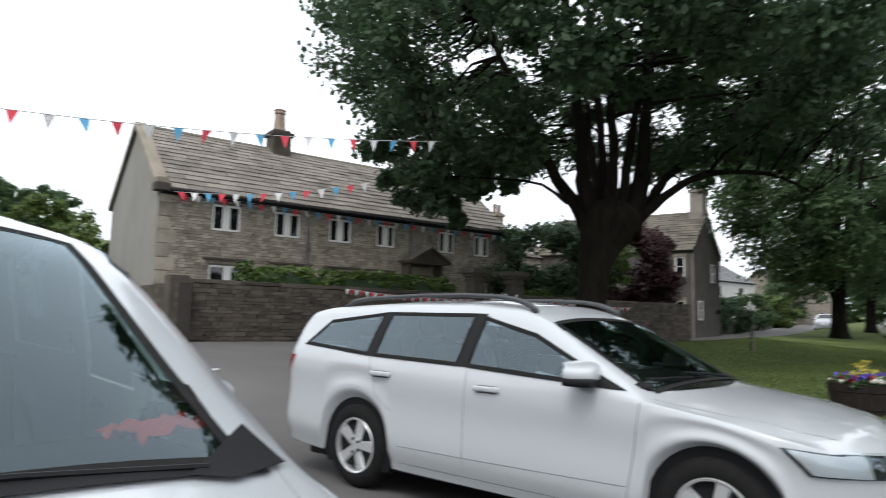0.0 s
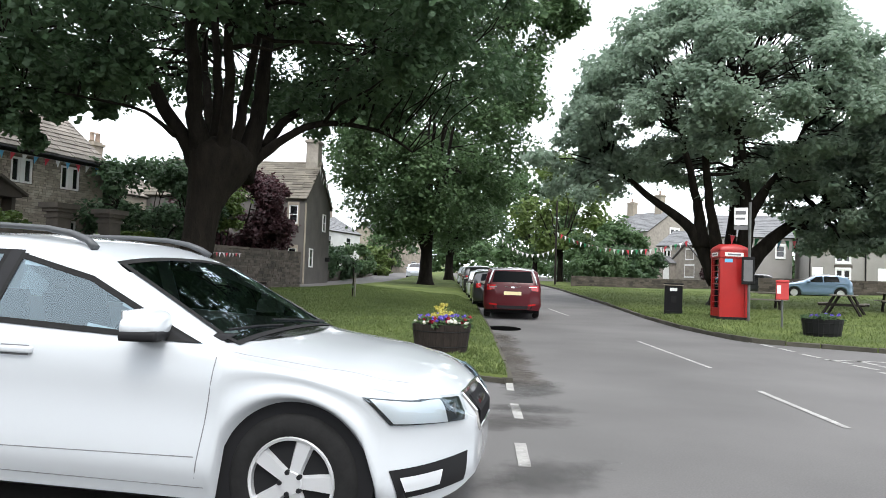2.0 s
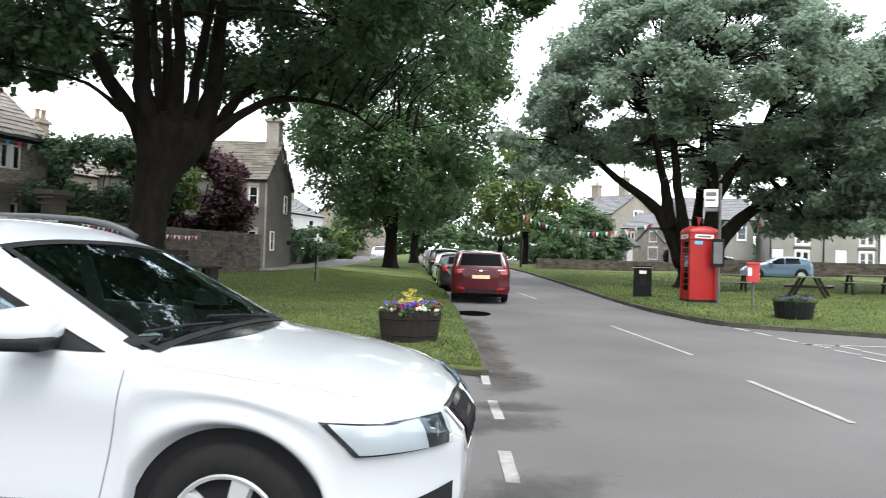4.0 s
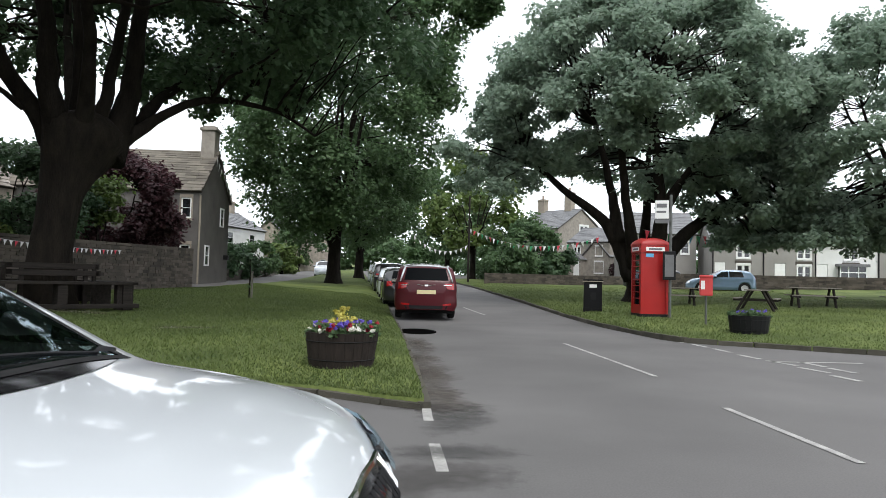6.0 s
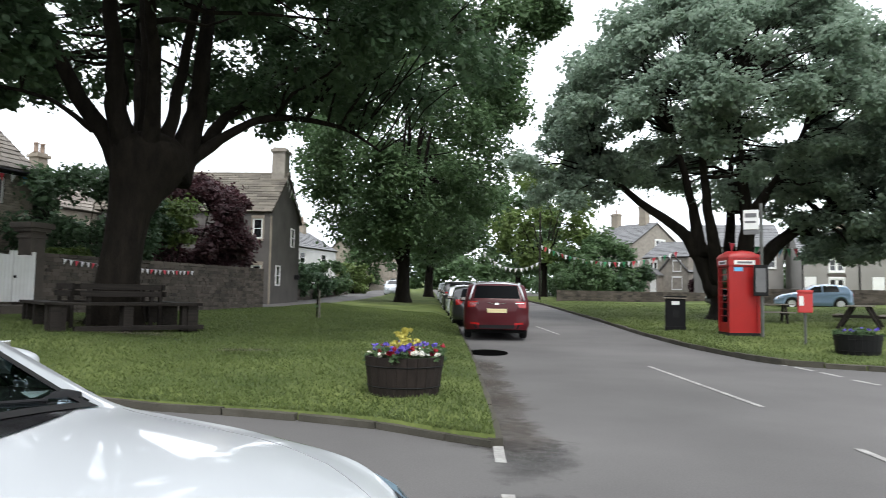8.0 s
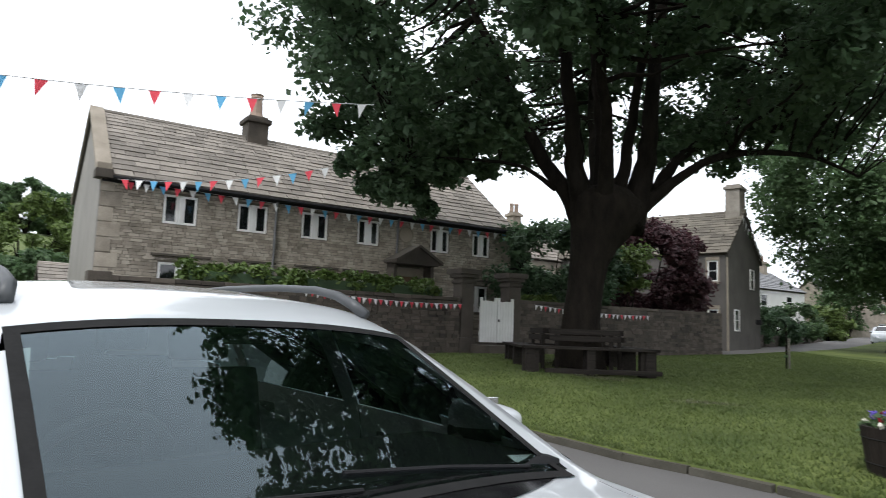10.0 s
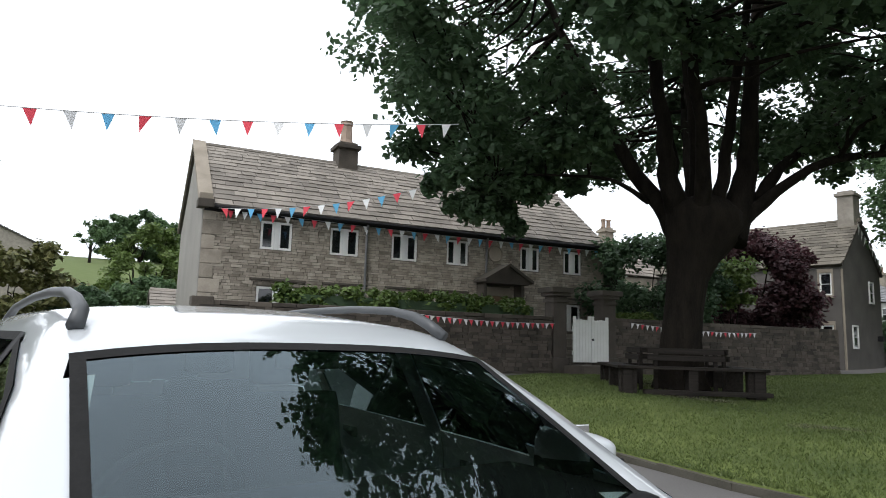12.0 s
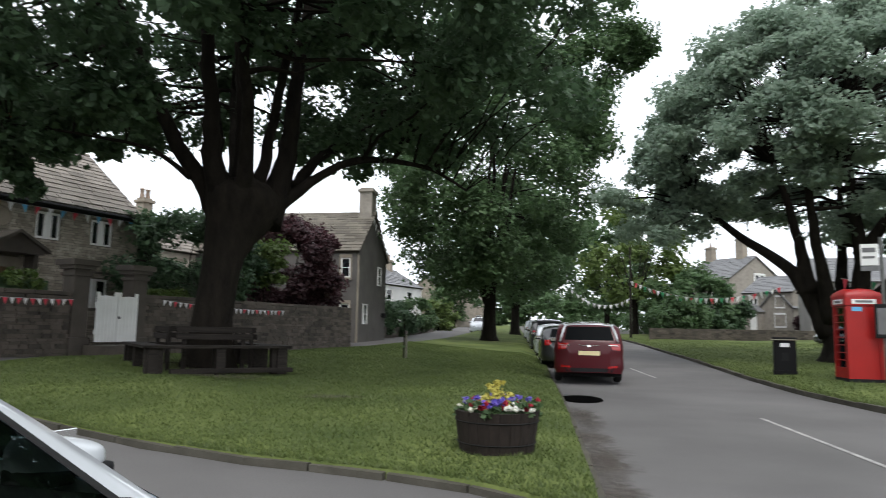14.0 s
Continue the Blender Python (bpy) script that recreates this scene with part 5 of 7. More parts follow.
        part("roof_deck", bm, M["slate_gap"], parent)
    rows, d = [], -0.06
    while d < vlen:
        c = course * (1.15 - 0.35 * d / vlen)
        x = rnd.uniform(-0.3, 0)
        while x < nlen:
            w = rnd.uniform(*wide)
            a, b = max(-0.03, x), min(nlen + 0.03, x + w)
            x += w
            if b - a > 0.1:
                rows.append((a, b, d, min(c * 1.35, vlen - d + 0.02), rnd.uniform(-0.006, 0.010)))
        d += c
    tilt = 0.085
    meshes = unit_meshes(name, material)
    m3 = Matrix((u, v, n)).transposed()
    boxes = []
    for i, (a, b, d, l, e) in enumerate(rows):
        ctr = o + u * ((a + b) / 2) + v * (d + l / 2) + n * (0.036 + e)
        vv = (v - n * tilt).normalized()
        nn = u.cross(vv).normalized()
        if i < singles:
            ob = new(name, meshes[i % 6])
            ob.parent = parent
            ob.matrix_basis = Matrix.Translation(ctr) @ Matrix((u, vv, nn)).transposed().to_4x4() @ Matrix.Diagonal((b - a - 0.012, l, 0.042, 1))
        else:
            boxes.append((ctr, (u * (b - a - 0.012) / 2, vv * l / 2, nn * 0.021)))
    if boxes:
        vv_, ff_ = box_arrays(boxes, 0.05, seed)
        ob = new("slating", mesh_np("slating", vv_, ff_, material))
        ob.parent = parent
        tagged(ob, "", "", "", "stuff")


def chimney(parent, x, y, z0, z1, w, d, material, pots=2, stepped=True):
    ch = part("chimney", boxm(x - w / 2, x + w / 2, y - d / 2, y + d / 2, z0, z1 - 0.25, 0.02), material, parent)
    part("chimney_cap", boxm(x - w / 2 - 0.09, x + w / 2 + 0.09, y - d / 2 - 0.09, y + d / 2 + 0.09, z1 - 0.25, z1 - 0.10, 0.03), material, ch)
    part("chimney_cap", boxm(x - w / 2 + 0.02, x + w / 2 - 0.02, y - d / 2 + 0.02, y + d / 2 - 0.02, z1 - 0.10, z1, 0.03), material, ch)
    for i in range(pots):
        px = x + (i - (pots - 1) / 2) * 0.36
        bm = lathe(bmesh.new(), [(0.14, z1), (0.12, z1 + 0.10), (0.11, z1 + 0.42), (0.135, z1 + 0.44), (0.13, z1 + 0.50)], 14, (px, y))
        part("chimney_pot", bm, M["terracotta"], ch, "clay chimney pot", True)
    return ch


def house(name, m, L, D, z0, eave, ridge, wall_m, roof_m, label, courses=0.28, gable_m=None, category="house", over=0.12, wins=(), doors=(), group="", kw=None):
    """A plain gabled house: front on y = 0 looking along -y, x from 0 to L, ridge along x."""
    h = thing(name, m, label, category, group)
    bm = bmesh.new()
    f = 0.24
    prism(bm, [(f, z0), (D, z0), (D, eave), (D / 2, ridge), (f, eave + f * (ridge - eave) / (D / 2))], 0.0, L, "yz")
    part("wall", bm, wall_m, h)
    plate(h, L, z0, eave, f - 0.003, [w[:4] for w in wins] + list(doors), wall_m)
    for w in wins:
        window_unit(h, *w[:4], **(kw or dict(lights=1, surround=0.09, bars=1)))
    sl = math.hypot(D / 2, ridge - eave)
    vf, vb = (0, D / 2 / sl, (ridge - eave) / sl), (0, -D / 2 / sl, (ridge - eave) / sl)
    oe = over
    for nm, o, v, sg in (("roof", (-oe, -oe * vf[1], eave - oe * vf[2] + 0.10), vf, 1), ("roof", (-oe, D - oe * vb[1], eave - oe * vb[2] + 0.10), vb, -1)):
        r = new(nm)
        r.parent = h
        slates(r, o, (1, 0, 0), v, L + 2 * oe, sl + oe, courses, 11, roof_m, 0)
        tagged(r, "")
    part("ridge_tile", tubem([(-oe, D / 2, ridge + 0.13), (L / 2, D / 2, ridge + 0.11), (L + oe, D / 2, ridge + 0.13)], 0.09, 8), roof_m, h)
    return h

# ---- the stone cottage row ----
S0, S1 = -2.25, 12.0
L = S1 - S0


# its own frame: x along the front, -y outwards
def cs(s):
    return s - S0


upper = [(-0.65, 0.31), (1.46, 2.40), (3.49, 4.41), (5.46, 6.29), (8.35, 9.16), (10.20, 11.01)]
lower = [(-0.65, 0.55), (1.5, 2.5), (3.55, 4.6), (5.2, 6.1), (9.95, 10.95)]
pm = cs(7.43)
wins = [(cs(a) + 0.02, cs(b) - 0.02, 3.90, 4.73) for a, b in upper] + [(cs(a), cs(b), 1.85, 2.80) for a, b in lower]
cot = house("stone_cottage", frame_m(front(S0, 0, 0), FU), L, 6.1, 0.3, 5.02, 7.45, M["mortar"], M["slate"], "two-storey gritstone cottage row with stone-slate roof and white windows", wins=wins, doors=[(pm - 0.48, pm + 0.48, 0.85, 2.96)], kw=dict(lights=2, surround=0.0, mullion=0.12))

holes = [(x0 - 0.015, x1 + 0.015, z0 - 0.015, z1 + 0.015) for x0, x1, z0, z1 in wins]
for a, b in lower:
    part("hood_mould", boxm(cs(a) - 0.22, cs(b) + 0.22, -0.10, 0.02, 2.97, 3.04, 0.01), M["stone_black"], cot)
holes.append((cs(6.9), cs(7.95), 0.4, 3.3))
masonry(cot, L, 5.0, 0.45, 0.082, 21, M["stone"], holes, 300, (cs(5.0), 3.4), lens=(0.10, 0.34))
# long quoins at the corners
for k in range(11):
    z = 0.5 + k * 0.41
    w = 0.55 if k % 2 else 0.34
    part("quoin", boxm(-0.01, w, -0.045, 0.02, z, z + 0.38, 0.012), M["stone"], cot)
    part("quoin", boxm(L - w, L + 0.01, -0.045, 0.02, z, z + 0.38, 0.012), M["stone"], cot)
# rendered gable
bm = prism(bmesh.new(), [(-0.02, 0.3), (6.12, 0.3), (6.12, 5.0), (3.05, 7.47), (-0.02, 5.0)], -0.035, 0.0, "yz")
part("rendered_gable", bm, M["render"], cot, "smooth grey rendered gable wall")
for a, b in (((-0.10, 4.98), (3.05, 7.55)), ((6.2, 4.98), (3.05, 7.55))):
    bm = prism(bmesh.new(), [(a[0], a[1]), (b[0], b[1]), (b[0], b[1] + 0.16), (a[0], a[1] + 0.20)], -0.16, 0.24, "yz")
    part("gable_coping", bm, M["stone_plain"], cot)
part("kneeler", boxm(-0.20, 0.24, -0.30, 0.15, 4.92, 5.16, 0.03), M["stone_black"], cot)
part("kneeler", boxm(-0.16, 0.20, -0.22, 0.15, 5.16, 5.34, 0.03), M["stone_plain"], cot)
# dark gutter and downpipes
part("gutter", tubem([(0.1, -0.20, 4.96), (L / 2, -0.20, 4.95), (L + 0.1, -0.20, 4.96)], 0.065, 8), M["black"], cot, "black iron gutter")
part("fascia", boxm(0.0, L, -0.10, 0.0, 4.86, 5.0), M["black"], cot)
for s in (2.62, 6.95):
    part("downpipe", tubem([(cs(s), -0.20, 4.93), (cs(s), -0.10, 4.70), (cs(s), -0.08, 2.5), (cs(s), -0.08, 0.6)], 0.04, 8), M["lead"], cot)
# porch: gabled hood on brackets, with a brown door
px0, px1 = cs(6.62), cs(8.25)
bm = prism(bmesh.new(), [(px0, 3.32), (px1, 3.32), (px1, 3.42), (pm, 3.90), (px0, 3.42)], -0.75, 0.0, "xz")
porch = part("porch_hood", bm, M["stone_black"], cot, "gabled stone porch hood")
for sgn in (-1, 1):
    e = px0 - 0.12 if sgn < 0 else px1 + 0.12
    bm = prism(bmesh.new(), [(e, 3.36), (pm, 3.90), (pm, 3.99), (e, 3.45)], -0.88, 0.0, "xz")
    part("hood_slab", bm, M["stone_black"], porch)
    part("bracket", boxm(e - sgn * 0.20 - 0.07, e - sgn * 0.20 + 0.07, -0.5, 0.0, 2.85, 3.33, 0.04), M["stone_black"], porch)
part("front_door", boxm(pm - 0.46, pm + 0.46, 0.02, 0.08, 0.9, 2.95, 0.01), M["oak"], cot, "brown wooden front door")
part("door_lintel", boxm(pm - 0.6, pm + 0.6, -0.05, 0.05, 2.95, 3.25, 0.02), M["stone_plain"], cot)
# a carved panel over the porch
bm = lathe(bmesh.new(), [(0.30, 0.0), (0.30, 0.05), (0.26, 0.07), (0.24, 0.05)], 20)
part("carved_panel", bm, M["stone_plain"], cot, "round carved stone panel", False, pose(pm - 0.1, 0.0, 4.40, 90))
chimney(cot, cs(2.8), 3.05, 7.0, 8.35, 0.72, 0.72, M["stone_dark"], 1)
bm = lathe(bmesh.new(), [(0.26, 8.35), (0.22, 8.5), (0.19, 9.0), (0.23, 9.05), (0.21, 9.12), (0.24, 9.18)], 8, (cs(2.8), 3.05))
part("tall_pot", bm, M["terracotta"], cot, "tall octagonal clay chimney pot")
chimney(cot, cs(8.6), 3.05, 7.0, 8.3, 0.62, 0.62, M["stone_dark"], 1)
# lower lean-to behind the gable
back = house("lean_to_shed", frame_m(front(S0 - 0.6, -8.7, 0), FU), 2.6, 2.6, 0.3, 2.3, 3.0, M["render"], M["slate"], "low rendered outhouse with a slate roof behind the cottage", 0.3)

# ---- the garden wall, hedge and gate ----
WALL = 3.3


def wall_run(s0, s1, z0, z1, label, seed, singles, near):
    w = thing("garden_wall", frame_m(front(s0, WALL, 0), FU), label, "wall", "", "structure")
    l = s1 - s0
    part("wall_core", boxm(0, l, 0.03, 0.36, z0 - 0.5, z1 - 0.02), M["mortar_dark"], w)
    masonry(w, l, z1, z0 - 0.3, 0.095, seed, M["stone_dark"], (), singles, near, 0.07, "stone", (0.13, 0.40))
    rnd = random.Random(seed)
    x = 0
    while x < l - 0.05:
        ww = min(rnd.uniform(0.5, 0.9), l - x)
        part("coping_stone", boxm(x, x + ww - 0.012, -0.05, 0.41, z1 + rnd.uniform(-0.012, 0.012), z1 + 0.11, 0.02), M["stone_dark"], w)
        x += ww
    return w


wall_run(-2.6, 7.38, 0.55, 2.07, "dark coursed gritstone garden wall with flat coping", 31, 300, (6.5, 1.3))
wall_run(9.72, 20.6, 0.55, 2.12, "coursed gritstone garden wall running to the far house", 32, 150, (1.5, 1.3))
# the return of the wall, with blocked gateway piers at the south end
ret = thing("garden_wall", frame_m(front(-2.6, WALL + 0.36, 0), -FN), "dark gritstone garden wall turning back to the cottage", "wall", "", "structure")
part("wall_core", boxm(0.0, 3.5, -0.33, 0.0, 0.0, 2.05), M["mortar_dark"], ret)
masonry(ret, 3.6, 2.05, 0.3, 0.115, 33, M["stone_dark"], (), 0, None, 0.07, "stone", (0.13, 0.40))
bm = boxm(-0.25, 0.25, -0.08, 0.42, 0.2, 2.25, 0.02)
end_pier = part("wall_pier", bm, M["stone_dark"], None, "", False, frame_m(front(-2.5, WALL, 0), FU))
tagged(end_pier, "square dark stone pier ending the garden wall", "pier", "", "structure")


def gate_pier(s):
    p = thing("gate_pier", frame_m(front(s, WALL + 0.05, 0), FU), "dark dressed-stone gate pier with a moulded cap", "gate pier", "gate piers")
    w = 0.235
    part("pier_base", boxm(-w - 0.06, w + 0.06, -0.06, 2 * w + 0.06, 0.2, 0.98, 0.02), M["stone_black"], p)
    part("pier_shaft", boxm(-w, w, 0, 2 * w, 0.98, 2.62, 0.015), M["stone_black"], p)
    bm = bmesh.new()
    for g, a, b in ((0.04, 2.62, 2.72), (0.0, 2.72, 2.80), (0.09, 2.80, 2.90), (0.16, 2.90, 3.06)):
        box(bm, -w - g, w + g, -g, 2 * w + g, a, b, 0.015)
    part("pier_cap", bm, M["stone_black"], p)
    return p


gate_pier(7.65)
gate_pier(9.52)
gate = thing("garden_gate", frame_m(front(7.92, WALL + 0.30, 0.86), FU), "white painted double garden gate, shut, with shaped top", "gate")
for k in (0, 1):
    leaf = new("gate_leaf")
    leaf.parent = gate
    leaf.matrix_basis = pose(0.02 + k * 0.67, 0, 0)
    n = 6
    for i in range(n):
        w = 0.655 / n
        u = (i + 0.5) / n
        u = u if k == 0 else 1 - u
        h = 1.24 + (0.13 if u > 0.80 else 0.03 * (1 - abs(2 * u - 0.8)) if u > 0.12 else 0.12)
        part("board", boxm(i * w + 0.002, (i + 1) * w - 0.002, 0, 0.035, 0, h, 0.012), M["white"], leaf)
    part("rail", boxm(0.0, 0.655, 0.035, 0.075, 0.2, 0.32, 0.01), M["white"], leaf)
    part("rail", boxm(0.0, 0.655, 0.035, 0.075, 0.95, 1.07, 0.01), M["white"], leaf)
part("gate_latch", tubem([(0.73, -0.02, 0.70), (0.73, -0.03, 0.64)], 0.03, 8), M["black"], gate)
step = part("gate_step", boxm(-0.15, 1.55, -0.75, 0.45, 0.45, 0.78, 0.02), M["stone_dark"], None, "", False, frame_m(front(7.9, WALL + 0.30, 0), FU))
tagged(step, "worn stone step below the garden gate", "step", "", "structure")


def hedge(s0, s1, off, z0, z1, seed, label):
    h = thing("hedge", frame_m(front(s0, off, 0), FU), label, "hedge")
    rnd = random.Random(seed)
    l = s1 - s0
    cl = []
    for i in range(int(l / 0.28)):
        for j in range(3):
            cl.append((i * 0.28 + rnd.uniform(-0.1, 0.1), rnd.uniform(-0.25, 0.25), z0 + (z1 - z0) * (j + 0.5) / 3 + rnd.uniform(-0.06, 0.08), rnd.uniform(0.24, 0.34)))
    v, f = leaves(cl, 95, 0.13, seed)
    ob = new("foliage", mesh_np("foliage", v, f, M["leaf_hedge"]))
    ob.parent = h
    part("hedge_core", boxm(0.1, l - 0.1, -0.15, 0.15, z0 - 1.2, z1 - 0.25), M["leaf"], h)
    part("stem", tubem([(l / 2, 0, 0.3), (l / 2, 0, z0)], 0.04, 6), M["bark_shaded"], h)
    return h


hedge(-0.5, 7.3, 2.45, 1.95, 2.72, 41, "trimmed bright green laurel hedge behind the garden wall")
hedge(9.9, 12.6, 2.45, 2.0, 2.45, 42, "low green hedge behind the garden wall")

# ---- the house beyond, gable to the street ----
a2 = math.degrees(math.atan2(0.1, 0.995))
h2 = house("stone_house", pose(-12.3 - 9 * 0.995, 36.0 - 0.9, 0, 0, 0, a2), 9.0, 5.8, 0.2, 5.15, 7.45, M["render_dark"], M["slate_dark"], "dark pebbledashed house with a stone-slate roof and gable chimney", 0.26, wins=[(8.15, 8.65, z, z + 1.0) for z in (1.55, 3.85)], kw=dict(lights=1, surround=0.07, bars=1))
chimney(h2, 8.62, 2.9, 7.1, 8.95, 0.70, 0.95, M["stone_grey"], 0)
for yy, z, w in ((1.2, 1.55, 0.75), (3.9, 3.7, 0.7)):
    g = new("gable_window")
    g.parent = h2
    g.matrix_basis = pose(9.0, yy, 0, 0, 0, 90)
    window_unit(g, 0, w, z, z + 1.05, 1, surround=0.0, bars=1, proud=0.06)
part("downpipe", tubem([(9.05, 0.05, 5.0), (9.06, 0.03, 3.0), (9.06, 0.03, 0.3)], 0.05, 8), M["stone_plain"], h2, "pale downpipe")
part("downpipe", tubem([(7.75, -0.08, 3.2), (7.75, -0.08, 1.6), (8.3, -0.10, 1.2), (8.55, -0.10, 0.3)], 0.05, 8), M["black"], h2, "black bent drainpipe")
part("wall_lamp", boxm(9.0, 9.25, 4.9, 5.15, 1.95, 2.2, 0.03), M["black"], h2)

# shrubs in the garden between
cop = round_tree("copper_shrub", -13.7, 31.2, 0.6, 5.6, 2.7, 1.0, 0.16, 85, 380, 0.16, M["leaf_red"], "dark copper-leaved shrub behind the wall", 61, 5, 1.2, 0.85)
round_tree("garden_shrub", -14.6, 25.6, 0.6, 4.9, 2.6, 1.0, 0.14, 62, 320, 0.16, M["leaf"], "dark green garden shrub behind the wall", 62, 5, 1.2, 0.8)
round_tree("garden_shrub", -12.6, 27.6, 0.6, 4.1, 0.85, 2.3, 0.10, 12, 240, 0.15, M["leaf_light"], "light green garden shrub", 63, 4, 1.2, 0.6)

# ---- more trees ----
z2 = on_left(-7.0, 43.0)
spread = random.Random(19)
wide_top = [(spread.uniform(3.8, 7.2), spread.uniform(-2.5, 2.5), spread.uniform(10.5, 19.0), spread.uniform(1.0, 1.5)) for _ in range(34)]
wide_top += [(spread.uniform(6.8, 9.4), spread.uniform(-2.0, 2.0), spread.uniform(15.6, 20.0), spread.uniform(0.9, 1.3)) for _ in range(16)]
round_tree("lime_tree", -7.0, 43.0, z2, 20.0, 6.3, 2.4, 0.42, 180, 330, 0.225, M["leaf_mid"], "tall green lime tree on the green by the parked cars", 71, 7, 2.6, 1.6, extra=wide_top)
round_tree("lime_tree", -7.6, 56.0, on_left(-7.6, 56), 13.0, 4.5, 2.6, 0.36, 50, 220, 0.40, M["leaf_mid"], "green lime tree further up the green", 72, 6, 2.6, 1.6)
zm = on_right(8.6, 34.0)
# the big maple behind the telephone box, on two stems
rnd = random.Random(81)
mc = [c for c in crown_clumps(rnd, 300, 7.3, 6.6, 4.9, 13.9, 1.05) if c[2] > 6.2 or abs(c[0] + 0.5) > 3.2 or rnd.random() < 0.25]
mc += [(math.cos(a) * r * 7.4, math.sin(a) * r * 6.5, 14.0 - 6.2 * r ** 2.6 + rnd.uniform(-0.4, 0.3), rnd.uniform(0.8, 1.2)) for a, r in ((rnd.uniform(0, 6.283), rnd.random() ** 0.5) for _ in range(150))]
mc += [(rnd.uniform(2.6, 8.0), rnd.uniform(-3, 3), rnd.uniform(3.8, 5.8), 0.9) for _ in range(36)]
mc += [(rnd.uniform(3.4, 9.0), rnd.uniform(-2.5, 3), rnd.uniform(2.7, 4.3), 0.8) for _ in range(34)]
mc += [(rnd.uniform(-8.6, -5.0), rnd.uniform(-2.5, 2.5), rnd.uniform(4.6, 7.4), 0.9) for _ in range(22)]
maple_limbs = [
    ([(-0.25, 0, 1.2), (-1.0, 0.1, 2.6), (-1.7, 0.2, 3.7), (-3.4, 0.4, 5.0), (-5.2, 0.4, 6.6)], 0.44, 0.09),
    ([(-1.0, 0.1, 2.6), (-1.15, 0.2, 4.0), (-1.4, 0.3, 5.6), (-2.0, 0.4, 8.0)], 0.34, 0.11),
    ([(0.35, 0, 1.0), (0.75, -0.1, 2.6), (0.85, -0.2, 4.2), (0.6, -0.3, 6.2), (0.4, -0.4, 9.0)], 0.47, 0.14),
    ([(0.5, 0, 1.2), (1.5, 0.2, 2.5), (2.7, 0.4, 3.6), (4.4, 0.4, 4.8), (6.2, 0.3, 6.0)], 0.47, 0.09),
    ([(0.85, -0.2, 4.0), (1.7, -0.2, 5.4), (2.8, -0.1, 7.0), (3.6, 0.2, 9.0)], 0.26, 0.08),
    ([(0.3, 0.3, 1.6), (0.6, 1.4, 3.6), (1.0, 2.6, 6.0), (1.2, 3.4, 8.5)], 0.31, 0.09),
    ([(-0.3, -0.3, 1.6), (-0.9, -1.4, 3.8), (-1.5, -2.6, 6.2), (-1.8, -3.4, 8.5)], 0.29, 0.09),
]
tree("maple_tree", (8.6, 34.0, zm), (0.62, 0.60), (0.0, 0.0, 1.6), [], mc, 330, 0.185, M["bark_shaded"], M["leaf_hazed"], "broad domed maple with haze-paled leaves behind the telephone box", 82, 0.62, paths=maple_limbs)
round_tree("maple_tree", 18.9, 31.0, on_right(18.9, 31.0), 12.2, 5.6, 1.9, 0.4, 230, 360, 0.185, M["leaf_hazed"], "broad maple with leaves hanging low over the green", 83, 6, 3.0, 1.1, flat=0.62, extra=[(rnd.uniform(-5.5, 3.5), rnd.uniform(-3, 3), rnd.uniform(2.4, 4.4), 0.9) for _ in range(46)])
round_tree("street_tree", 1.3, 70.0, land(1.3, 70) , 13.5, 4.6, 3.0, 0.30, 40, 150, 0.42, M["leaf_light"], "loose light green tree up the street", 84, 6, 3.5, 1.6)
round_tree("street_tree", -1.8, 88.0, land(-2, 88), 14.0, 5.5, 2.0, 0.35, 50, 160, 0.5, M["leaf_mid"], "green tree closing the view up the street", 85, 6, 3.0, 1.8)
round_tree("garden_tree", 6.0, 66.0, land(6, 66), 6.0, 3.6, 0.8, 0.2, 34, 170, 0.36, M["leaf_mid"], "rounded dark green garden tree", 86, 5, 1.0, 1.2)
round_tree("garden_tree", 8.2, 68.0, land(8, 68), 4.6, 2.4, 0.4, 0.15, 20, 150, 0.30, M["leaf"], "dark green garden bush", 87, 5, 0.6, 1.0)


# ---- telephone box ----
def phone_box(m):
    t = thing("telephone_box", m, "red cast-iron telephone box with a domed roof and blank back", "telephone box")
    h = 0.46
    part("plinth", boxm(-h, h, -h, h, 0, 0.12, 0.01), M["black"], t)
    for x in (-1, 1):
        for y in (-1, 1):
            part("corner_post", boxm(x * h - (0.09 if x > 0 else 0), x * h + (0.09 if x < 0 else 0), y * h - (0.09 if y > 0 else 0), y * h + (0.09 if y < 0 else 0), 0.12, 2.10, 0.012), M["red"], t)
    part("back_panel", boxm(-h + 0.09, h - 0.09, -h + 0.02, -h + 0.05, 0.12, 2.10), M["red"], t)
    for a in (90, -90, 180):
        side = new("glazed_side")
        side.parent = t
        side.matrix_basis = pose(0, 0, 0, 0, 0, a)
        part("kick_panel", boxm(-h + 0.09, h - 0.09, -h + 0.02, -h + 0.05, 0.12, 0.40), M["red"], side)
        part("pane", boxm(-h + 0.09, h - 0.09, -h + 0.045, -h + 0.055, 0.40, 2.06), M["glass"], side)
        for k in range(9):
            z = 0.40 + k * 0.2075
            part("glazing_bar", boxm(-h + 0.09, h - 0.09, -h + 0.02, -h + 0.06, z - 0.012, z + 0.012), M["red"], side)
        for x in (-0.26, 0.26):
            part("glazing_bar", boxm(x - 0.012, x + 0.012, -h + 0.02, -h + 0.06, 0.40, 2.06), M["red"], side)
    part("entablature", boxm(-h - 0.02, h + 0.02, -h - 0.02, h + 0.02, 2.10, 2.34, 0.02), M["red"], t)
    for a in (0, 90, 180, 270):
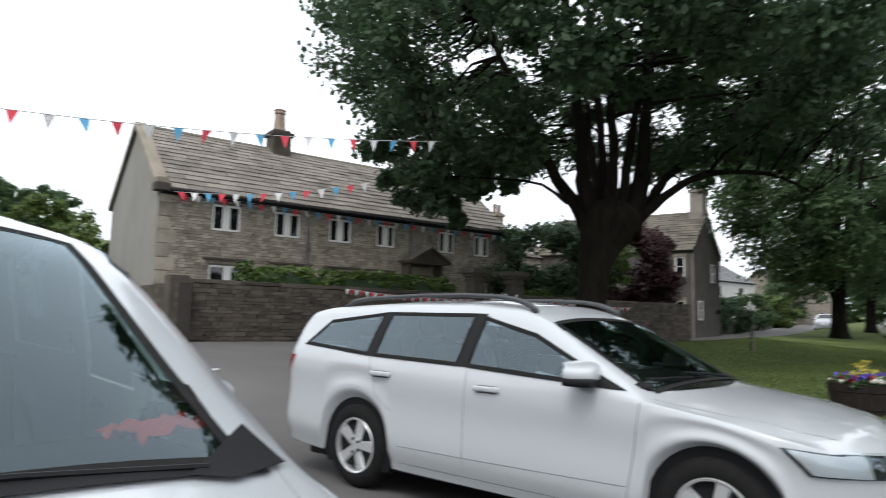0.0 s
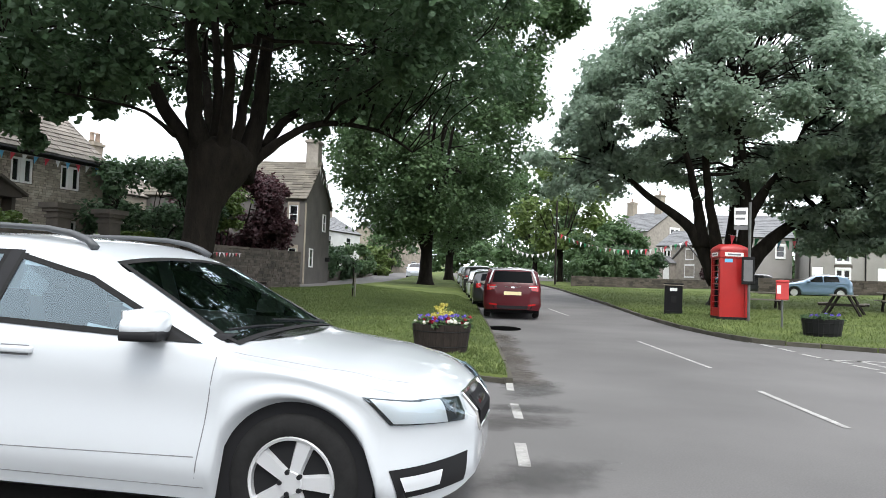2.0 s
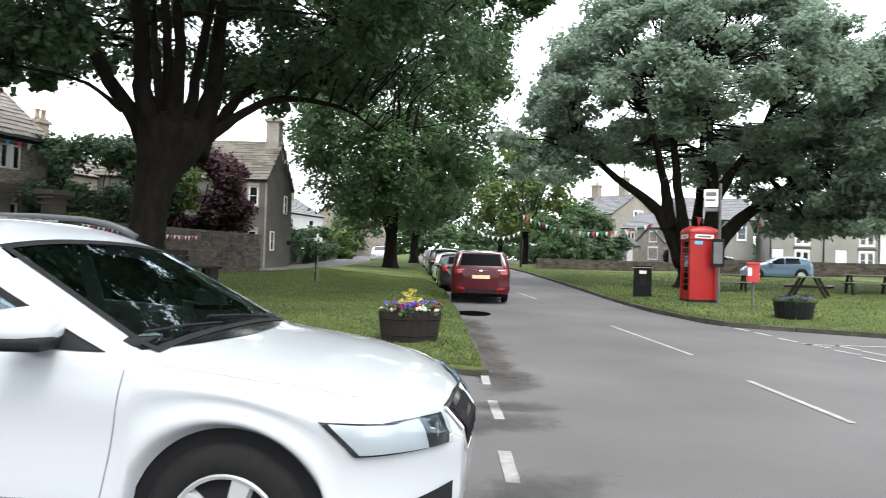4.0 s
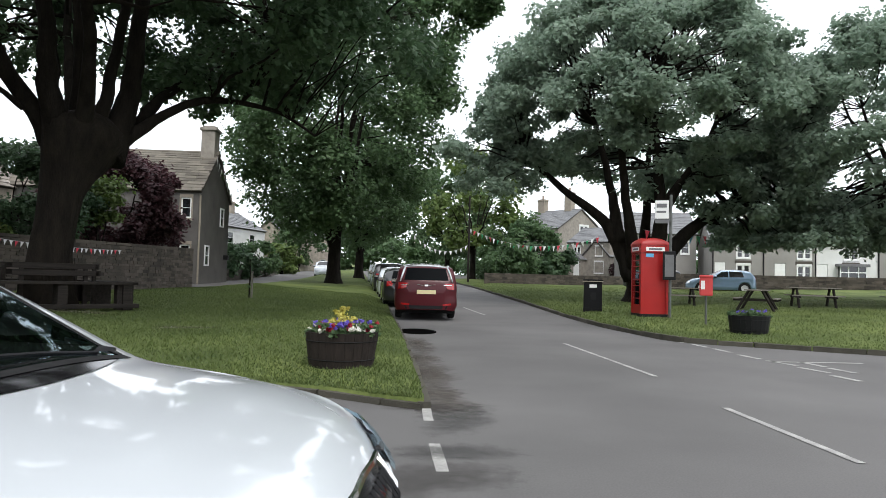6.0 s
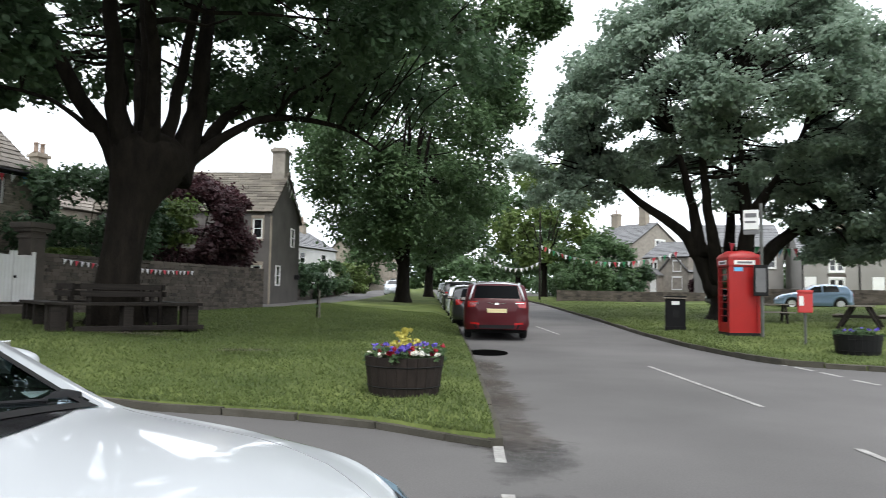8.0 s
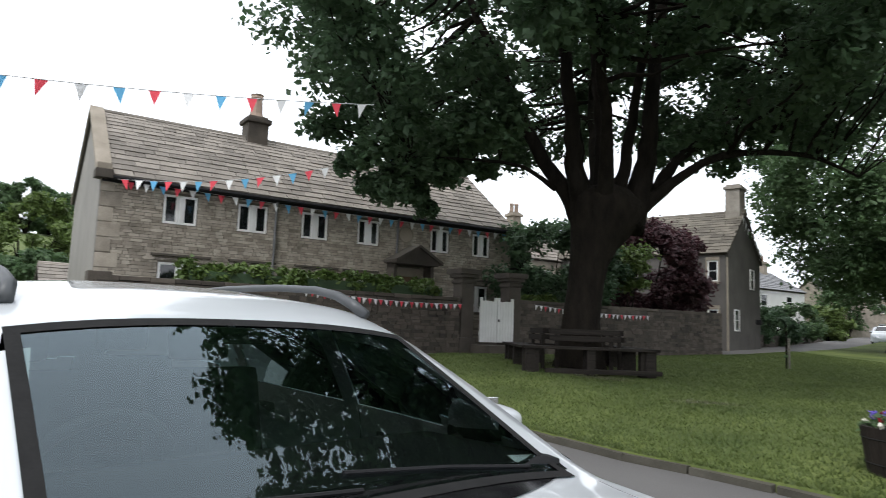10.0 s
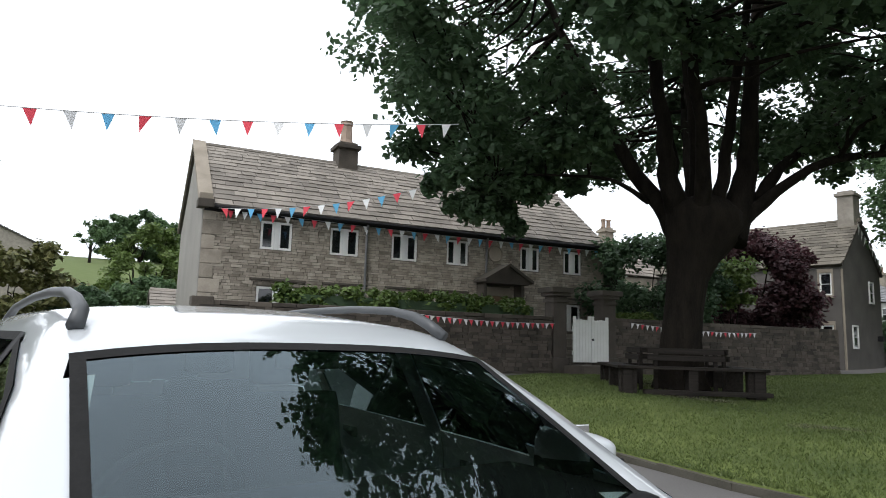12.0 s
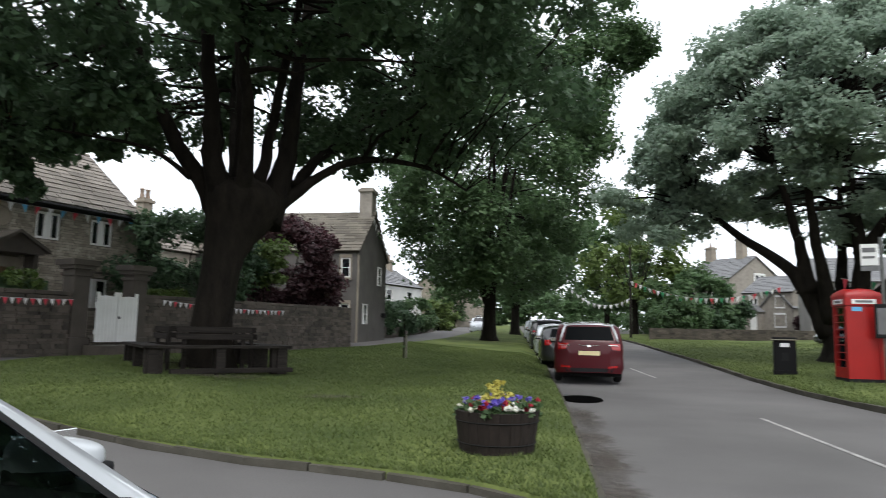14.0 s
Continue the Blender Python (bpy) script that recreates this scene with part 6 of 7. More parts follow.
        s = part("opal_sign", boxm(-0.31, 0.31, -h - 0.032, -h - 0.02, 2.15, 2.28, 0.004), M["frame"], t, "white sign panel with dark bars", False, pose(0, 0, 0, 0, 0, a))
        part("sign_bar", boxm(-0.22, 0.22, -h - 0.037, -h - 0.032, 2.185, 2.245), M["lead"], s)
    bm = bmesh.new()
    rows = [(h + 0.03, 2.34, 0.0), (h + 0.03, 2.38, 0.0), (h - 0.02, 2.46, 0.10), (h - 0.14, 2.52, 0.12), (0.10, 2.55, 0.05)]
    n = 12
    rings = []
    for r, z, bow in rows:
        ring = []
        for sd in range(4):
            for k in range(n):
                u = -1 + 2 * k / n
                p = Vector((u * r, -r, z + (bow * (1 - u * u) * 0.5 if z > 2.4 else 0.0)))
                p.rotate(Euler((0, 0, sd * math.pi / 2)))
                ring.append(bm.verts.new(p))
        rings.append(ring)
    for a, b in zip(rings, rings[1:]):
        for k in range(4 * n):
            bm.faces.new((a[k], a[(k + 1) % (4 * n)], b[(k + 1) % (4 * n)], b[k]))
    bm.faces.new(rings[-1])
    part("domed_roof", bm, M["red"], t, "", True)
    part("notice", boxm(-0.30, -0.04, -h + 0.012, -h + 0.02, 1.95, 2.07), M["flag_blue"], t, "small blue notice")
    part("telephone", boxm(-0.22, 0.22, -h + 0.06, -h + 0.22, 0.95, 1.75, 0.03), M["black"], t)
    return t


phone_box(pose(6.62, 24.85, on_right(6.6, 24.85) - 0.03, 0, 0, 6) @ Matrix.Diagonal((0.94, 0.94, 0.95, 1)))


def litter_bin(m):
    b = thing("litter_bin", m, "black square litter bin with a pale rim and notice", "litter bin")
    part("bin_body", boxm(-0.30, 0.30, -0.27, 0.27, 0.02, 0.98, 0.03), M["bin_black"], b)
    part("lid", boxm(-0.33, 0.33, -0.30, 0.30, 1.02, 1.10, 0.03), M["bin_black"], b, "black lid with a pale rim")
    part("lid_rim", boxm(-0.335, 0.335, -0.305, 0.305, 1.015, 1.045, 0.01), M["stone_plain"], b)
    part("opening_band", boxm(-0.29, 0.29, -0.26, 0.26, 0.98, 1.02), M["bin_black"], b)
    part("notice", boxm(-0.12, 0.12, -0.278, -0.27, 0.82, 0.93), M["frame"], b, "white notice with grey bars")
    part("emblem", boxm(-0.08, 0.10, -0.278, -0.27, 0.42, 0.66), M["black"], b)
    part("base_rim", boxm(-0.31, 0.31, -0.28, 0.28, 0.0, 0.14, 0.01), M["bin_black"], b)
    return b


litter_bin(pose(5.2, 26.7, on_right(5.2, 26.7) - 0.02, 0, 0, -8))


def bus_stop(m):
    b = thing("bus_stop", m, "tall bus stop pole with a white flag and timetable case", "bus stop")
    part("pole", tubem([(0, 0, -0.2), (0, 0, 2.5), (0, 0, 3.75)], 0.045, 10), M["galv"], b)
    f = part("flag_sign", boxm(-0.46, -0.06, -0.02, 0.02, 3.02, 3.58, 0.01), M["frame"], b, "white bus stop flag with dark bars")
    part("sign_bar", boxm(-0.42, -0.12, -0.025, -0.02, 3.36, 3.48), M["lead"], f)
    part("sign_bar", boxm(-0.42, -0.14, -0.025, -0.02, 3.20, 3.26), M["lead"], f)
    part("sign_foot", boxm(-0.46, -0.06, -0.015, 0.015, 2.88, 3.00), M["lead"], f)
    c = part("timetable_case", boxm(-0.22, 0.16, -0.07, -0.02, 1.15, 2.02, 0.02), M["black"], b, "dark timetable case")
    part("timetable", boxm(-0.16, 0.10, -0.075, -0.07, 1.25, 1.92), M["lead"], c)
    return b


bus_stop(pose(7.08, 24.25, on_right(7.08, 24.25), 0, 0, -14))


def tub(m, k=1.0, dark="wood_tub", rich=True, label="", seed=1):
    """A faceted wooden tub of upright staves with bedding flowers."""
    t = thing("flower_tub", m, label, "planter")
    R0, R1, H = 0.52 * k, 0.60 * k, 0.56 * k
    n = 24
    for i in range(n):
        a0, a1 = 2 * math.pi * i / n, 2 * math.pi * (i + 0.965) / n
        bm = bmesh.new()
        vs = []
        for r, z in ((R0, 0), (R1, H), (R1 - 0.05, H), (R0 - 0.05, 0.03)):
            vs.append((bm.verts.new((r * math.cos(a0), r * math.sin(a0), z)), bm.verts.new((r * math.cos(a1), r * math.sin(a1), z))))
        for q in range(4):
            bm.faces.new((vs[q][0], vs[q][1], vs[(q + 1) % 4][1], vs[(q + 1) % 4][0]))
        bm.faces.new([v[0] for v in vs])
        bm.faces.new([v[1] for v in vs][::-1])
        bmesh.ops.recalc_face_normals(bm, faces=bm.faces)
        part("stave", bm, M[dark], t)
    part("soil", lathe(bmesh.new(), [(R0 - 0.06, 0.04), (R1 - 0.055, H - 0.04)], 24), M["soil"], t)
    for z, r in ((0.10, R0 + 0.02), (H - 0.10, R1 - 0.01)):
        pts = [(r * math.cos(2 * math.pi * i / 24), r * math.sin(2 * math.pi * i / 24), z * 1.0) for i in range(25)]
        part("hoop", tubem(pts, 0.007, 4), M["rubber"], t)
    rnd = random.Random(seed)

    def ring(cnt, r0, r1, z0, z1, cr):
        out = []
        for i in range(cnt):
            a, r = rnd.uniform(0, 6.283), rnd.uniform(r0, r1)
            out.append((r * math.cos(a), r * math.sin(a), rnd.uniform(z0, z1), cr))
        return out
    v, f = leaves(ring(70, 0, R1, H - 0.02, H + 0.10, 0.09 * k), 26, 0.07 * k, seed)
    ob = new("foliage", mesh_np("foliage", v, f, M["leaf_mid"]))
    ob.parent = t
    sets = [("petal_b", ring(30, 0.10, R1 - 0.10, H + 0.05, H + 0.13, 0.06 * k)), ("petal_r", ring(22, R1 - 0.25, R1, H + 0.02, H + 0.10, 0.045 * k)), ("petal_w", ring(20, R1 - 0.14, R1 + 0.02, H + 0.0, H + 0.09, 0.035 * k))]
    if rich:
        sets.append(("petal_y", [(rnd.gauss(0, 0.10) * (1 - q / 36), rnd.gauss(0, 0.10) * (1 - q / 36), H + 0.08 + q * 0.008, 0.075 * (1.2 - q / 32)) for q in range(28)]))
    else:
        sets = [("petal_b", sets[0][1][:9])]
    for nm, cl in sets:
        if cl:
            v, f = leaves(cl, 22, 0.055 * k, seed + len(nm))
            ob = new("blossom", mesh_np("blossom", v, f, M[nm]))
            ob.parent = t
            tagged(ob, {"petal_b": "violet pansies", "petal_r": "crimson flowers", "petal_w": "white daisies", "petal_y": "yellow flowering spike"}[nm])
    return t


tub(pose(-0.56, 11.70, on_left(-0.56, 11.70) - 0.03), 0.75, label="dark wooden flower tub with violet, red and yellow blooms", seed=4)
tub(pose(7.72, 20.0, on_right(7.72, 20.0) - 0.03), 0.80, "black", False, label="dark round flower tub with violet pansies near the road corner", seed=9)


# ---- the bench round the tree ----
def tree_bench(m):
    b = thing("tree_bench", m, "dark weathered wooden bench built round the tree trunk", "bench")
    R = 1.42
    for k in range(4):
        side = new("bench_side")
        side.parent = b
        side.matrix_basis = pose(0, 0, 0, 0, 0, k * 90)
        for j in range(3):
            part("seat_plank", boxm(-R + j * 0.15 - 0.0, R - j * 0.15, -R + j * 0.15, -R + j * 0.15 + 0.135, 0.42, 0.475, 0.01), M["wood"], side)
        for x in (-R + 0.10, -0.08, R - 0.28):
            part("leg", boxm(x, x + 0.18, -R + 0.05, -R + 0.38, -0.1, 0.42, 0.015), M["wood"], side)
        for j in range(2):
            part("back_rail", boxm(-0.75, 0.75, -R + 0.52 + j * 0.03, -R + 0.56 + j * 0.03, 0.58 + j * 0.14, 0.69 + j * 0.14, 0.01), M["wood"], side)
        for x in (-0.62, 0.54):
            part("back_post", boxm(x, x + 0.08, -R + 0.56, -R + 0.63, -0.1, 0.83, 0.01), M["wood"], side)
    part("foot_board", boxm(-R + 0.5, R + 0.05, -R + 0.02, -R + 0.22, -0.06, 0.03, 0.02), M["wood"], b)
    return b


tree_bench(pose(TX - 0.05, TY - 0.17, on_left(TX, TY) + 0.03, 0, 0, 48))

# ---- kerbs and road paint ----


def kerb_run(name, pts, label, h=0.075, w=0.13, start=0.0, count=300):
    k = thing(name, pose(0, 0, 0), label, "kerb", "", "structure")
    total = sum(math.dist(a, b) for a, b in zip(pts, pts[1:]))
    rnd = random.Random(len(pts))
    d, i = 0.0, 0
    meshes = unit_meshes("kerb_stone", M["kerb"])
    while d < total and i < count:
        l = rnd.uniform(0.65, 1.05)
        a, b = poly_at(pts, d / total), poly_at(pts, min(1, (d + l) / total))
        c = ((a[0] + b[0]) / 2, (a[1] + b[1]) / 2)
        ob = new("kerb_stone", meshes[i % 6])
        ob.parent = k
        slope = math.atan2(land(*b) - land(*a), math.dist(a, b))
        ob.matrix_basis = Matrix.LocRotScale((c[0], c[1], land(*c) + h / 2 - 0.045 + rnd.uniform(-0.015, 0.012)), Euler((0, -slope, math.atan2(b[1] - a[1], b[0] - a[0]))), (math.dist(a, b) - 0.015, w, h + 0.11))
        d += l
        i += 1
    return k


kerb_run("kerb", SOUTH_OF_LEFT, "worn low gritstone kerb round the end of the green", 0.055)
kerb_run("kerb", EAST_OF_LEFT, "worn low gritstone kerb along the green", 0.055)
kerb_run("kerb", WEST_OF_RIGHT, "low concrete kerb beside the road", 0.09)
kerb_run("kerb", SOUTH_OF_RIGHT, "low concrete kerb at the road corner", 0.09)


def dash(a, b, w, label="worn white painted road line"):
    a, b = Vector(a), Vector(b)
    d = (b - a).normalized()
    n = Vector((-d.y, d.x))
    bm = bmesh.new()
    rnd = random.Random(int(a.x * 100 + a.y * 10))
    prev = None
    k = max(3, int((b - a).length / 0.12))
    for i in range(k + 1):
        p = a.lerp(b, i / k)
        e0, e1 = w / 2 * rnd.uniform(0.92, 1.03), w / 2 * rnd.uniform(0.92, 1.03)
        q = [p + n * e0, p - n * e1]
        row = [bm.verts.new((v.x, v.y, land(v.x, v.y) + 0.006)) for v in q]
        if prev:
            bm.faces.new((prev[0], prev[1], row[1], row[0]))
        prev = row
    bmesh.ops.recalc_face_normals(bm, faces=bm.faces)
    for f in bm.faces:
        if f.normal.z < 0:
            f.normal_flip()
    ob = part("road_line", bm, M["paintline"])
    return tagged(ob, label, "road marking", "painted road lines", "structure")


for a, b in [((4.35, 2.6), (4.05, 6.6)), ((3.82, 8.4), (3.62, 10.46)), ((3.52, 12.66), (2.92, 17.14)), ((1.55, 26.0), (0.80, 29.8)), ((-0.4, 37), (-1.0, 41))]:
    dash(a, b, 0.075)
for a, b in [((0.58, 10.1), (0.66, 9.33)), ((0.75, 8.52), (0.84, 7.79)), ((0.90, 6.86), (0.97, 6.2)), ((1.05, 5.2), (1.10, 4.4)), ((1.2, 3.4), (1.25, 2.6))]:
    dash(a, b, 0.09)
for a, b in [((5.4, 19.82), (5.46, 18.95)), ((5.56, 18.84), (5.59, 18.07)), ((5.68, 17.84), (5.78, 17.19)), ((5.81, 16.98), (5.89, 16.3)), ((5.88, 15.93), (6.01, 15.29)), ((6.02, 15.06), (6.23, 14.46)), ((6.54, 15.02), (6.65, 14.41)), ((6.14, 14.24), (6.32, 13.66)), ((6.62, 14.27), (6.74, 13.69)), ((6.2, 13.36), (6.3, 12.81)), ((6.03, 14.91), (7.61, 15.1))]:
    dash(a, b, 0.11)

# drain hole as a flat disc, its darkness put into the colour; saplings, posts
cover = part("drain_cover", lathe(bmesh.new(), [(0.0, 0.010), (0.40, 0.012), (0.46, 0.008), (0.48, -0.03)], 28), M["pit"], None, "", False, pose(-0.18, 19.1, land(0, 19.1), 0, 0, 6) @ Matrix.Diagonal((0.95, 1.7, 1, 1)))
tagged(cover, "flat black disc for a dark drain hole in the road", "drain cover")


def post_box_sign(m):
    p = thing("red_post", m, "small red box with a pale badge on a thin post", "post box")
    part("post", tubem([(0, 0, -0.2), (0, 0, 1.35)], 0.03, 8), M["galv"], p)
    part("box", boxm(-0.16, 0.16, -0.12, 0.12, 0.78, 1.28, 0.03), M["red_dull"], p)
    part("hood", boxm(-0.17, 0.17, -0.14, 0.13, 1.26, 1.33, 0.03), M["red_dull"], p)
    part("badge", boxm(-0.14, -0.04, -0.128, -0.12, 0.95, 1.18), M["frame"], p)
    return p


post_box_sign(pose(7.35, 21.9, on_right(7.35, 21.9), 0, 0, -14))


def picnic_table(m):
    t = thing("picnic_table", m, "weathered wooden picnic table, sky sheen coloured into its top, dark legs", "picnic table", "picnic tables on the green")
    for j in range(5):
        part("top_plank", boxm(-0.9, 0.9, -0.36 + j * 0.145, -0.36 + j * 0.145 + 0.135, 0.71, 0.75, 0.006), M["table_wood"], t)
    for y in (-0.72, 0.58):
        part("bench_plank", boxm(-0.9, 0.9, y, y + 0.14, 0.41, 0.45, 0.006), M["table_wood"], t)
    for x in (-0.65, 0.62):
        for sg in (-1, 1):
            part("leg", tubem([(x, sg * 0.62, -0.03), (x, sg * 0.22, 0.71)], 0.05, 4), M["wood"], t)
        part("cross_bar", boxm(x - 0.02, x + 0.03, -0.74, 0.74, 0.34, 0.41), M["wood"], t)
    return t


pt = picnic_table(pose(11.5, 28.6, on_right(11.5, 28.6), 0, 0, 62))
for x, y, a in ((14.3, 30.2, -12), (17.0, 28.6, -20), (9.6, 32.0, -8)):
    copy_thing(pt, pose(x, y, on_right(x, y), 0, 0, a))


def sapling(m, h):
    s = thing("sapling", m, "thin sapling with a wooden stake", "sapling")
    part("stem", tubem([(0, 0, -0.1), (0.02, 0, h * 0.6), (0, 0.02, h)], 0.025, 6), M["bark"], s)
    part("stake", boxm(0.06, 0.11, -0.025, 0.025, -0.2, h * 0.7), M["table_wood"], s)
    v, f = leaves([(0, 0, h * 0.3, 0.10), (0.03, 0.05, h * 0.6, 0.10), (0, 0, h * 0.9, 0.09)], 34, 0.06, 3)
    o = new("leaves", mesh_np("leaves", v, f, M["leaf_mid"]))
    o.parent = s
    return s


sapling(pose(-6.2, 25.4, on_left(-6.2, 25.4)), 1.25)

# ---- cars further on ----
other = [(-1.35, 28.6, "car_black", HATCH, "black hatchback parked at the kerb behind the red car"), (-2.2, 33.6, "car_silver", HATCH, "silver hatchback parked at the kerb"), (-3.1, 38.8, "car_black", MPV, "dark people carrier parked at the kerb"), (-4.2, 45.0, "car_white", HATCH, "white hatchback parked at the kerb"), (-5.4, 52.0, "car_silver", HATCH, "silver hatchback parked up the street")]
for x, y, c, spec, lab in other:
    car("parked_car", pose(x - 0.5, y + 3.1, land(x, y + 1.5) + 0.0, 0, 0, 99.5), spec, M[c], lab, False, "cars parked along the kerb")
car("parked_car", pose(15.4, 46.6, land(15, 46) + 0.1, 0, 0, 172), HATCH, M["car_blue"], "pale blue hatchback parked before the terrace", False)
car("parked_car", pose(12.6, 51.5, land(12, 51) + 0.1, 0, 0, 170), HATCH, M["car_black"], "dark hatchback parked before the terrace", False)
car("parked_car", pose(-11.6, 62.0, land(-11.6, 62), 0, 0, -80), HATCH, M["car_white"], "white car standing in the lane", False)
car("parked_car", pose(-9.5, -0.2, land(-9.5, -0.2), 0, 0, 3), HATCH, M["car_black"], "dark car parked beyond the van", False)

# ---- houses across the green and up the street ----


def terrace(m, rows):
    """Low cottages in a row; rows: width, wall, label, door's share of the width, whether it has a bay window."""
    x = 0.0
    for w, wall, label, q, bay in rows:
        mm = m @ pose(x, 0, 0)
        door = (w * q - 0.42, w * q + 0.42, -0.02, 1.95)
        wx = w * (q + 0.46) if q < 0.5 else w * (q - 0.46)
        h = house("terraced_house", mm, w, 6.0, -0.4, 3.55, 5.5, M[wall], M["slate_blue"], label, 0.3, group="terraced houses across the green", wins=([] if bay else [(wx - 0.5, wx + 0.5, 0.55, 1.75)]) + [(wx - 0.5, wx + 0.5, 2.35, 3.25)], doors=[door], kw=dict(lights=2, surround=0.06, mullion=0.06, dress="frame", bars=1))
        part("front_door", boxm(door[0] + 0.02, door[1] - 0.02, 0.02, 0.08, -0.02, 1.93, 0.01), M["white"], h, "white front door")
        part("door_step", boxm(door[0] - 0.1, door[1] + 0.1, -0.4, 0.02, -0.4, -0.04, 0.02), M["stone_grey"], h)
        part("window_lintel", boxm(wx - 0.65, wx + 0.65, -0.03, 0.03, 1.86, 2.12, 0.01), M["stone_black"], h)
        part("downpipe", tubem([(0.06, -0.08, 3.5), (0.06, -0.08, 0)], 0.05, 6), M["black"], h)
        part("gutter", tubem([(0, -0.2, 3.5), (w, -0.2, 3.5)], 0.06, 6), M["black"], h)
        chimney(h, w - 0.4, 3.0, 5.2, 6.7, 0.7, 0.6, M["stone_plain"], 2)
        if bay:
            b = part("bay_window", boxm(wx - 1.0, wx + 1.0, -0.55, 0.0, -0.4, 0.45, 0.02), M["render_white"], h, "white square bay window with a dark roof")
            part("bay_roof", boxm(wx - 1.15, wx + 1.15, -0.70, 0.0, 1.78, 2.0, 0.02), M["lead"], b)
            part("bay_glass", boxm(wx - 0.95, wx + 0.95, -0.48, -0.03, 0.45, 1.78), M["pane"], b)
            for fx in (-0.98, -0.40, 0.32, 0.90):
                part("bay_mullion", boxm(wx + fx, wx + fx + 0.08, -0.53, -0.45, 0.45, 1.78, 0.01), M["frame"], b)
            part("bay_transom", boxm(wx - 0.95, wx + 0.95, -0.525, -0.46, 1.28, 1.36, 0.01), M["frame"], b)
        x += w


terrace(pose(20.9, 60.0, 1.2, 0, 0, -8), [(3.9, "render", "grey rendered terraced cottage with white windows", 0.16, False), (3.9, "render", "grey rendered terraced cottage with white windows", 0.34, False), (4.6, "render_white", "white rendered terraced cottage with a bay window", 0.12, True), (5.0, "render", "grey rendered terraced cottage with white windows", 0.3, False)])
corner_house = house("corner_house", pose(14.6, 64.0, 1.2, 0, 0, -4), 6.2, 6.0, -0.4, 4.4, 6.4, M["render"], M["slate_blue"], "grey rendered house set back beside the terrace", 0.3, wins=[(4.9, 5.6, 2.75, 3.75), (1.2, 2.2, 2.75, 3.75), (1.2, 2.2, 0.5, 1.7)], kw=dict(lights=1, surround=0.06, dress="frame", bars=1))
gw = thing("front_wall", pose(14.0, 48.6, 0.9, 0, 0, -14), "low dark stone wall before the terrace", "wall", "", "structure")
part("wall_core", boxm(0, 26, 0.03, 0.35, -0.4, 1.03, 0.02), M["mortar_dark"], gw)
masonry(gw, 26, 1.05, -0.3, 0.13, 51, M["stone_dark"], (), 0, None, 0.06, "stone", (0.2, 0.6))
small = house("small_house", pose(11.3, 75.0, 1.5, 0, 0, -42), 4.9, 6.0, -0.4, 3.75, 5.35, M["stone_grey"], M["slate_blue"], "small grey stone house with a pale slate roof and porch", 0.3, wins=[(0.7, 1.5, 2.45, 3.35), (3.3, 4.1, 2.45, 3.35), (3.2, 4.2, 0.7, 1.75)], kw=dict(lights=2, surround=0.05, mullion=0.05, dress="frame"))
part("porch_roof", prism(bmesh.new(), [(0.5, 2.0), (2.3, 2.0), (1.4, 2.75)], -1.1, 0.0, "xz"), M["lead"], small)
part("porch_wall", boxm(0.65, 2.15, -0.95, 0.0, -0.4, 2.0, 0.02), M["stone_grey"], small)
part("porch_door", boxm(1.35, 2.0, -0.99, -0.94, -0.2, 1.85, 0.02), M["white"], small, "white porch door")
wing = house("side_wing", pose(14.95, 71.7, 1.5, 0, 0, 48), 5.6, 3.2, -0.4, 2.3, 4.0, M["stone_grey"], M["slate_blue"], "low stone side wing with an arched white door", 0.3)
bm = bmesh.new()
prism(bm, [(1.0 + 0.0, -0.3), (2.1, -0.3), (2.1, 1.3)] + [(1.55 + 0.55 * math.cos(a), 1.3 + 0.55 * math.sin(a)) for a in (0.5, 1.0, 1.57, 2.14, 2.64)] + [(1.0, 1.3)], -0.04, 0.05, "xz")
part("arched_door", bm, M["frame"], wing, "pale arched door")
big = house("tall_house", pose(6.45, 87.4, 1.9, 0, 0, -48), 7.0, 8.3, -0.8, 5.4, 7.9, M["stone_grey"], M["slate_blue"], "grey stone house with two chimneys behind the trees", 0.35, wins=[(x, x + 1.0, z, z + 1.1) for z in (0.8, 3.2) for x in (1.2, 4.6)])
g = new("gable_window")
g.parent = big
g.matrix_basis = pose(7.0, 3.9, 0, 0, 0, 90)
window_unit(g, 0, 1.5, 4.3, 6.0, 2, surround=0.12, bars=1, proud=0.06, mullion=0.1, dress="frame")
chimney(big, 0.9, 4.15, 7.2, 9.6, 1.0, 0.8, M["stone_plain"], 1)
chimney(big, 5.2, 4.15, 7.2, 10.2, 1.0, 0.8, M["stone_plain"], 1)
white_row = house("white_house", pose(-21.4, 58.0, 1.0, 0, 0, 80), 12.0, 6.0, -0.3, 4.3, 6.0, M["render_white"], M["slate_blue"], "white rendered house with a slate roof up the lane", 0.35, wins=[(x, x + 1.0, z, z + 1.0) for z in (0.8, 2.9) for x in (1.5, 5.0, 9.0)], kw=dict(lights=1, surround=0.0, bars=1))
chimney(white_row, 1.0, 3.0, 5.7, 7.2, 0.7, 0.6, M["stone_plain"], 1)
chimney(white_row, 10.5, 3.0, 5.7, 7.2, 0.7, 0.6, M["stone_plain"], 1)
lane_wall = thing("lane_wall", pose(-13.6, 42.2, 0.6, 0, 0, 97), "low stone garden wall along the lane", "wall", "", "structure")
part("wall_core", boxm(0, 22, 0.03, 0.35, -0.3, 0.83, 0.03), M["mortar_dark"], lane_wall)
masonry(lane_wall, 22, 0.85, -0.3, 0.12, 53, M["stone_dark"], (), 0, None, 0.06, "stone", (0.2, 0.5))
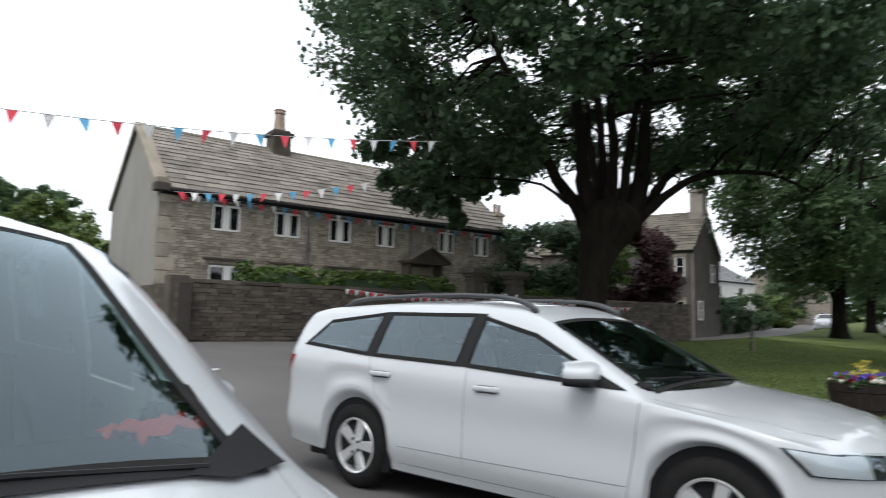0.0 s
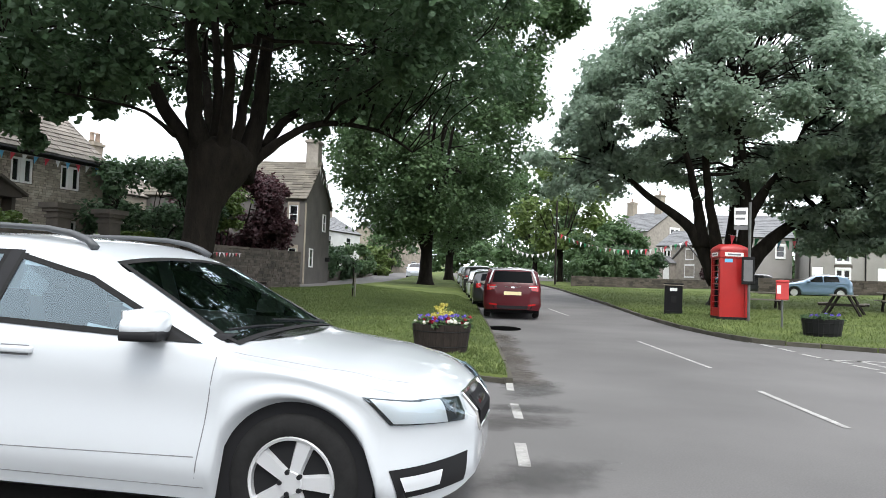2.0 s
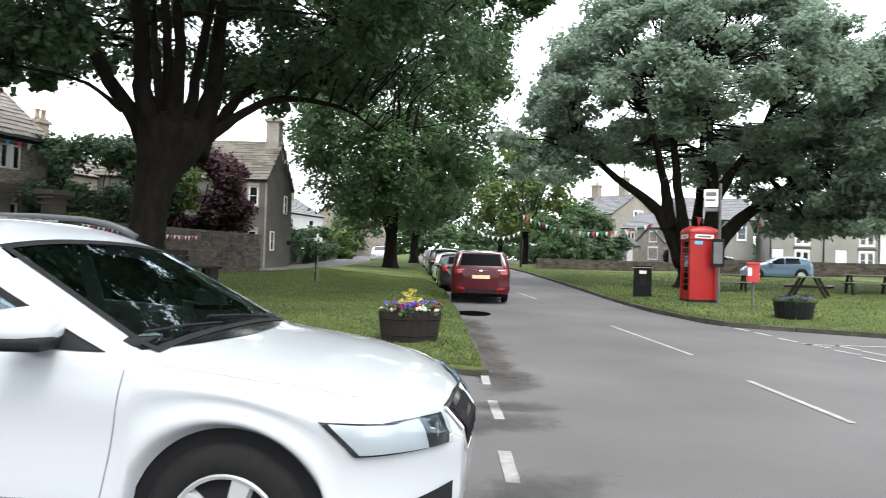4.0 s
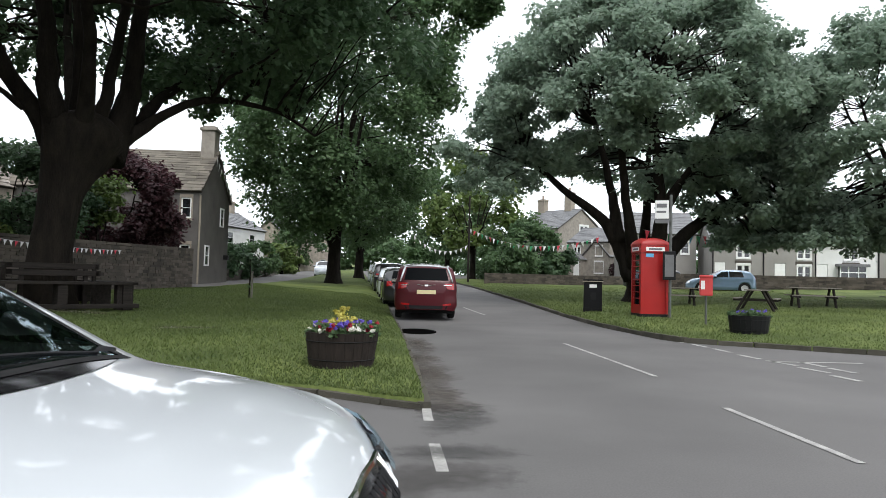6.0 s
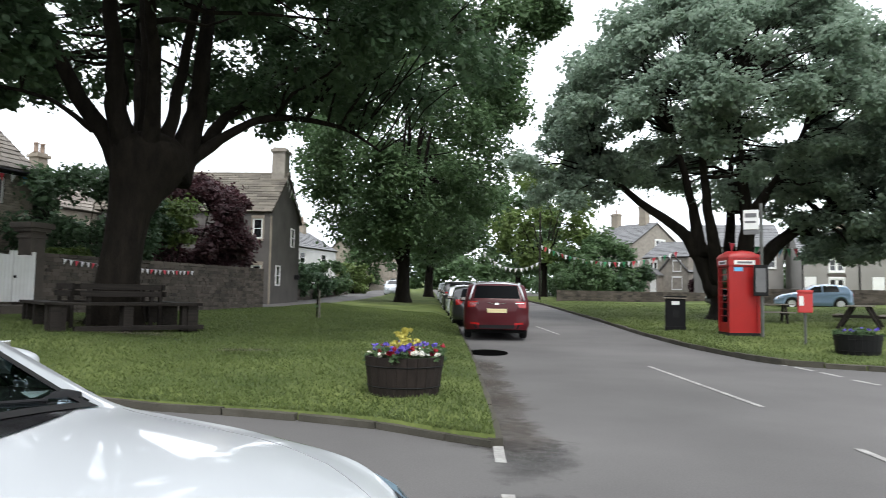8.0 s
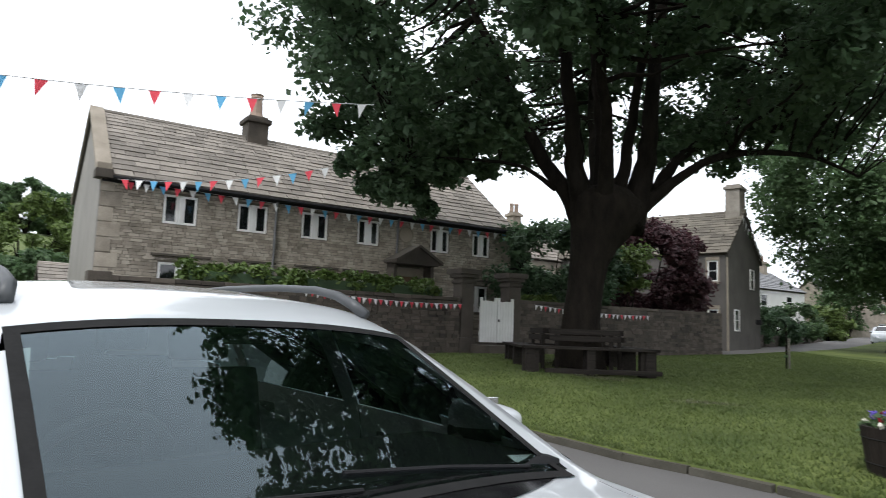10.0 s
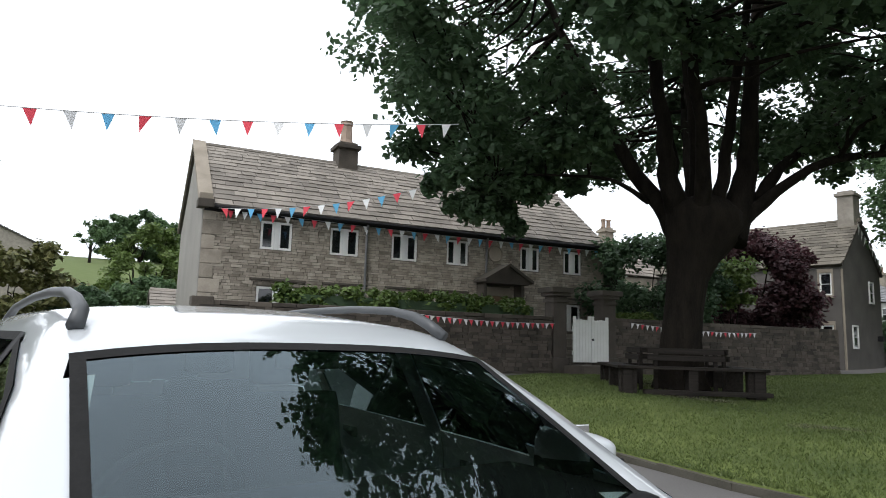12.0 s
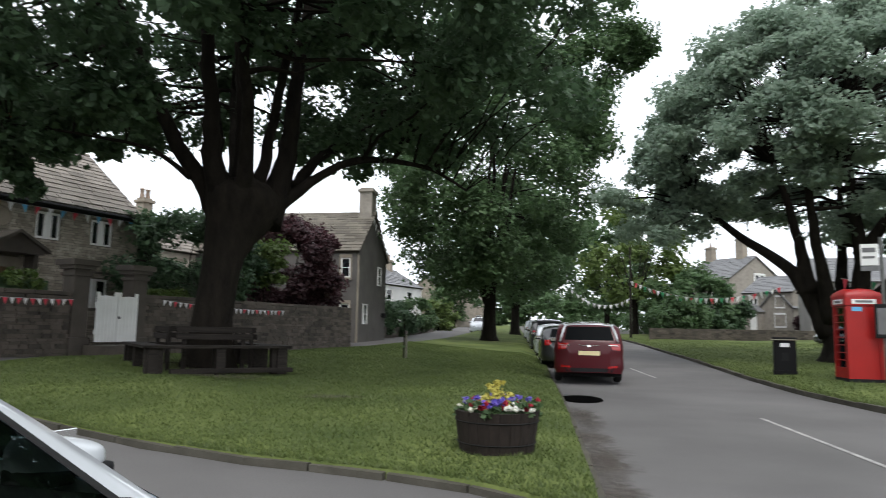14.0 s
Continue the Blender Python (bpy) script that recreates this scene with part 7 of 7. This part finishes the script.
for i, (x, y, h, r, f) in enumerate([(-15.0, 45.5, 2.3, 1.3, "leaf"), (-14.9, 49.0, 2.0, 1.2, "leaf"), (-15.6, 53.0, 2.5, 1.4, "leaf"), (-16.0, 57.5, 2.9, 1.6, "leaf_mid")]):
    round_tree("garden_bush", x, y, land(x, y), h, r, 0.2, 0.1, 16, 150, 0.26, M[f], "green garden bush behind the lane wall", 90 + i, 4, 0.4, 0.75)

# ---- the hill and gardens to the west ----
west = [(-118, 27.5, 12.0, 8.4, 3.4, "leaf_mid", "dark green tree on the hilltop"), (-117, 31.5, 12.0, 9.2, 3.6, "leaf_mid", "dark green tree on the hilltop"), (-120, 35.5, 12.3, 9.0, 3.8, "leaf_mid", "dark green tree on the hilltop"), (-116, 39.5, 11.9, 9.5, 4.2, "leaf_mid", "dark green tree on the hilltop"),
        (-43.0, 14.8, 1.0, 7.2, 2.3, "leaf_light", "light green garden tree"), (-42.0, 17.6, 1.0, 6.0, 2.4, "leaf_light", "light green garden tree"), (-36.0, 13.2, 0.9, 3.4, 1.9, "leaf_mid", "rounded green garden bush"),
        (-30.2, 7.0, 0.8, 4.0, 2.2, "leaf_olive", "olive green rhododendron bush"), (-30.8, 3.6, 0.8, 4.2, 2.6, "leaf_olive", "olive green rhododendron bush"), (-31.0, -1.0, 0.8, 4.0, 2.6, "leaf_olive", "olive green rhododendron bush"), (-29.6, 9.4, 0.8, 2.4, 1.5, "leaf", "dark green garden bush")]
for i, (x, y, z, h, r, f, lab) in enumerate(west):
    round_tree("hill_tree" if i < 4 else "garden_tree" if i < 6 else "garden_bush", x, y, z, h, r, h * (0.15 if i < 6 else 0.05), 0.3 if i < 6 else 0.12, 46, 260 if i < 6 else 420, 0.42 if i < 4 else 0.21, M[f], lab, 110 + i, 5, None, r * 0.30)
bare = round_tree("hill_tree", -108, 22.6, 10.8, 7.0, 2.0, 3.0, 0.22, 12, 60, 0.36, M["leaf_mid"], "thin half-bare tree on the hilltop", 131, 5, 3.0, 0.8)
round_tree("garden_tree", -21.0, 3.0, 0.8, 6.6, 2.3, 2.6, 0.22, 40, 220, 0.18, M["leaf_mid"], "green tree beside the car park", 132, 5, 2.2, 0.8)
barn = house("far_house", pose(-75.0, 1.5, 3.0, 0, 0, 0), 9.0, 11.0, -2, 5.2, 7.6, M["stone_grey"], M["slate_blue"], "pale stone house with a plain gable across the gardens", 0.5)

# ---- bunting ----
COLS = ["flag_red", "flag_white", "flag_blue"]


def bunting(a, b, sag, step, w, h, cols, label, start=0):
    a, b = Vector(a), Vector(b)
    t = thing("bunting", pose(a.x, a.y, a.z), label, "bunting")
    n = max(3, int((b - a).length / step))
    at = lambda u: (b - a) * u - Vector((0, 0, sag * 4 * u * (1 - u)))
    part("cord", tubem([at(k / 24) for k in range(25)], 0.006, 4), M["cord"], t)
    rnd = random.Random(n + start)
    for i in range(n):
        p = at((i + 0.5) / n)
        d = (at((i + 0.6) / n) - at((i + 0.4) / n)).normalized()
        lean = Vector((rnd.uniform(-0.12, 0.12), rnd.uniform(-0.12, 0.12), 0)) * h * 2
        bm = bmesh.new()
        v = [bm.verts.new(p - d * w / 2), bm.verts.new(p + d * w / 2), bm.verts.new(p + Vector((0, 0, -h)) + lean), bm.verts.new(p + lean * 0.3 + Vector((0, 0, -h * 0.35)))]
        bm.faces.new((v[0], v[3], v[2]))
        bm.faces.new((v[0], v[1], v[3]))
        bm.faces.new((v[1], v[2], v[3]))
        part("flag", bm, M[cols[(i + start) % len(cols)]], t)
    return t


bunting(front(S0 + 0.5, 0.15, 4.93), front(S1 - 0.2, 0.15, 4.85), 0.06, 0.40, 0.19, 0.26, COLS, "red, white and blue bunting strung under the cottage eaves")
bunting(front(-1.9, 0.25, 4.92), (TX - 2.2, TY - 0.9, 6.3), 0.55, 0.42, 0.22, 0.28, COLS, "red, white and blue bunting from the eaves to the sycamore")
bunting((-10.5, -0.3, 4.0), (-7.9, 11.2, 4.95), 0.28, 0.44, 0.165, 0.23, ["flag_red", "flag_white", "flag_blue"], "red, white and blue bunting over the car park")
bunting(front(2.3, WALL + 0.10, 2.12), front(7.4, WALL + 0.10, 1.98), 0.08, 0.165, 0.13, 0.17, ["flag_white", "flag_red"], "small red and white bunting along the garden wall")
bunting(front(10.3, WALL + 0.10, 2.10), front(16.0, WALL + 0.10, 1.95), 0.08, 0.20, 0.13, 0.17, ["flag_white", "flag_white", "flag_red"], "small pale bunting along the garden wall")
bunting((-12.1, 37.5, 7.2), (-12.6, 41.5, 5.6), 0.05, 0.5, 0.25, 0.4, ["flag_white"], "white bunting up the house gable")
bunting((0.9, 62.0, 5.6), (10.6, 54.0, 4.6), 1.1, 0.42, 0.26, 0.42, ["flag_white", "flag_red", "flag_white", "flag_green"], "pale bunting hung across the street")
bunting((-4.0, 62.0, 5.0), (0.9, 62.0, 4.2), 1.0, 0.42, 0.26, 0.36, ["flag_white"], "pale bunting hung across the street")
bunting((-12.4, 43.0, 6.0), (-7.0, 43.0, 4.4), 0.4, 0.45, 0.26, 0.36, ["flag_white"], "pale bunting from the house to the lime tree")
bunting((8.6, 33.5, 3.6), (20.0, 44.0, 5.0), 0.5, 0.6, 0.35, 0.45, ["flag_red", "flag_white", "flag_blue", "flag_green"], "red, white and green bunting before the terrace")
pole = thing("telegraph_pole", pose(0.9, 62.0, land(0.9, 62)), "tall wooden telegraph pole by the street", "pole")
part("shaft", tubem([(0, 0, -0.3), (0, 0, 7.5)], [0.10, 0.07], 8), M["wood"], pole)

# ---- belt of woods and garden walls closing the view ----
rnd = random.Random(5)
belt = []
for i in range(420):
    x = rnd.uniform(-70, 62)
    y = 118 + rnd.uniform(-6, 10) + 0.06 * abs(x)
    belt.append((x, y, land(max(-60, min(x, 45)), 110) + rnd.uniform(0.5, 6.5 + 2.0 * math.sin(x * 0.21)), rnd.uniform(1.6, 2.6)))
v, f = leaves(belt, 110, 0.75, 77)
woods = new("far_woods", mesh_np("far_woods", v, f, M["leaf_mid"]))
tagged(woods, "green belt of woods and gardens closing the view", "woods", "", "stuff")
for i, (x, y, h, r, f) in enumerate([(4.6, 60.0, 3.4, 2.2, "leaf_mid"), (7.0, 63.0, 3.6, 1.9, "leaf"), (2.8, 78.0, 5.5, 3.0, "leaf_mid"), (16.4, 70.0, 3.2, 1.5, "leaf_red"), (-19.5, 84.0, 6.0, 3.2, "leaf_mid"), (-17.0, 68.0, 3.4, 1.8, "leaf_light")]):
    round_tree("garden_bush", x, y, land(x, y), h, r, 0.2, 0.14, 22, 170, 0.30, M[f], "green garden bush beyond the road", 140 + i, 4, 0.5, r * 0.42)
far_wall = thing("far_garden_wall", pose(2.2, 57.0, land(2.2, 57.0), 0, 0, 4), "low grey stone garden wall beyond the green", "wall", "", "structure")
part("wall_core", boxm(0, 14, 0.03, 0.35, -0.4, 0.98, 0.03), M["mortar_dark"], far_wall)
masonry(far_wall, 14, 1.0, -0.3, 0.13, 52, M["stone_dark"], (), 0, None, 0.06, "stone", (0.2, 0.6))
row2 = house("lane_house", pose(-21.0, 84.0, 1.4, 0, 0, 60), 9.0, 6.0, -0.5, 4.4, 6.4, M["stone"], M["slate_blue"], "grey stone house at the top of the lane", 0.4, wins=[(x, x + 1.0, z, z + 1.0) for z in (0.8, 2.9) for x in (1.5, 6.0)])

back_house = house("rear_cottage", pose(-22.2, 29.0, 0.6, 0, 0, 79), 7.0, 5.0, -0.3, 4.4, 6.2, M["stone"], M["slate"], "stone cottage with a chimney behind the garden", 0.3, wins=[(x, x + 0.9, z, z + 1.0) for z in (0.9, 2.9) for x in (1.2, 4.6)])
chimney(back_house, 4.9, 2.5, 5.9, 7.3, 0.6, 0.6, M["stone_plain"], 2)

# ---- grass, soil and dirt ----


def blades(fn, n, smax, tmax, size, seed, name, label, tpow=1.0, smin=0.0):
    rs = np.random.RandomState(seed)
    s, t = smin + (smax - smin) * rs.random_sample(n), tmax * rs.random_sample(n) ** tpow
    p = np.array([fn(a, b) for a, b in zip(s, t)])
    ang = rs.uniform(0, 2 * math.pi, n)
    h = size * rs.uniform(0.5, 1.4, n)
    side = np.stack([np.cos(ang), np.sin(ang), np.zeros(n)], 1)
    lean = np.stack([rs.normal(0, 0.45, n), rs.normal(0, 0.45, n), np.ones(n)], 1) * h[:, None]
    w = (h * 0.22)[:, None]
    v = np.stack([p - side * w, p + side * w, p + lean], 1).reshape(-1, 3)
    ob = new(name, mesh_np(name, v, np.arange(3 * n).reshape(n, 3), M["blade"]))
    return tagged(ob, label, "grass", "", "stuff")


blades(left_green, 190000, 1.0, 0.30, 0.034, 1, "lawn_grass", "short mown grass blades of the green", 1.5)
blades(right_green, 120000, 0.75, 0.75, 0.036, 2, "rough_grass", "rough uneven grass of the far green", 1.2)
blades(right_green, 4500, 0.6, 0.6, 0.075, 3, "grass_tufts", "longer pale tufts of grass on the far green", 1.0)


def splat(name, x, y, r, zfn, material, label, seed, stretch=1.0, turn=0.0, lift=0.008):
    """An irregular patch lying on the ground."""
    bm = bmesh.new()
    n = 28
    fade = bm.verts.layers.float.new("fade")
    c = bm.verts.new((x, y, zfn(x, y) + lift))
    c[fade] = 0.85
    rings = []
    for k in (0.5, 1.0):
        ring = []
        for i in range(n):
            a = 2 * math.pi * i / n
            q = r * k * (1 + 0.45 * noise.noise((math.cos(a) * 1.3 + seed, math.sin(a) * 1.3, seed * 0.7)) + 0.12 * noise.noise((math.cos(a) * 5, math.sin(a) * 5, seed)))
            dx, dy = q * math.cos(a) * stretch, q * math.sin(a)
            px, py = x + dx * math.cos(turn) - dy * math.sin(turn), y + dx * math.sin(turn) + dy * math.cos(turn)
            ring.append(bm.verts.new((px, py, zfn(px, py) + lift)))
        rings.append(ring)
    for i in range(n):
        j = (i + 1) % n
        bm.faces.new((c, rings[0][i], rings[0][j]))
        bm.faces.new((rings[0][i], rings[1][i], rings[1][j], rings[0][j]))
    for v in rings[0]:
        v[fade] = 0.55
    ob = part(name, bm, material, None, "", True)
    return tagged(ob, label, "ground patch", "", "structure")


splat("bare_patch", TX, TY, 1.5, on_left, M["soil_patch"], "bare trodden soil round the foot of the tree", 3, lift=0.06)
splat("bare_patch", -3.58, 14.15, 0.42, on_left, M["soil_patch"], "small bare soil patch in the grass", 5, 1.5, 0.3, 0.065)
splat("bare_patch", -6.3, 15.7, 0.5, on_left, M["soil_patch"], "bare trodden soil before the tree bench", 8, 1.8, 0.6, 0.065)
for i, (x, y, r, st, tu) in enumerate([(0.95, 9.5, 0.42, 1.8, 1.4), (0.75, 7.6, 0.40, 2.0, 0.6), (0.55, 9.95, 0.30, 1.6, 0.1), (0.9, 8.3, 0.28, 2.2, 0.2), (-0.3, 19.4, 0.55, 1.8, 1.6), (-1.6, 9.2, 0.30, 2.4, 0.2), (1.1, 6.0, 0.35, 2.0, 0.9)]):
    splat("road_stain", x, y, r, land, M["dirt"] if i % 3 else M["wet"], "dark damp dirt on the asphalt by the kerb", 11 + i, st, tu, 0.003 + 0.0012 * i)

# leaf litter gathered in the gutter of the green
rnd = random.Random(44)
for k in range(9):
    gx, gy = poly_at(EAST_OF_LEFT, 0.004 + 0.011 * k)
    splat("gutter_litter", gx + 0.22 + rnd.uniform(-0.05, 0.12), gy + rnd.uniform(-0.2, 0.2), rnd.uniform(0.30, 0.42), land, M["grit"], "brown leaf litter and grit in the gutter", 61 + k, rnd.uniform(2.0, 3.2), 1.66, 0.002 + 0.0009 * k)

# unseen wall added behind the camera, to darken what the car windows reflect
yard_wall = part("yard_wall", boxm(-32, 34, -0.25, 0.25, -0.5, 5.4, 0.02), M["stone_plain"], None, "", False, pose(0, -15.0, 0, 0, 0, 2))
tagged(yard_wall, "unseen added wall that darkens reflections in the car windows", "wall", "", "structure")
